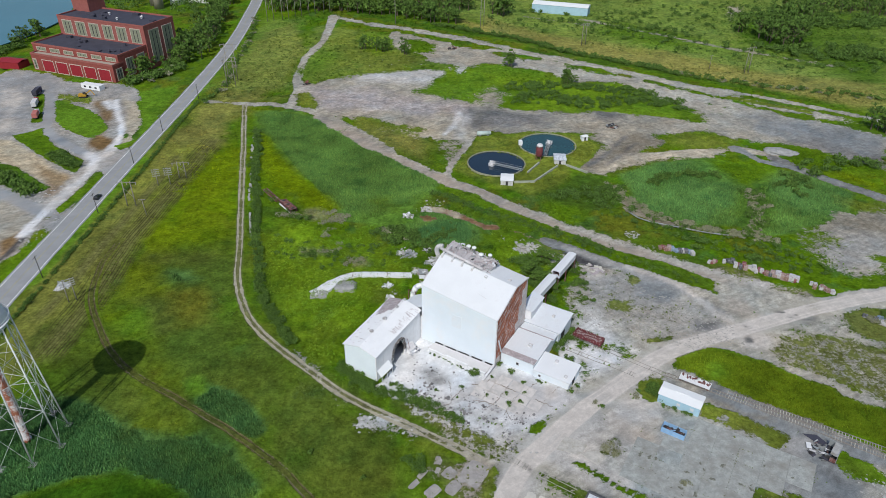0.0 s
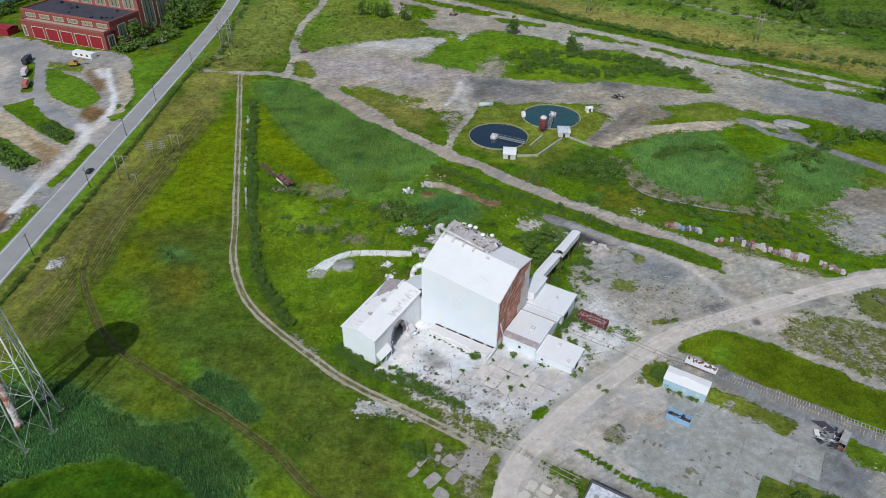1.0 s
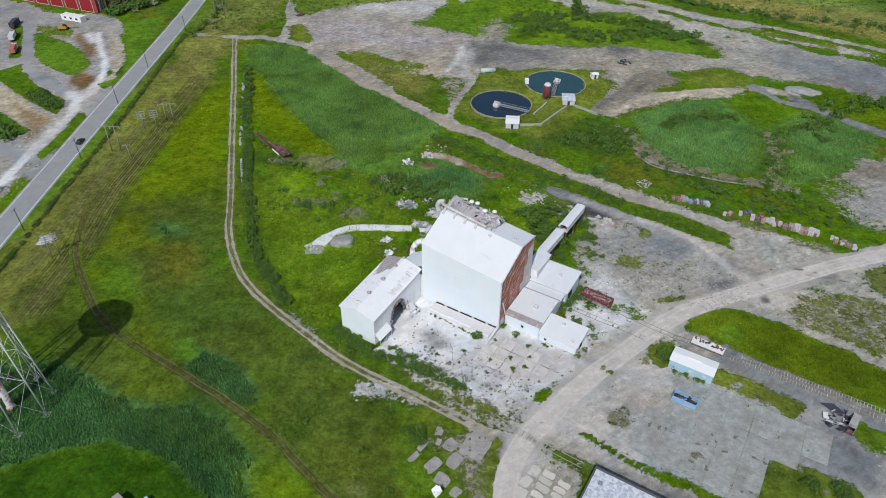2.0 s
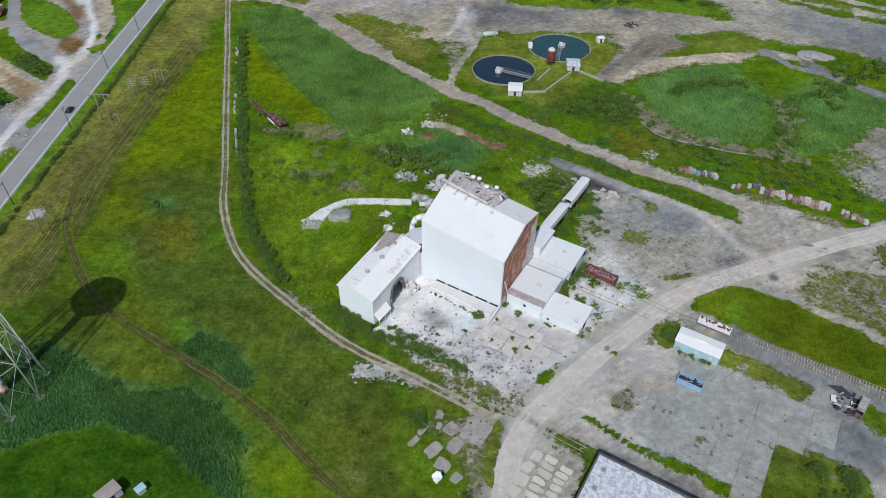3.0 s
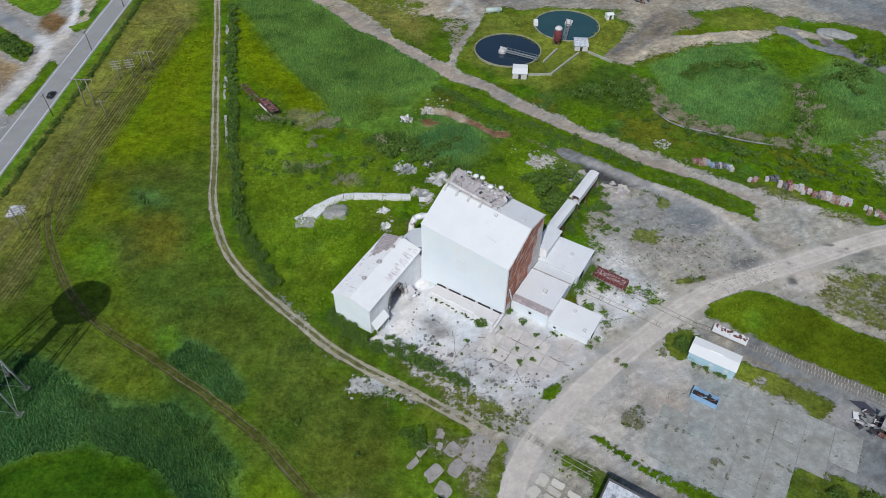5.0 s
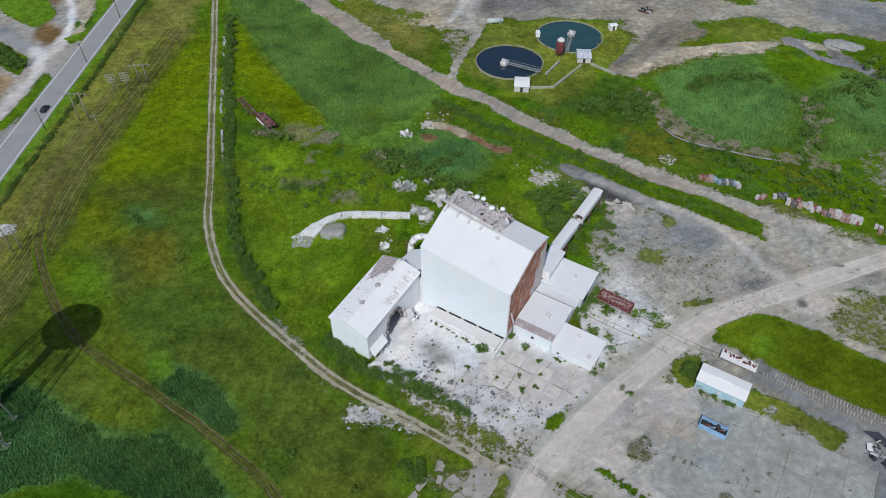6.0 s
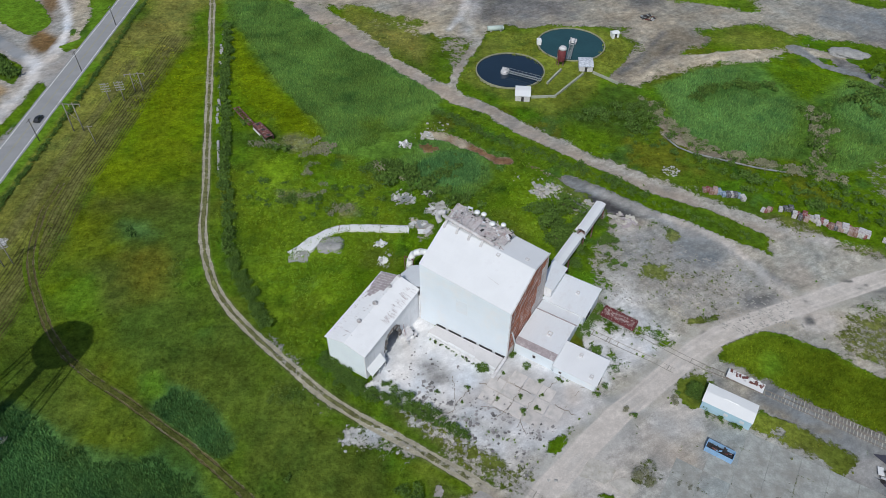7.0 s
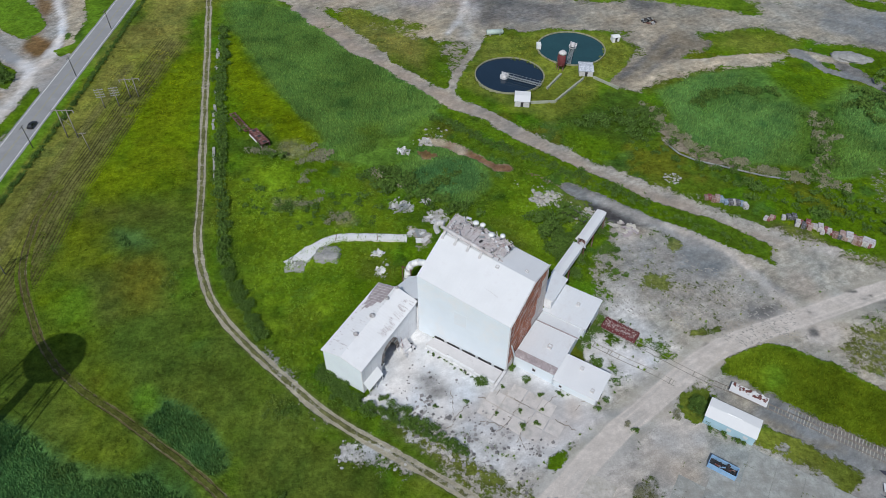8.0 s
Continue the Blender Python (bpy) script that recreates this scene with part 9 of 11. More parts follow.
for col, n, w, d, gap in ((0, 5, 2.9, 3.3, 3.5), (1, 8, 3.3, 1.75, 2.05), (2, 9, 3.0, 1.5, 1.8)):
    for k in range(n):
        u, v = (1.6, 5.2, 8.9)[col] + rg.uniform(-0.25, 0.25), -0.4 - gap * k - (0.8, 0.0, 0.6)[col]
        flat_slab(stack_, 20.8 + u * math.cos(radians(-31)) + v * c31, 110.2 + u * math.sin(radians(-31)) + v * s31, w * rg.uniform(0.85, 1.1), d * rg.uniform(0.85, 1.05), rg.uniform(0.25, 0.6), 57.5 - 90 + rg.uniform(-7, 7), TAN_SLAB, rg)
def scrap_pile(label, x, y, n, spread, mats, seed, high=0.6):
    """Bent sheets and beams thrown on a heap."""
    rq = random.Random(seed)
    tilt = 35 if high > 0.3 else 8
    ob = thing("scrap_pile", label, "scrap metal", (x, y, 0))
    for k in range(n):
        bm = B()
        w, d = rq.uniform(0.3, 1.3), rq.uniform(0.12, 0.8)
        a, r = rq.uniform(0, 6.3), spread * math.sqrt(rq.random())
        px_, py_ = r * math.cos(a), 0.7 * r * math.sin(a)
        box(bm, -w, w, -d, d, -0.03, rq.choice((0.03, 0.03, 0.25)), pose(px_, py_, z_at(x + px_, y + py_) + 0.15 + high * (1 - r / spread) * rq.random() * 2, rq.uniform(-tilt, tilt), rq.uniform(-tilt, tilt), rq.uniform(0, 180)))
        part("sheet", bm, rq.choice(mats), ob)
    return ob


scrap_pile("wrecked white-dusted machine parts heaped in the weeds", -13.8, 216.0, 40, 3.6, (PALE_METAL, PALE_METAL, STEEL_GREY, CONCRETE, STEEL_GREY), 31, 1.0)
scrap_pile("small pile of pale broken parts in the weeds", -6.0, 218.4, 18, 1.8, (PALE_METAL, DARK, CONCRETE), 32)
scrap_pile("flattened grey sheets and dust beside the hall", -2.6, 211.0, 22, 3.4, (CONCRETE, PALE_METAL, PALE_STONE), 33, 0.2)
scrap_pile("broken boards and slabs by the gallery end", 42.5, 213.6, 44, 4.6, (CONCRETE, OLD_FLOOR, RUST_PATCH, CONCRETE), 34, 0.1)
scrap_pile("brick and slab debris at the yard edge", 54.0, 207.2, 34, 4.2, (CONCRETE, OLD_FLOOR, RUST_PATCH, TAN_SLAB), 35, 0.1)
scrap_pile("broken pale slabs among the weeds", 31.5, 221.0, 40, 5.2, (CONCRETE, PALE_STONE, PALE_STONE, TAN_SLAB), 36, 0.35)
scrap_pile("tan slabs at the head of the muddy ditch", -6.6, 250.6, 20, 3.2, (TAN_SLAB, TAN_SLAB, PALE_STONE, LIME), 37, 0.3)
scrap_pile("white debris beside the muddy ditch", -14.6, 245.0, 20, 2.4, (LIME, PALE_METAL, CONCRETE), 38, 0.6)
scrap_pile("splintered pale boards between the casing and the hall", -7.5, 203.2, 26, 3.4, (PALE_METAL, LIME, PALE_STONE, STEEL_GREY), 39, 0.3)
scrap_pile("toppled white steel frame in the weeds", -19.3, 195.0, 16, 1.5, (LIME, PALE_METAL, LIME), 40, 1.2)
scrap_pile("trail of white broken sheet below the frame", -18.0, 188.7, 12, 1.6, (LIME, PALE_METAL), 41, 0.4)
scrap_pile("spilled pale dust and boards behind the hall", -2.1, 212.9, 18, 2.6, (PALE_STONE, LIME, CONCRETE), 42, 0.15)
scrap_pile("dark heap of scrap on the old tip", 88.8, 341.8, 24, 3.2, (DARK, RUST_DARK, DARK, STEEL_GREY), 43, 0.9)
scrap_pile("dark derelict machine parts at the lane corner", -83.3, 404.2, 16, 2.4, (DARK, DARK, RUST_DARK), 44, 1.2)
scrap_pile("dark derelict machine parts on the tip lane", 5.1, 480.9, 18, 3.2, (DARK, DARK, RUST_DARK), 45, 1.2)
crumple = thing("crumpled_sheet", "crumpled white sheet-metal heap in the weeds", "scrap metal", (-0.9, 102.3, 0))
for k in range(6):
    bm = B()
    box(bm, -0.9, 0.9, -0.6, 0.6, -0.03, 0.03, pose(rg.uniform(-0.7, 0.7), rg.uniform(-0.6, 0.6), 0.5 + 0.2 * k, rg.uniform(-50, 50), rg.uniform(-50, 50), rg.uniform(0, 180)))
    part("sheet", bm, SHED_ROOF, crumple)

# crushed metal bales along the access road
BALE = [mat("bale_" + n, c, 0.7, vary=0.3, scale=1.5, second=s, amount=0.45, patch=1.3) for n, c, s in
        (("white", (0.56, 0.55, 0.555), (0.22, 0.16, 0.15)), ("red", (0.21, 0.045, 0.045), (0.46, 0.40, 0.39)), ("rust", (0.24, 0.13, 0.10), (0.5, 0.46, 0.43)),
         ("blue", (0.20, 0.29, 0.42), (0.50, 0.52, 0.54)), ("dark", (0.08, 0.08, 0.09), (0.4, 0.4, 0.41)), ("pink", (0.36, 0.25, 0.22), (0.5, 0.46, 0.43)))]
bm = B()
box(bm, -1, 1, -0.7, 0.7, 0, 1.3)
bmesh.ops.subdivide_edges(bm, edges=bm.edges[:], cuts=2, use_grid_fill=True)
for v in bm.verts:
    v.co += Vector((noise.noise(v.co * 1.7), noise.noise(v.co * 1.7 + Vector((9, 0, 0))), noise.noise(v.co * 1.7 + Vector((0, 9, 0))))) * 0.13
base_mesh = bpy.data.meshes.new("scrap_bale")
bmesh.ops.recalc_face_normals(bm, faces=bm.faces)
bm.to_mesh(base_mesh)
bm.free()
bale_meshes = []
for m in BALE:
    me = base_mesh.copy()
    me.materials.append(m)
    bale_meshes.append(me)
NAMES = ("dusty white", "rusty red", "rust-brown", "faded blue", "dark", "faded brownish")


def bale(x, y, k, s, turn, h=1.0):
    o = new("scrap_bale", bale_meshes[k])
    o.matrix_basis = pose(x, y, z_at(x, y) - 0.1, 0, 0, turn) @ Matrix.Diagonal((s * 0.84, s * 0.8, s * h * 0.9, 1))
    tagged(o, NAMES[k] + " crushed scrap metal bale at the roadside", "scrap bale", "scrap bales along the road")


for k in range(11):
    bale(82.6 + 1.12 * k + rg.uniform(-0.2, 0.2), 222.0 - 0.42 * k + rg.uniform(-0.5, 0.5), (2, 1, 2, 5, 3, 3, 4, 0, 4, 3, 0)[k], rg.uniform(1.05, 1.35), rg.uniform(70, 100), rg.uniform(0.8, 1.2))
for k in range(4):
    bale(98.4 + 0.9 * k, 212.6 + rg.uniform(-0.9, 0.6), (0, 1, 5, 1)[k], rg.uniform(0.8, 1.1), rg.uniform(50, 100))
for k in range(3):
    bale(104.0 + 1.6 * k, 212.2 + rg.uniform(-0.4, 0.6), (0, 4, 4)[k], rg.uniform(0.9, 1.3), rg.uniform(50, 100))
for k in range(24):
    t = k / 23
    x, y = 107.4 + 18.4 * t, 210.2 - 9.4 * t
    o = rg.uniform(-0.9, 0.9)
    bale(x + o * 0.45, y + o * 0.85, rg.choice((0, 1, 0, 2, 1, 4, 5, 0)), rg.uniform(1.0, 1.3) if t < 0.6 else rg.uniform(1.3, 1.75), rg.uniform(56, 74), rg.uniform(0.8, 1.3))
for k in range(10):
    bale(130.0 + 0.62 * k + rg.uniform(-0.4, 0.4), 198.0 - 0.45 * k + rg.uniform(-1, 1), rg.choice((0, 0, 5, 4, 2)), rg.uniform(0.8, 1.1), rg.uniform(50, 80))
# dark stack at the edge of the lot
for k in range(12):
    bale(141 + rg.uniform(-2, 6), 178 + rg.uniform(-3, 3), rg.choice((3, 4, 4, 0)), rg.uniform(0.7, 1.1), rg.uniform(0, 180))

# the spilled white dust ridge behind the hall, its torn end and concrete kerb pieces
ridge_ = thing("dust_conveyor_casing", "low white dust-caked conveyor casing lying in the grass", "conveyor")
line = smooth_line([(-11.0, 201.6), (-23.6, 201.9), (-32.0, 201.4), (-37.4, 197.8), (-41.2, 192.6)], 1.0)
bm = B()
prev = None
for k, p in enumerate(line):
    dv = (line[min(k + 1, len(line) - 1)] - line[max(k - 1, 0)]).normalized()
    r = Vector((dv.y, -dv.x, 0))
    wd = 1.25 + 0.12 * math.sin(k * 1.7) + (0.9 if k > len(line) - 6 else 0)
    z = z_at(p.x, p.y)
    now = [bm.verts.new(p + r * (s * wd) + Vector((0, 0, z + h))) for s, h in ((-1.1, -0.3), (-1.0, 0.7), (0.3, 0.78), (1.0, 0.7), (1.1, -0.3))]
    if prev:
        for i in range(4):
            bm.faces.new((prev[i], now[i], now[i + 1], prev[i + 1]))
    else:
        bm.faces.new(now)
    prev = now
bm.faces.new(prev[::-1])
part("casing", bm, LIME, ridge_)
bm = B()
for k in range(0, len(line) - 1):
    p, q = line[k], line[k + 1]
    d = (q - p).normalized()
    r = Vector((d.y, -d.x, 0))
    beam(bm, p + r * 1.35 + Vector((0, 0, 0.7)), q + r * 1.35 + Vector((0, 0, 0.7)), 0.22, 0.2)
part("side_rail", bm, CONCRETE, ridge_)
for k in (8, 20):
    bm = B()
    p = line[k]
    beam(bm, p + Vector((0, -1.4, 0.9)), p + Vector((0, 1.4, 0.9)), 0.14, 0.14)
    part("joint_band", bm, RUST_DARK, ridge_)
endp = thing("collapsed_hopper", "collapsed white-dusted hopper at the end of the casing", "scrap metal", (-41.6, 191.4, 0), 40)
for k in range(18):
    bm = B()
    s = rg.uniform(0.7, 2.4)
    box(bm, -s, s, -s * 0.6, s * 0.6, 0, rg.uniform(0.06, 0.2), pose(rg.uniform(-2.6, 2.6), rg.uniform(-2.2, 2.2), rg.uniform(0, 0.35), rg.uniform(-9, 9), rg.uniform(-9, 9), rg.uniform(0, 180)))
    part("panel", bm, rg.choice((LIME, LIME, PALE_METAL, CONCRETE)), endp)
kerbs = thing("kerb_wall", "broken white concrete kerb wall beside the track", "kerb wall")
for k in range(9):
    bm = B()
    t = k / 8
    box(bm, -0.42, 0.42, -0.95, 0.95, -0.3, rg.uniform(0.3, 0.5), pose(-79.3 + 4.3 * t, 245.2 - 16.2 * t, 0, 0, 0, 15 + rg.uniform(-3, 3)))
    part("kerb_block", bm, CONCRETE, kerbs)
for k in range(26):
    t = rg.random()
    bm = B()
    box(bm, -0.4, 0.4, -rg.uniform(0.4, 1.1), rg.uniform(0.4, 1.1), -0.3, rg.uniform(0.2, 0.45), pose(-98.5 + 18 * t + rg.uniform(-0.5, 0.5), 331 - 82 * t, 0, 0, 0, 13 + rg.uniform(-12, 12)))
    part("kerb_block", bm, CONCRETE, kerbs)
heap = thing("spoil_heap", "smooth grey heap of spilled powder in the grass", "spoil heap", (-33.1, 194.5, 0))
bm = B()
got = bmesh.ops.create_icosphere(bm, subdivisions=4, radius=1)["verts"]
for v in got:
    d = 1 + 0.45 * noise.noise(v.co * 1.5) + 0.2 * noise.noise(v.co * 5)
    v.co = Vector((v.co.x * 4.2 * d, v.co.y * 3.2 * d, max(-0.3, v.co.z * 1.1 * d)))
part("mound", bm, GREY_HEAP, heap, "", True)
for x, y, sx, sy, sz in ((165, 311, 7.2, 4.6, 1.7),):
    h2 = thing("spoil_heap", "rough grey heap of stony spoil", "spoil heap", (x, y, 0), rg.uniform(0, 180))
    bm = B()
    got = bmesh.ops.create_icosphere(bm, subdivisions=4, radius=1)["verts"]
    off = Vector((x, y, 0))
    for v in got:
        d = 1 + 0.3 * noise.noise(v.co * 1.5 + off) + 0.14 * noise.noise(v.co * 5 + off)
        v.co = Vector((v.co.x * sx * d, v.co.y * sy * d, max(-0.3, v.co.z * sz * d)))
    part("mound", bm, GREY_HEAP, h2, "", True)
pipe = thing("pipeline", "pale pipe lying along the rim of the reed basin", "pipeline")
pts = [(77, 249), (79.5, 244.5), (84, 241), (94, 237), (104, 233), (112, 231)]
for a, b in zip(pts, pts[1:]):
    bm = B()
    rod(bm, (*a, 0.6), (*b, 0.6), 0.26, n=8)
    part("pipe_run", bm, STEEL_GREY, pipe, "", True)
CHIP = mat("dark_chip", (0.27, 0.26, 0.26), 0.9, vary=0.3, island=0.5)
court = thing("court_rubble", "small dark rubble scattered over the white court", "rubble", HALL, TURN)
bm = B()
for k in range(1000):
    u, v = rg.uniform(-26, 8), rg.uniform(-24, -4)
    if v > -6 and u > -21 and u < 0:
        continue
    if noise.noise(Vector((u * 0.35, v * 0.35, 4.0))) < rg.uniform(-0.25, 0.35):
        continue
    s = rg.choice((0.05, 0.07, 0.09, 0.12, 0.16, 0.26)) * rg.uniform(0.8, 1.4)
    if rg.random() < (v + 22) / 18:
        continue
    box(bm, -s, s, -s * 0.8, s * 0.8, 0, s * 1.1, pose(u, v, -0.02, rg.uniform(-20, 20), rg.uniform(-20, 20), rg.uniform(0, 90)))
for k in range(1500):                             # grit and broken stone along the court's lower edge
    u, v = rg.uniform(-14, 19), rg.uniform(-27, -11)
    if noise.noise(Vector((u * 0.3, v * 0.3, 8.0))) < rg.uniform(-0.3, 0.4) or v > -15 - 0.28 * (u + 14) * (u < 4) + 0.3 * (u > 4) * (u - 4):
        continue
    s = rg.choice((0.06, 0.08, 0.1, 0.14, 0.2, 0.3)) * rg.uniform(0.8, 1.4)
    box(bm, -s, s, -s * 0.8, s * 0.8, 0, s * 0.8, pose(u, v, -0.02, rg.uniform(-20, 20), rg.uniform(-20, 20), rg.uniform(0, 90)))
tagged(part("chips", bm, CHIP, court), kind="stuff")
court["kind"] = "stuff"
DUSTED = mat("dusted_concrete", (0.57, 0.535, 0.51), 0.95, vary=0.14, scale=0.4, second=(0.42, 0.41, 0.39), amount=0.4, patch=0.3, obrand=0.08)
slabs_c = thing("court_paving", "large cracked concrete paving slabs before the annex", "paving", HALL, TURN, kind="structure")
for i in range(5):
    for j in range(3):
        u0, v0 = -0.5 + 3.9 * i, -13.5 + 4.0 * j
        if (i, j) in ((4, 0), (0, 2), (4, 2)):
            continue
        bm = B()
        a_, b_ = rg.uniform(3.45, 3.8), rg.uniform(3.5, 3.85)
        box(bm, u0 + 0.05, u0 + a_, v0 + 0.05, v0 + b_, -0.2, 0.07 + rg.uniform(0, 0.05), pose(0, 0, 0, rg.uniform(-0.3, 0.3), 0, rg.uniform(-0.5, 0.5)))
        o = part("slab", bm, DUSTED, slabs_c)

# rusty joints and cracks between the court's slabs
CRACK = mat("rusty_joint", (0.27, 0.235, 0.20), 0.95, vary=0.25)
CRACKS = (((-8.9, -11.4), (-6.5, -14.5), (-3.9, -18.3), (-4.2, -21.1)),
          ((-3.9, -18.3), (-3.7, -15.5), (-3.3, -12.7)),
          ((-3.3, -9.7), (0.8, -9.0), (4.6, -9.9), (7.3, -10.8), (10.7, -11.7)),
          ((7.2, -4.7), (7.0, -7.3), (7.3, -10.8), (6.6, -13.6), (6.0, -15.7)),
          ((2.8, -5.6), (6.9, -5.6), (11.4, -5.7), (16.5, -5.6), (21.4, -5.5)),
          ((14.9, 5.4), (13.5, 0.8), (12.3, -4.0)),
          ((7.3, -10.8), (10.7, -13.5), (13.6, -15.9)),
          ((1.3, -15.0), (5.2, -13.8), (8.7, -13.4)),
          ((20.1, 4.0), (19.1, -0.3), (18.4, -4.9)),
          ((1.2, -5.0), (1.2, -7.8)),
          ((10.8, -7.4), (10.7, -11.7), (11.4, -15.7)))
for line_ in CRACKS:
    bm = B()
    prev = None
    run_ = smooth_line(line_, 0.45)
    for k, p in enumerate(run_):
        d = (run_[min(k + 1, len(run_) - 1)] - run_[max(k - 1, 0)]).normalized()
        r = Vector((d.y, -d.x, 0))
        if noise.noise(Vector((p.x * 0.45, p.y * 0.45, 9.0))) > 0.22:
            prev = None
            continue
        off = 0.55 * noise.noise(Vector((p.x * 0.9, p.y * 0.9, 2.0)))
        wd = 0.03 + 0.09 * abs(noise.noise(Vector((p.x * 0.6, p.y * 0.6, 5.0))))
        now = [bm.verts.new(p + r * (off + o) + Vector((0, 0, z))) for o, z in ((-wd, -0.1), (-wd, 0.128), (wd, 0.128), (wd, -0.1))]
        if prev:
            for q in range(3):
                bm.faces.new((prev[q], now[q], now[q + 1], prev[q + 1]))
        prev = now
    part("joint", bm, CRACK, slabs_c, "dark weathered joint")

# slivers and crumbs strewn over the gravel yard
rd = np.random.RandomState(5)
n_ = 1700
u_, v_ = rd.rand(n_), rd.rand(n_)
x_, y_ = 42 + 52 * u_ + rd.normal(size=n_), 211 - 30 * u_ - 34 * v_ * (1 - 0.3 * u_)
keep_ = (plan_value(bare, x_, y_) > 0.5) & ~((x_ > 50) & (y_ < 150))
x_, y_, v_ = x_[keep_], y_[keep_], v_[keep_]
n_ = len(x_)
turn_ = radians(-38) + 0.35 * rd.normal(size=n_)
long_, wide_ = 0.12 + 0.5 * rd.rand(n_) ** 3, 0.08 + 0.16 * rd.rand(n_)
dx_, dy_ = np.cos(turn_), np.sin(turn_)
low_ = np.array([z_at(a, b) for a, b in zip(x_, y_)]) + 0.02
cv = [np.column_stack([x_ + p * long_ * dx_ - q * wide_ * dy_, y_ + p * long_ * dy_ + q * wide_ * dx_, low_ + h * (0.05 + 0.1 * v_)]) for p, q, h in ((-1, -1, 0), (0.9, -0.8, 0), (1, 0.9, 0), (-0.8, 1, 0), (-0.7, -0.5, 1), (0.6, -0.5, 1), (0.6, 0.6, 1), (-0.6, 0.6, 1))]
cv = np.stack(cv, 1).reshape(-1, 3)
cf = (np.arange(n_)[:, None, None] * 8 + np.array([(4, 5, 6, 7), (0, 1, 5, 4), (1, 2, 6, 5), (2, 3, 7, 6), (3, 0, 4, 7)])).reshape(-1, 4)
tagged(array_mesh("yard_debris", cv, cf, mat("crumbled_debris", (0.30, 0.29, 0.27), 0.95, vary=0.4, scale=0.4, second=(0.38, 0.37, 0.345), amount=0.45, patch=0.5)), "slivers of broken concrete and boards on the gravel", "debris", kind="stuff")

# cast concrete floor of a vanished building: separate slabs with weedy joints
floor_ring = [(50, 124), (72, 132.5), (78, 129), (94, 120.5), (98, 112), (80, 113), (69, 97), (53, 109), (43, 116)]
yard_floor = thing("yard_floor", "cracked concrete floor slabs with weedy joints", "pavement", HALL, TURN, kind="structure")
bm = B()
box(bm, -2.96, 2.96, -2.46, 2.46, -0.25, 0.0)
bmesh.ops.bevel(bm, geom=[e for e in bm.edges if all(v.co.z > -0.1 for v in e.verts)], offset=0.03, segments=1, affect="EDGES")
slab_mesh = bpy.data.meshes.new("floor_slab")
bmesh.ops.recalc_face_normals(bm, faces=bm.faces)
bm.to_mesh(slab_mesh)
bm.free()
slab_mesh.materials.append(mat("yard_concrete", (0.352, 0.368, 0.350), 0.9, vary=0.34, scale=0.5, second=(0.235, 0.225, 0.20), amount=0.42, patch=0.14, edge=0.22, obrand=0.015, grain=2.5, placed=True))
for i in range(18):
    for j in range(12):
        u, v = 12 + 6.0 * i, -46 + 5.0 * j
        x, y = HALL[0] + u * math.cos(th_) - v * math.sin(th_), HALL[1] + u * math.sin(th_) + v * math.cos(th_)
        hit = False
        for a, b in zip(floor_ring, floor_ring[1:] + floor_ring[:1]):
            if (a[1] > y) != (b[1] > y) and x < (b[0] - a[0]) * (y - a[1]) / (b[1] - a[1]) + a[0]:
                hit = not hit
        if not hit or rg.random() < 0.08:
            continue
        o = new("floor_slab", slab_mesh)
        o.parent = yard_floor
        o.matrix_basis = pose(u, v, 0.06 + rg.uniform(-0.01, 0.02), rg.uniform(-0.2, 0.2), rg.uniform(-0.3, 0.3), rg.uniform(-0.5, 0.5))

MOSS_STAIN = mat("dark_mossy_stain", (0.17, 0.172, 0.14), 0.97, vary=0.4, scale=1.2, second=(0.30, 0.30, 0.26), amount=0.4, patch=0.9)
for k in range(64):                               # dark damp crusts and oil spots on the slabs
    a, q = rg.uniform(0, 1), rg.uniform(0, 1)
    x, y = 50 + 44 * a, 124 - 8 * a - 16 * q + rg.uniform(-2, 4)
    u, v = (x - HALL[0]) * math.cos(th_) + (y - HALL[1]) * math.sin(th_), -(x - HALL[0]) * math.sin(th_) + (y - HALL[1]) * math.cos(th_)
    r_ = 0.14 + 0.75 * rg.random() ** 3
    n_ = 15
    bm = B()
    slab(bm, [(r_ * 1.5 * rg.uniform(0.35, 1.1) * math.cos(2 * math.pi * i / n_), r_ * 0.8 * rg.uniform(0.35, 1.1) * math.sin(2 * math.pi * i / n_)) for i in range(n_)], -0.04, 0.035)
    o = part("stain", bm, MOSS_STAIN, yard_floor)
    o.matrix_basis = pose(u, v, 0.075, 0, 0, rg.uniform(0, 180))

# ---------------------------------------------------------------- plants
RS = np.random.RandomState(11)


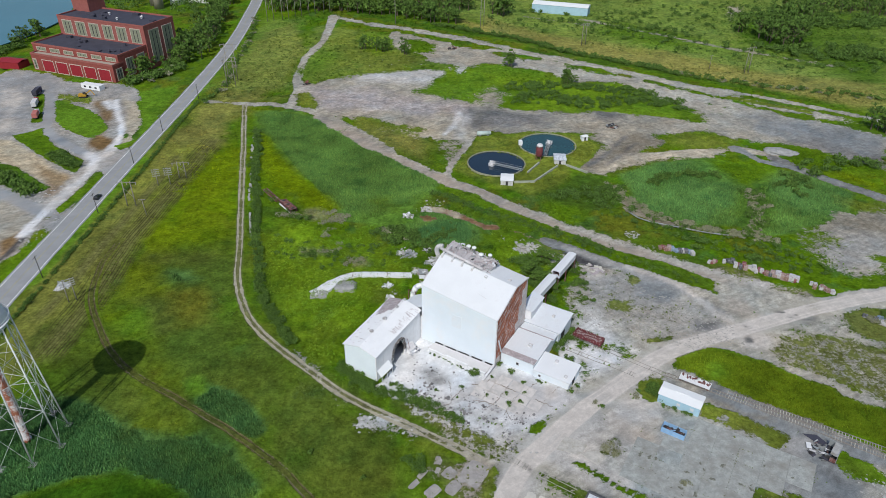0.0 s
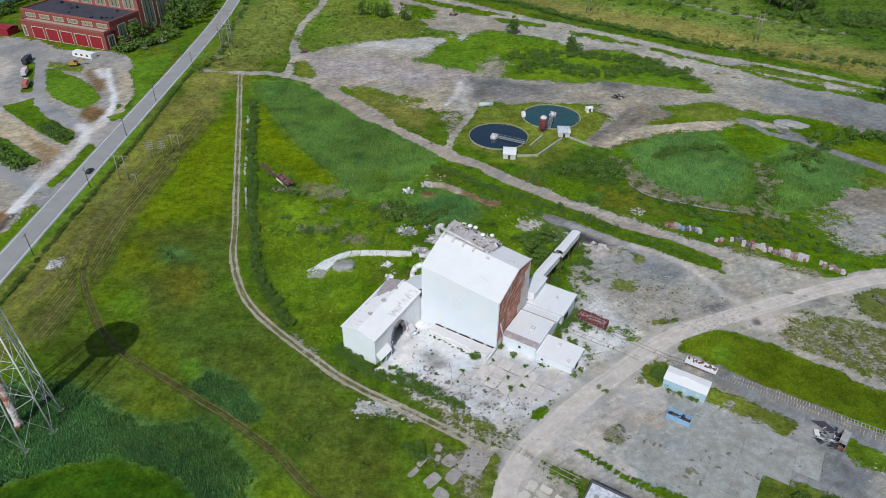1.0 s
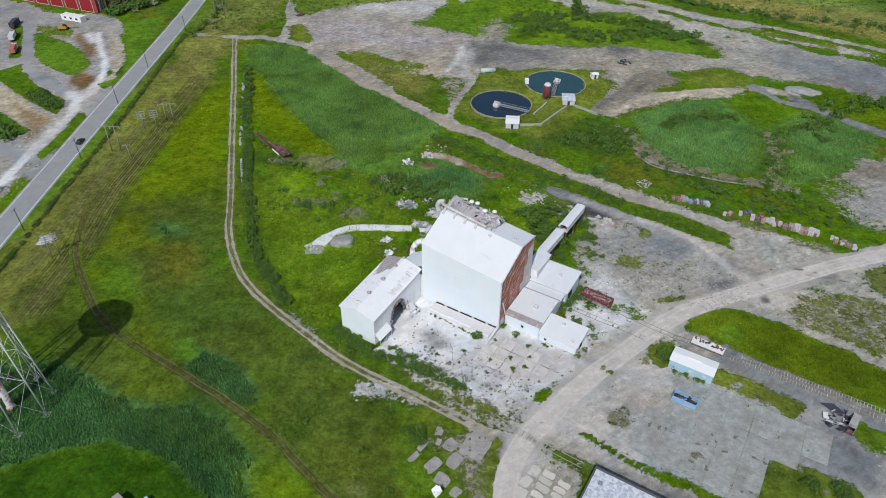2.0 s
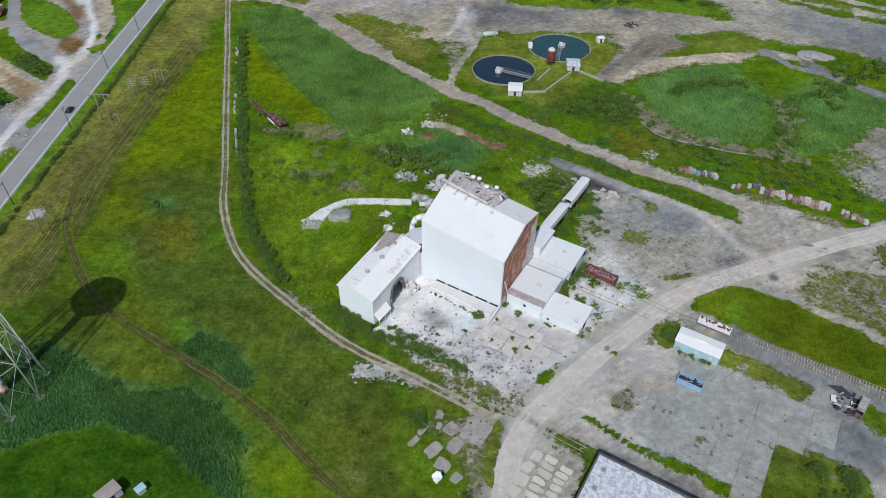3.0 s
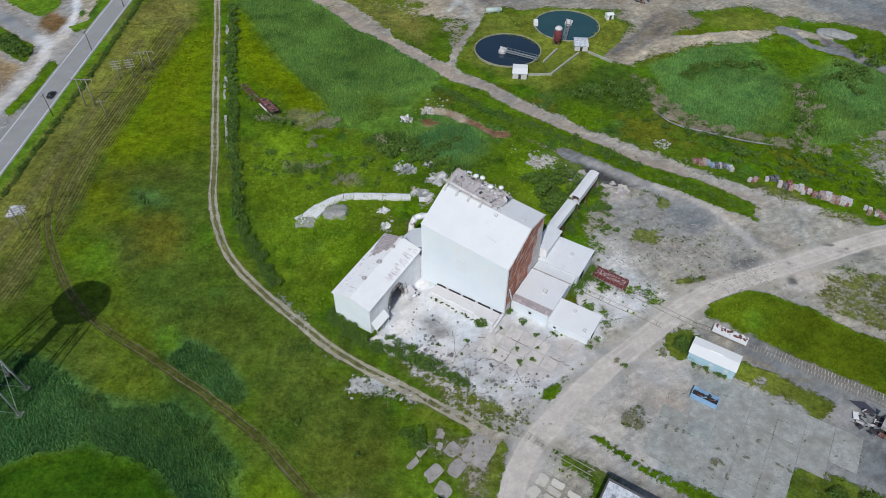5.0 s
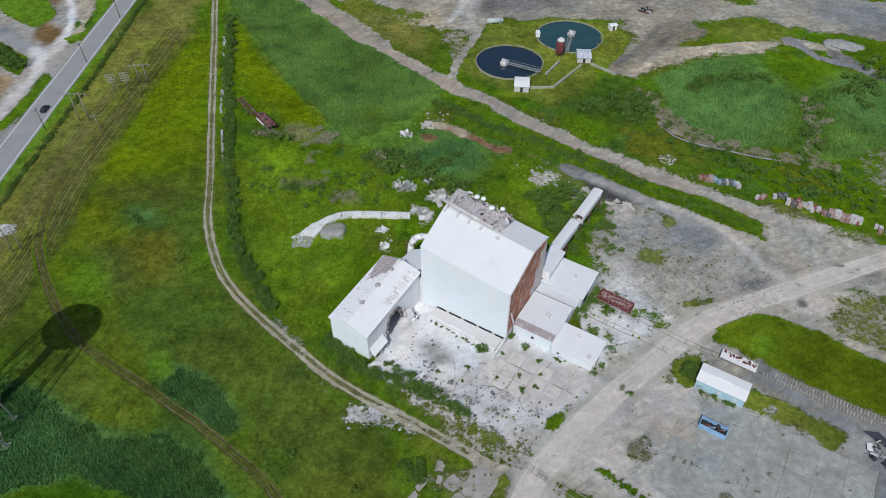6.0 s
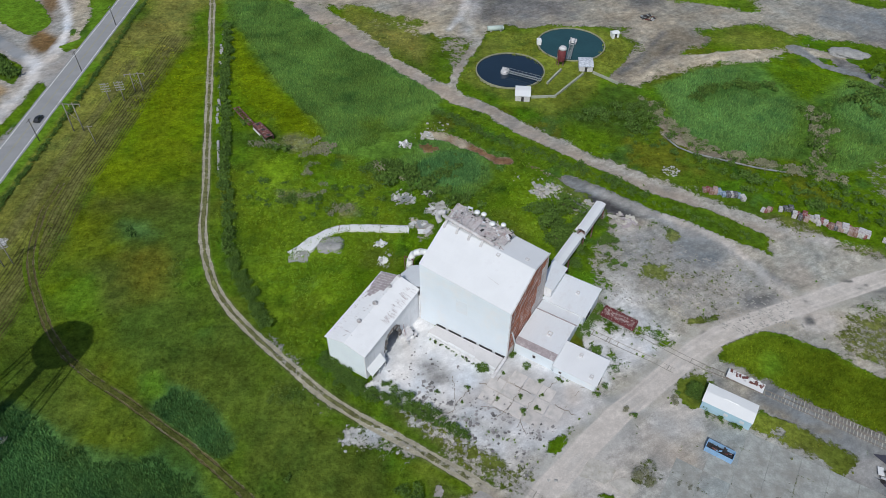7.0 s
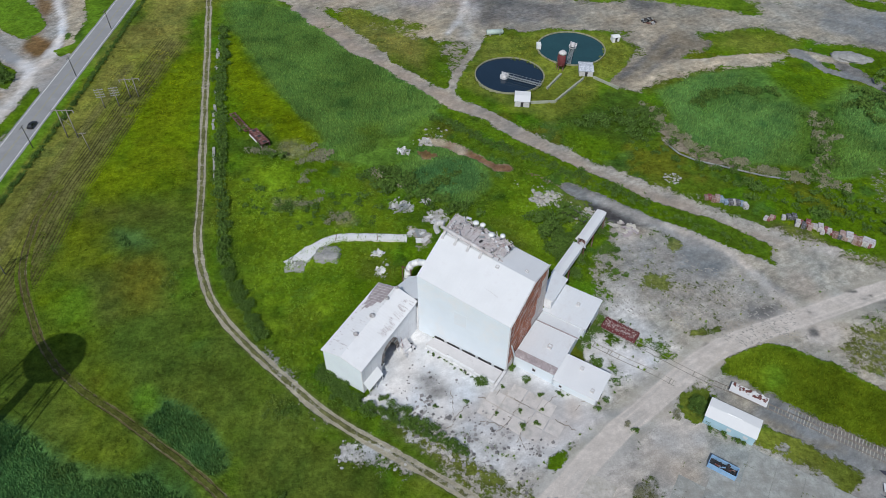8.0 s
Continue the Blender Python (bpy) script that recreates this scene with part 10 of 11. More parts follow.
def leaf_cloud(centres, radii, per, size, droop=0.3):
    """Leaf quads round centres; returns verts and quads."""
    n = len(centres)
    c = np.repeat(np.asarray(centres, float), per, 0)
    r = np.repeat(np.asarray(radii, float).reshape(n, -1) * np.ones((n, 3)), per, 0)
    d = RS.normal(size=(n * per, 3))
    d /= np.linalg.norm(d, axis=1)[:, None]
    d[:, 2] = np.abs(d[:, 2]) * 1.0 - droop * RS.rand(n * per)
    p = c + d * r * (0.55 + 0.5 * RS.rand(n * per, 1))
    nrm = d + RS.normal(size=d.shape) * 0.45
    nrm /= np.linalg.norm(nrm, axis=1)[:, None]
    a = np.cross(nrm, RS.normal(size=d.shape))
    a /= np.linalg.norm(a, axis=1)[:, None] + 1e-9
    b = np.cross(nrm, a)
    s = size * (0.6 + 0.8 * RS.rand(n * per, 1))
    v = np.stack([p - a * s, p - b * s * 0.55, p + a * s, p + b * s * 0.55], 1).reshape(-1, 3)
    f = np.arange(len(v)).reshape(-1, 4)
    return v, f


def make_tree(h, spread, label, leaf, seed):
    rg_ = random.Random(seed)
    ob = thing("tree", label, "tree", (0, 0, -500))
    bm = B()
    rod(bm, (0, 0, -0.5), (0.1, 0.05, h * 0.5), h * 0.028, h * 0.016, n=7, caps=False)
    limbs = []
    for k in range(7):
        a = 2.4 * k
        z0 = h * (0.25 + 0.05 * k)
        e = (spread * 0.6 * math.cos(a), spread * 0.6 * math.sin(a), z0 + h * 0.25)
        rod(bm, (0.05, 0.02, z0), e, h * 0.012, h * 0.004, n=5, caps=False)
        limbs.append(e)
    part("trunk", bm, BARK, ob)
    cs, rr = [], []
    for k in range(20):
        z = rg_.uniform(0.28, 0.95)
        q = spread * math.sqrt(max(0.05, 1 - ((z - 0.55) / 0.52) ** 2)) * rg_.uniform(0.25, 0.9)
        a = rg_.uniform(0, 6.3)
        cs.append((q * math.cos(a), q * math.sin(a), z * h))
        rr.append((spread * rg_.uniform(0.25, 0.42),) * 2 + (h * rg_.uniform(0.08, 0.14),))
    v, f = leaf_cloud(cs, rr, 46, 0.34)
    crown = array_mesh("crown", v, f, leaf)
    crown.parent = ob
    return ob


def make_bush(r, h, label, leaf, seed, name="bush", per=70, size=0.13):
    rg_ = random.Random(seed)
    cs, rr = [], []
    for k in range(7):
        a, q = rg_.uniform(0, 6.3), r * math.sqrt(rg_.random()) * 0.7
        cs.append((q * math.cos(a), q * math.sin(a), h * rg_.uniform(0.2, 0.6)))
        rr.append((r * rg_.uniform(0.3, 0.5),) * 2 + (h * rg_.uniform(0.3, 0.45),))
    v, f = leaf_cloud(cs, rr, per, size, 0.5)
    ob = array_mesh(name, v, f, leaf)
    ob.location.z = -500
    return tagged(ob, label, "bush")


TREES = [make_tree(9, 3.6, "leafy green broadleaf tree in summer", LEAF, 1), make_tree(11, 4.2, "tall dark green broadleaf tree", LEAF_DARK, 2),
         make_tree(7, 3.0, "young leafy light green tree", LEAF, 3), make_tree(10, 2.4, "slender dark green leafy tree", LEAF_DARK, 4)]
BUSHES = [make_bush(1.5, 1.8, "leafy green bush of wild growth", LEAF, 1), make_bush(2.2, 2.4, "broad dark green bush in full leaf", LEAF_DARK, 2, per=110),
          make_bush(1.0, 1.2, "small round green bush of weeds", LEAF, 3, size=0.1), make_bush(1.8, 1.3, "dead grey thicket of bare twigs", LEAF_GREY, 4, "thicket", per=110, size=0.12)]


FAR = {}


def join_far(ob, m):
    """Keep a far plant's leaves for one joined growth of its material."""
    for q in (ob, *ob.children):
        if q.data is None:
            continue
        key = (q.data.name, q.data.materials[0].name)
        FAR.setdefault(key, []).append(np.array(m))


def plant(protos, k, x, y, s=1.0, group=""):
    s *= 1.2
    if y > 300 or (protos is BUSHES and (y > 206 or x < -130 or y > 188 and x < -60 or y > 215 and x < -15)):
        join_far(protos[k], pose(x, y, z_at(x, y) - 0.05, 0, 0, RS.uniform(0, 360)) @ Matrix.Diagonal((s, s, s * RS.uniform(0.85, 1.15), 1)))
        return None
    o = copy_thing(protos[k], pose(x, y, z_at(x, y) - 0.05, 0, 0, RS.uniform(0, 360)) @ Matrix.Diagonal((s, s, s * RS.uniform(0.85, 1.15), 1)))
    if group:
        o["group"] = group
    return o


def along(pts, n, spread, protos, choose, s0, s1, group):
    line = smooth_line(pts, 1.0)
    for k in range(n):
        p = line[int(len(line) * (k + RS.rand() * 0.8) / n) % len(line)]
        a, q = RS.uniform(0, 6.3), spread * math.sqrt(RS.rand())
        plant(protos, int(RS.choice(choose)), p.x + q * math.cos(a), p.y + q * math.sin(a), RS.uniform(s0, s1), group)


def hall_point(u, v):
    c, s = math.cos(radians(TURN)), math.sin(radians(TURN))
    return HALL[0] + c * u - s * v, HALL[1] + s * u + c * v


for u, v, k, s in ((-3.1, -6.4, 0, 1.15), (-4.6, -6.0, 2, 1.0), (5.6, 0.4, 0, 0.85), (1.0, 1.8, 2, 1.0), (-4.0, -12.4, 2, 0.75), (10.4, -1.4, 2, 0.8), (13.6, 1.6, 2, 0.7), (14.6, 1.4, 2, 0.6), (1.4, -4.0, 2, 0.6),
                   (-20.8, -21.8, 0, 0.7), (17.6, 14.2, 0, 1.2), (19, 13.6, 2, 1.1), (12.6, 20.0, 0, 1.1), (13.4, 24.5, 1, 0.8), (13.5, 28, 0, 1.0), (12.5, 16.5, 0, 0.9), (24.2, 5.5, 0, 0.7), (23.4, 2.4, 2, 0.9),
                   (3.6, -11.4, 2, 0.6), (10.5, -11.5, 2, 0.9), (13.0, -9.0, 2, 0.8), (-9.5, -17.5, 2, 0.7), (8.0, -8.0, 2, 0.7), (12.2, -4.8, 2, 0.6), (-3, -16.5, 2, 0.5)):
    plant(BUSHES, k, *hall_point(u, v), s, "bushes round the works")
for k in range(15):
    u = -19.5 + 1.05 * k + RS.uniform(-0.5, 0.5)
    plant(BUSHES, 2, *hall_point(u, -4.6 - 1.15 * (u + 21) / 20 + RS.uniform(-0.4, 0.3)), RS.uniform(0.22, 0.42), "weeds along the dock")
along([(-29.3, 153.8), (-25.4, 149.4), (-21.2, 145.4), (-17.6, 143.2)], 26, 1.5, BUSHES, [0, 0, 1, 2], 0.6, 1.1, "bushes along the wing")
along([(-16.5, 143.6), (-12.7, 141.7), (-6.7, 138.9), (-0.7, 135.9), (4.6, 133.0)], 44, 1.4, BUSHES, [0, 0, 2, 2, 1], 0.45, 0.95, "bushes along the court")
along([(27.1, 213.1), (32.3, 207.0), (35.1, 200.6), (33.6, 194.4)], 30, 3.5, BUSHES, [0, 1, 1], 0.8, 1.3, "bushes behind the hall")
along([(35.8, 161.2), (39.9, 168.1), (43.8, 174.1)], 9, 1.2, BUSHES, [0, 1, 2], 0.5, 0.95, "bushes beside the annex")
along([(-25.9, 229.8), (-13.7, 225.9), (-1.7, 218.4), (8, 212)], 34, 4.0, BUSHES, [0, 1, 0], 0.8, 1.4, "bushes behind the hall")
along([(61.5, 146.5), (60.4, 144.5), (62.0, 142.8)], 9, 0.9, BUSHES, [1, 0], 0.6, 1.0, "bushes by the store shed")
along([(86, 104), (90, 101), (84, 98)], 8, 2.5, BUSHES, [1, 0], 0.8, 1.2, "bushes in the yard")
for u in range(11):                                # hedge at the foot of the wing and along the court
    plant(BUSHES, 0 if u % 2 else 1, *hall_point(-38.5 + 1.25 * u, -25.0 - 0.4 * (u % 3)), 0.8, "bushes along the wing")
for x, y, k, s in ((-9.8, 143.2, 1, 0.8), (-8.2, 142.6, 0, 1.0), (-11.8, 144.6, 0, 0.9), (-2.2, 138.6, 1, 0.75), (-3.6, 139.6, 0, 0.9), (-6.5, 140.6, 0, 0.9), (-14.6, 146.2, 0, 0.7), (-5, 140, 2, 1), (0.2, 136.8, 0, 0.7), (2.6, 135, 2, 0.9),
                   (-6.4, 116.6, 1, 1.1), (-8.2, 118.6, 1, 0.9), (-5.4, 119.2, 0, 1.0), (-4.6, 115.4, 0, 0.8), (5.6, 97.2, 1, 0.9), (-12, 103, 2, 1), (58.8, 144.6, 0, 0.7), (60.6, 143.6, 1, 0.9), (61.6, 146.2, 0, 1.0), (56.6, 145.0, 2, 0.7), (55.4, 142.6, 3, 0.7),
                   (44.7, 138.6, 2, 0.9), (43.0, 140.2, 3, 0.5), (43.4, 123.3, 3, 1.0), (45.4, 121.8, 3, 0.7), (67.2, 136.2, 2, 0.9), (68.4, 135.6, 2, 0.8), (64.6, 137.6, 2, 0.9), (61.8, 139.0, 2, 0.8),
                   (60.6, 112.6, 3, 0.7), (-33.6, 121.5, 2, 0.9), (-19.5, 113.5, 2, 0.8)):
    plant(BUSHES, k, x, y, s, "bushes in the yard")
# young trees between the hall and the gallery
for k in range(34):
    x, y = 29 + 13 * RS.rand(), 188 + 26 * RS.rand()
    if RS.rand() < 0.35:
        plant(TREES, 2, x, y, 0.45 + 0.25 * RS.rand(), "young trees behind the hall")
    else:
        plant(BUSHES, RS.choice([0, 1, 1]), x, y, 0.8 + 0.5 * RS.rand(), "bushes behind the hall")
for k in range(16):
    plant(BUSHES, RS.choice([0, 1]), 45 + 6 * RS.rand(), 186 + 20 * RS.rand(), 0.6 + 0.5 * RS.rand(), "bushes behind the hall")


along([(-97, 334), (-91, 311), (-88, 291), (-82, 268), (-77, 247), (-72.3, 225.5), (-68.4, 212.4), (-65.3, 200.3), (-61.5, 189.1), (-53.1, 173.8), (-47, 165)], 280, 1.5, BUSHES, [0, 0, 1, 1, 2], 0.55, 1.1, "bushes along the track")
along([(-139.5, 100), (-139, 190), (-138.6, 230), (-138.4, 258), (-138.4, 285), (-138.8, 312), (-139.6, 340), (-139.6, 374)], 420, 0.5, BUSHES, [1, 1, 2, 2, 1], 0.35, 0.6, "bushes along the road ditch")
along([(-134, 374), (-131, 400), (-136, 440), (-141, 500), (-150, 560)], 60, 2.0, BUSHES, [1, 3, 3, 0], 0.8, 1.4, "bushes along the road ditch")
along([(-4, 266), (9, 255), (26, 243), (48, 229), (62, 219)], 44, 1.6, BUSHES, [0, 1, 1, 2], 0.6, 1.1, "bushes by the dirt road")
along([(-22, 222), (-14, 228), (-26, 232)], 22, 4.0, BUSHES, [1, 1, 3, 0], 0.9, 1.4, "thicket behind the hall")
along([(-47, 246), (-42, 241), (-48, 240)], 14, 3.0, BUSHES, [3], 0.8, 1.2, "dead thickets in the field")
along([(-54, 219), (-44, 216), (-40, 221)], 14, 2.5, BUSHES, [3, 3, 0], 0.6, 0.9, "dead thickets in the field")
along([(-46, 228), (-44, 233)], 6, 2.0, BUSHES, [3], 0.6, 0.9, "dead thickets in the field")
along([(-34, 210), (-30, 211)], 7, 1.8, BUSHES, [3], 0.6, 0.9, "dead thickets in the field")
along([(-62, 222), (-45, 214), (-24, 216), (-6, 228), (6, 232)], 110, 9.0, BUSHES, [0, 0, 1, 2, 2], 0.4, 0.95, "bushes behind the hall")
along([(22, 244), (40, 232), (62, 218), (80, 206), (91, 199)], 70, 2.0, BUSHES, [0, 2, 2], 0.4, 0.8, "bushes on the verge")
along([(60, 262), (84, 240), (110, 226), (140, 214)], 90, 7.0, BUSHES, [0, 0, 1, 2], 0.5, 1.1, "bushes by the basin")
along([(-62, 247), (-56, 240), (-66, 244)], 10, 2.5, BUSHES, [1, 3, 0], 0.9, 1.3, "bushes by the old wagons")
along([(-84, 268), (-70, 256), (-80, 262)], 10, 2.0, BUSHES, [1, 2, 0], 0.7, 1.1, "bushes by the old wagons")
along([(47, 379), (57, 388), (84, 372), (102, 382), (132, 374)], 180, 8.0, BUSHES, [0, 0, 1], 0.7, 1.5, "scrub on the old tip")
along([(40, 400), (74, 405), (120, 392)], 130, 6.0, BUSHES, [0, 0, 1], 0.7, 1.4, "scrub on the old tip")
along([(-8, 545), (47, 509), (84, 476), (117, 452), (149, 430)], 220, 3.4, BUSHES, [1, 0, 0], 0.7, 1.6, "hedge along the corridor")
along([(149, 430), (190, 410), (240, 392), (300, 370)], 150, 4.0, BUSHES, [1, 0, 0, 3], 0.6, 1.4, "hedge along the corridor")
along([(93, 274), (101, 282), (115, 285), (125, 282)], 24, 2.5, BUSHES, [1, 1, 0], 0.9, 1.4, "bushes in the reed basin")
along([(135, 269), (132, 254), (128, 242), (120, 228)], 44, 5.0, BUSHES, [1, 3, 3, 0], 0.9, 1.4, "bushes in the reed basin")
along([(75, 274), (80, 258), (92, 243), (110, 234), (128, 228)], 130, 2.4, BUSHES, [3, 3, 3, 2], 0.6, 1.1, "scrub on the basin rim")
along([(48, 262), (60, 264), (74, 268), (68, 256)], 40, 5.0, BUSHES, [0, 1, 1], 0.9, 1.3, "scrub by the basin")
along([(150, 268), (170, 290), (210, 300)], 40, 8.0, BUSHES, [0, 1], 1.0, 1.7, "scrub beyond the basin")
along([(95, 226), (115, 218), (140, 205)], 36, 4.0, BUSHES, [0, 1, 0, 2], 0.7, 1.2, "scrub behind the bales")
along([(-191, 401), (-183, 407), (-176, 417), (-173, 434), (-181, 458)], 60, 5.0, BUSHES, [1, 1, 0, 3], 1.4, 2.4, "shrubs beside the power station")
along([(-192, 412), (-184, 440), (-180, 471), (-182, 500)], 26, 5.0, TREES, [0, 1, 2], 0.6, 0.95, "trees beside the power station")
along([(-168, 440), (-170, 480), (-176, 520), (-182, 560), (-190, 620)], 60, 9.0, TREES, [0, 1, 1, 2], 0.8, 1.3, "trees along the highway")
along([(-200, 276), (-188, 268), (-177, 262)], 26, 4.0, BUSHES, [1, 1, 0], 1.4, 2.0, "shrubs on the sandy lot")
along([(-186, 300), (-178, 294), (-170, 287)], 34, 3.4, BUSHES, [0, 1, 1], 0.8, 1.4, "shrubs on the sandy lot")
along([(-142, 585), (-110, 590), (-77, 582), (-49, 577), (-20, 560), (8, 552)], 70, 6.0, TREES, [0, 1, 1, 3], 0.9, 1.4, "trees along the corridor")
along([(-150, 620), (-90, 612), (-40, 604), (20, 600)], 60, 12.0, TREES, [0, 1, 1], 1.0, 1.5, "woods beyond the corridor")
along([(38, 581), (47, 575), (52, 585)], 8, 4.0, TREES, [1, 0], 1.0, 1.4, "trees in the far field")
along([(-58, 480), (-46, 476), (-40, 470)], 12, 4.0, TREES, [0, 2, 1], 0.6, 0.85, "trees on the old tip")
along([(-30, 470), (-27, 466)], 4, 1.5, TREES, [1, 3], 0.55, 0.75, "trees on the old tip")
along([(41, 443), (43, 441)], 3, 1.0, TREES, [3, 2], 0.9, 1.1, "trees on the old tip")
along([(72, 408), (78, 410)], 6, 4.0, TREES, [1, 2], 0.6, 0.9, "trees on the old tip")
along([(226, 535), (246, 495), (265, 540), (232, 505)], 26, 8.0, TREES, [0, 1, 1], 1.1, 1.6, "trees in the far fields")
along([(130, 540), (180, 500), (300, 460), (340, 520)], 220, 34.0, BUSHES, [0, 0, 1, 2], 0.6, 1.7, "scrub in the far fields")
along([(60, 560), (160, 560), (260, 600), (330, 560)], 260, 36.0, BUSHES, [0, 0, 1, 2], 0.6, 1.7, "scrub in the far fields")
along([(240, 545), (300, 560), (360, 560)], 120, 22.0, BUSHES, [1, 1, 0], 1.2, 2.6, "scrub in the far fields")
along([(235, 490), (290, 470), (330, 470)], 120, 18.0, BUSHES, [1, 1, 0], 1.0, 2.4, "scrub in the far fields")
along([(290, 590), (360, 600), (420, 600)], 60, 20.0, TREES, [1, 1, 0], 0.7, 1.2, "trees in the far fields")
along([(-300, 478), (-299, 510), (-297, 500)], 10, 3.0, TREES, [3, 3, 1], 0.6, 1.0, "trees on the lake shore")
along([(-310, 440), (-296, 486)], 22, 4.0, BUSHES, [1, 0], 1.4, 2.4, "shrubs on the lake shore")
along([(143, 177), (150, 178), (156, 172)], 26, 4.0, BUSHES, [1, 3, 1, 0], 0.7, 1.2, "bushes round the dark stack")
along([(226, 340), (236, 336)], 8, 3.0, TREES, [1, 0], 0.8, 1.1, "trees by the far lane")
for (mesh_name, mat_name), poses in FAR.items():
    me = bpy.data.meshes[mesh_name]
    co = np.empty(len(me.vertices) * 3, np.float32)
    me.vertices.foreach_get("co", co)
    co = np.column_stack([co.reshape(-1, 3), np.ones(len(me.vertices))])
    corners = len(me.polygons[0].vertices)
    quads_ = np.array([p.vertices[:] for p in me.polygons if len(p.vertices) == corners])
    if len(quads_) * len(poses) > 60000 and len(co) == 4 * len(quads_):      # far bushes: fewer, larger leaves
        leaf4 = co[quads_[::6]]
        co = (leaf4.mean(1, keepdims=True) + (leaf4 - leaf4.mean(1, keepdims=True)) * 2.1).reshape(-1, 4)
        quads_ = np.arange(len(co)).reshape(-1, 4)
    vs = np.concatenate([(co @ m.T)[:, :3] for m in poses])
    fs = np.concatenate([quads_ + k * len(co) for k in range(len(poses))])
    tagged(array_mesh("far_growth", vs, fs, bpy.data.materials[mat_name]), "far bushes and trees growing together in summer leaf", "bushes", kind="stuff")
for o in TREES:
    for q in (*o.children_recursive, o):
        bpy.data.objects.remove(q)
for o in BUSHES:
    bpy.data.objects.remove(o)


# woods and distant growth
def far_woods(name, label, x0, x1, y0, y1, n, h, keep=None):
    x, y = RS.uniform(x0, x1, n), RS.uniform(y0, y1, n)
    if keep is not None:
        ok = keep(x, y)
        x, y = x[ok], y[ok]
    c = np.column_stack([x, y, h * (0.4 + 0.3 * RS.rand(len(x)))])
    r = np.column_stack([h * 0.35 + RS.rand(len(x)) * 2, h * 0.35 + RS.rand(len(x)) * 2, h * 0.35 + 0 * x])
    v, f = leaf_cloud(c, r, 40, 0.8)
    tagged(array_mesh(name, v, f, LEAF_DARK), label, "woods", kind="stuff")


far_woods("far_woods", "dark band of woods beyond the corridor", -160, 30, 610, 760, 520, 9)
far_woods("far_woods", "woods between highway and lake", -300, -190, 560, 800, 420, 9, lambda x, y: (np.abs(x + 238) > 14) | (y > 620))
far_woods("far_woods", "scrubby trees in the distant fields", 120, 700, 620, 1000, 700, 6)


# ---------------------------------------------------------------- blades: reeds, tall grass, tufts
def sample(arr, x, y):
    i = np.clip(np.searchsorted(GX, x), 0, len(GX) - 1)
    j = np.clip(np.searchsorted(GY, y), 0, len(GY) - 1)
    return arr[j * faces_w + i]


def blades(name, label, x0, x1, y0, y1, step, want, h0, h1, width, count, tilt, tint, category, vary=0.3):
    nx, ny = int((x1 - x0) / step), int((y1 - y0) / step)
    gx, gy = np.meshgrid(np.arange(nx), np.arange(ny))
    x = (x0 + (gx.ravel() + RS.rand(nx * ny)) * step)
    y = (y0 + (gy.ravel() + RS.rand(nx * ny)) * step)
    ok = want(x, y)
    ok &= np.abs(x + 149) > 8
    for pts, reach in ((TRAIL, 1.5), (BROWN, 1.3), (ACCESS, 4.6)):
        for a, b in zip(pts, pts[1:]):
            ok &= seg_distance(x, y, a, b) > reach
    x, y = x[ok], y[ok]
    n = len(x)
    z = sample(relief, x, y) - 0.03
    h = h0 + (h1 - h0) * RS.rand(n)
    col = sample(veg, x, y) * np.array(tint) * (1 - vary + 2 * vary * RS.rand(n))[:, None] * (1 + (RS.rand(n) > 0.8)[:, None] * np.array((0.2, 0.06, 0.0)))
    vs, cs = [], []
    for k in range(count):
        a = RS.uniform(0, 2 * math.pi, n)
        t = tilt * (0.4 + 0.9 * RS.rand(n))
        bx, by = x + 0.22 * width * np.cos(a * 3), y + 0.22 * width * np.sin(a * 3)
        dx, dy = np.cos(a), np.sin(a)
        w = width * (0.7 + 0.6 * RS.rand(n)) / 2
        low = z - 0.05
        p0 = np.column_stack([bx - dy * w, by + dx * w, low])
        p1 = np.column_stack([bx + dy * w, by - dx * w, low])
        p2 = np.column_stack([bx + dx * t * h, by + dy * t * h, z + h])
        vs.append(np.stack([p0, p1, p2], 1))
        shade = (0.85 + 0.3 * RS.rand(n))[:, None]
        cs.append(np.repeat((col * shade)[:, None, :], 3, 1))
    v = np.concatenate(vs).reshape(-1, 3)
    c = np.concatenate(cs).reshape(-1, 3)
    ob = array_mesh(name, v, np.arange(len(v)).reshape(-1, 3), BLADES, c)
    return tagged(ob, label, category, kind="stuff")


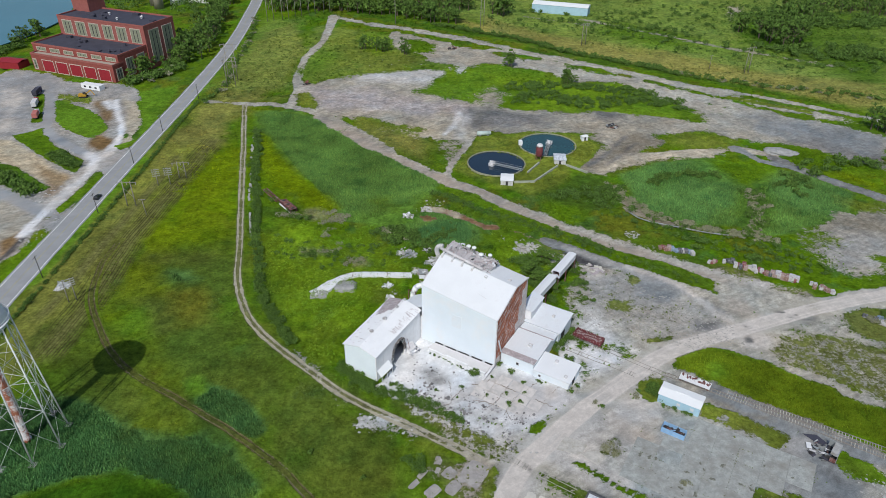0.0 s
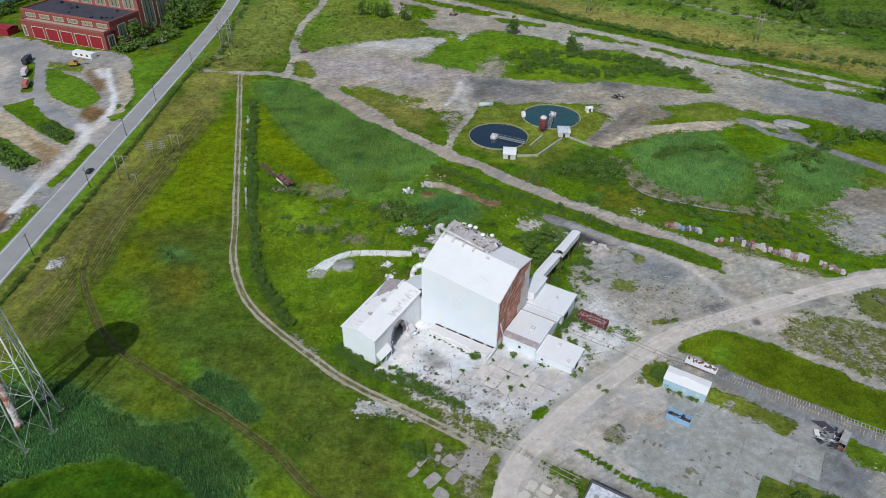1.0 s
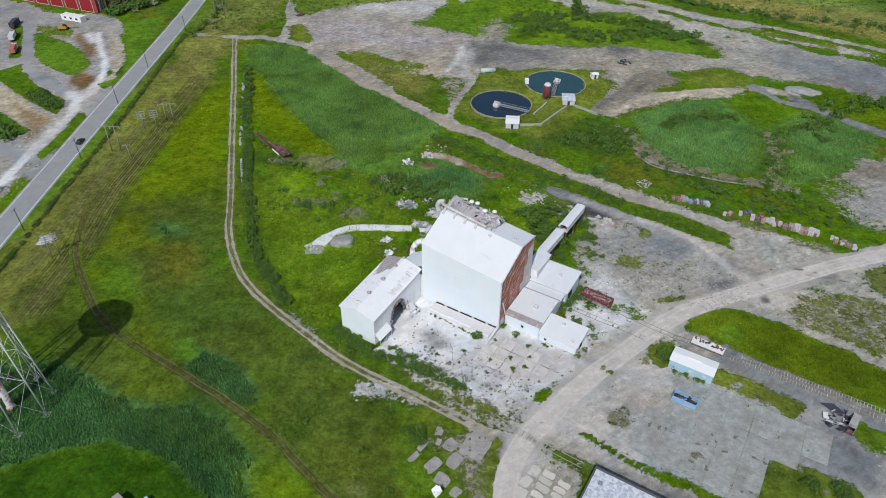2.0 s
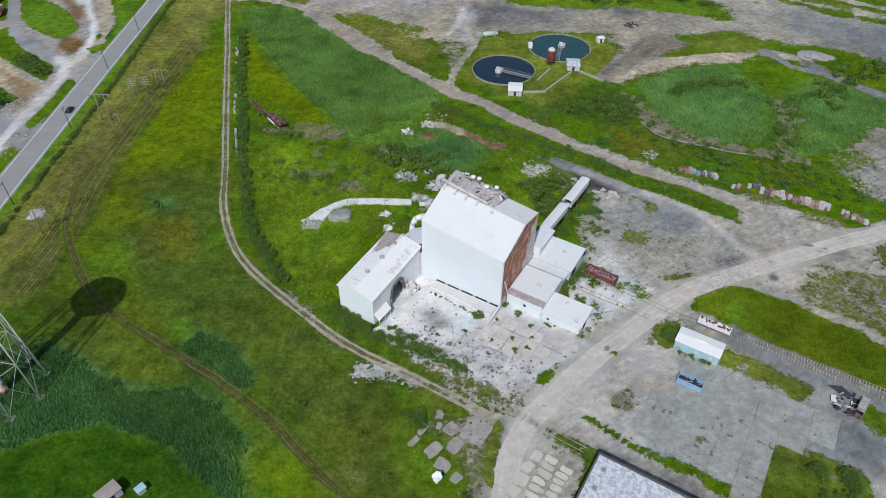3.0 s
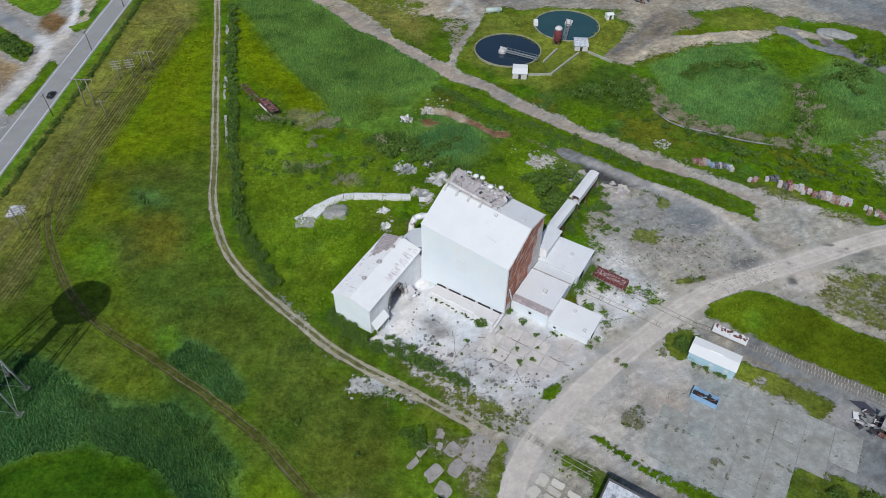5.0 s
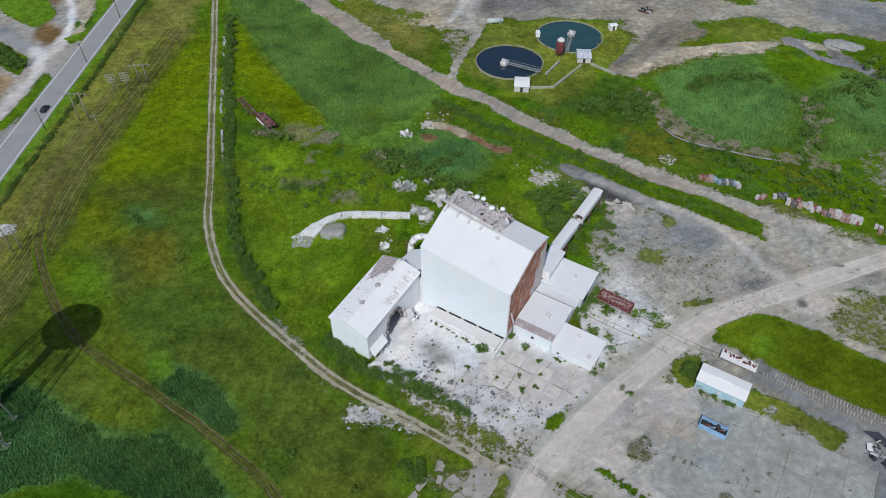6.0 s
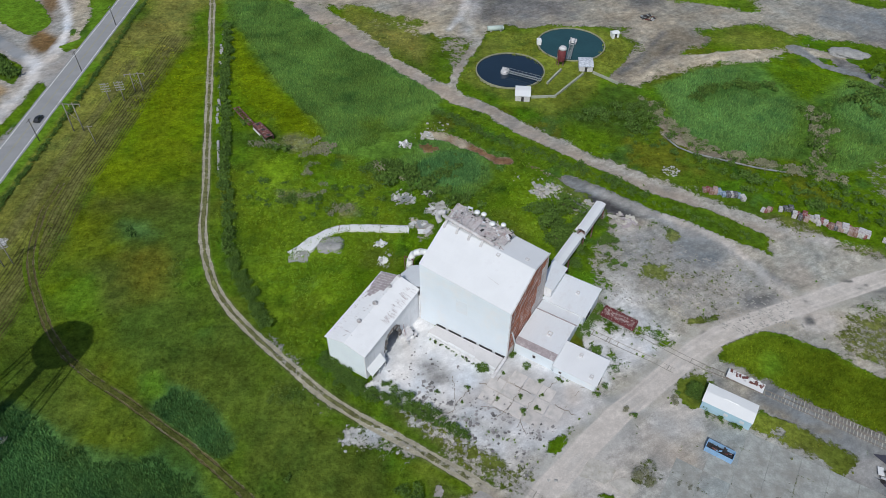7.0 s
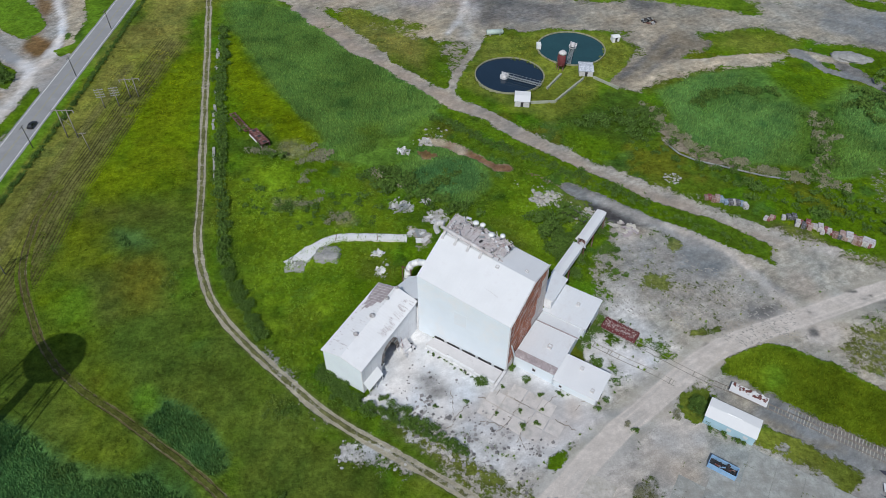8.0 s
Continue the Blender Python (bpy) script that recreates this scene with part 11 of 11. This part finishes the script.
def clumps(name, label, x0, x1, y0, y1, step, want, r0, r1, per, size, tint):
    """Leafy tufts of wild herbs, each a small dome of leaves in the colour of its place."""
    nx, ny = int((x1 - x0) / step), int((y1 - y0) / step)
    gx, gy = np.meshgrid(np.arange(nx), np.arange(ny))
    x, y = x0 + (gx.ravel() + RS.rand(nx * ny)) * step, y0 + (gy.ravel() + RS.rand(nx * ny)) * step
    ok = want(x, y) & (np.abs(x + 149) > 8) & ~in_hall(x, y)
    for pts, reach in ((TRAIL, 1.9), (BROWN, 1.6), (ACCESS, 5.0)):
        for a, b in zip(pts, pts[1:]):
            ok &= seg_distance(x, y, a, b) > reach
    x, y = x[ok], y[ok]
    n = len(x)
    r = r0 + (r1 - r0) * RS.rand(n) ** 2
    v, f = leaf_cloud(np.column_stack([x, y, sample(relief, x, y) + 0.15 * r]), np.column_stack([r, r, r * (0.7 + 0.5 * RS.rand(n))]), per, size, 0.6)
    warm = RS.rand(n)[:, None]
    col = sample(veg, x, y) * np.array(tint) * (0.62 + 0.7 * RS.rand(n))[:, None] * (1 + (warm > 0.72) * np.array((0.16, 0.05, 0.0)))
    col = np.repeat(col, per, 0) * (0.9 + 0.2 * RS.rand(n * per))[:, None]
    return tagged(array_mesh(name, v, f, HERBS, np.repeat(col, 4, 0)), label, "weeds", kind="stuff")


def in_hall(x, y):
    c, s = math.cos(th_), math.sin(th_)
    u = (x - HALL[0]) * c + (y - HALL[1]) * s
    v = -(x - HALL[0]) * s + (y - HALL[1]) * c
    return ((u > -38) & (u < 0.2) & (v > -23.5) & (v < 0.2)) | ((u > -26) & (u < 12.5) & (v > 0) & (v < 30)) | ((u > -5) & (u < 23) & (v > 2.5) & (v < 11))


blades("reeds", "dense stand of tall blue-green reeds", -140, 60, 78, 362, 0.42, lambda x, y: (sample(tall, x, y) > 0.56) & ~in_hall(x, y), 0.5, 1.0, 0.3, 4, 0.5, (1.12, 1.12, 1.12), "reeds")
blades("reeds", "dense stand of tall reeds in the round basin", 60, 200, 215, 300, 0.62, lambda x, y: sample(tall, x, y) > 0.7, 0.6, 1.2, 0.34, 4, 0.5, (1.12, 1.12, 1.12), "reeds")
blades("tall_grass", "bright tall grass wedge between the roads", 55, 175, 95, 185, 0.5, lambda x, y: (sample(tall, x, y) > 0.35) & (sample(tall, x, y) < 0.75) & (sample(bare, x, y) < 0.4), 0.35, 0.75, 0.2, 4, 0.6, (1.05, 1.05, 1.05), "grass")
field = lambda x, y: (sample(tall, x, y) < 0.5) & (sample(tall, x, y) > -0.3) & (sample(bare, x, y) < 0.28) & ~in_hall(x, y)
blades("meadow_grass", "rough meadow grass in uneven tufts", -140, 150, 78, 235, 0.78, field, 0.06, 0.22, 0.45, 3, 1.6, (1.05, 1.05, 1.0), "grass", 0.14)
blades("meadow_grass", "rough meadow grass in uneven tufts", -140, 190, 235, 420, 1.3, field, 0.08, 0.26, 0.7, 3, 1.6, (1.05, 1.05, 1.0), "grass", 0.14)
sparse = lambda x, y: (sample(bare, x, y) >= 0.3) & (sample(bare, x, y) < 0.85) & (RS.rand(len(x)) < np.where((x > 32) & (x < 130) & (y > 100), 0.07, 0.3)) & ~in_hall(x, y)
blades("weeds", "sparse weeds on the dusty ground", -60, 150, 85, 235, 1.1, sparse, 0.25, 0.7, 0.5, 4, 0.8, (1.1, 1.1, 1.1), "weeds")
rank = lambda x, y: 0.6 * value_noise(x, y, 11, 31) + 0.5 * value_noise(x, y, 4, 32)
green = lambda x, y: (sample(bare, x, y) < 0.28) & (sample(tall, x, y) < 0.3) & (sample(tall, x, y) > -0.3)
clumps("wild_herbs", "rank wild herbs and brambles growing round the works", -78, 48, 140, 264, 1.25, lambda x, y: green(x, y) & (rank(x, y) > -0.3 + 0.5 * (x < -62)) & ~((x < -42) & (y < 178)), 0.45, 1.9, 40, 0.18, (1.26, 1.28, 1.9))
clumps("wild_herbs", "scattered herb tufts in the meadow", -140, 150, 80, 236, 2.1, lambda x, y: green(x, y) & (rank(x, y) > 0.22), 0.35, 0.9, 26, 0.15, (1.02, 1.04, 1.0))
clumps("wild_herbs", "herbs and brambles beside the dirt road", 20, 200, 200, 330, 1.8, lambda x, y: green(x, y) & (rank(x, y) > -0.05), 0.4, 1.3, 16, 0.26, (1.12, 1.1, 1.05))
clumps("wild_herbs", "herb tufts among the far fields", -140, 20, 262, 420, 2.4, lambda x, y: green(x, y) & (rank(x, y) > 0.0), 0.4, 1.2, 14, 0.28, (1.2, 1.15, 1.1))
clumps("wild_herbs", "far shrubs and herb tufts in the fields", -130, 420, 380, 700, 4.2, lambda x, y: (sample(bare, x, y) < 0.5) & (rank(x * 0.4, y * 0.4) > -0.1), 0.6, 2.2, 13, 0.45, (0.72, 0.85, 0.8))


def joint(x, y):
    c, s = math.cos(th_), math.sin(th_)
    u, v = (x - HALL[0]) * c + (y - HALL[1]) * s, -(x - HALL[0]) * s + (y - HALL[1]) * c
    near = (np.mod(u - 9, 6.0) < 0.3) | (np.mod(v + 48.5, 5.0) < 0.3)
    return near & (x > 48) & (x < 96) & (y > 98) & (y < 131) & (value_noise(x, y, 6, 44) > 0.1)


clumps("joint_weeds", "low weeds in the joints of the yard slabs", 48, 96, 98, 131, 0.35, joint, 0.1, 0.28, 8, 0.08, (0.95, 0.85, 1.1))
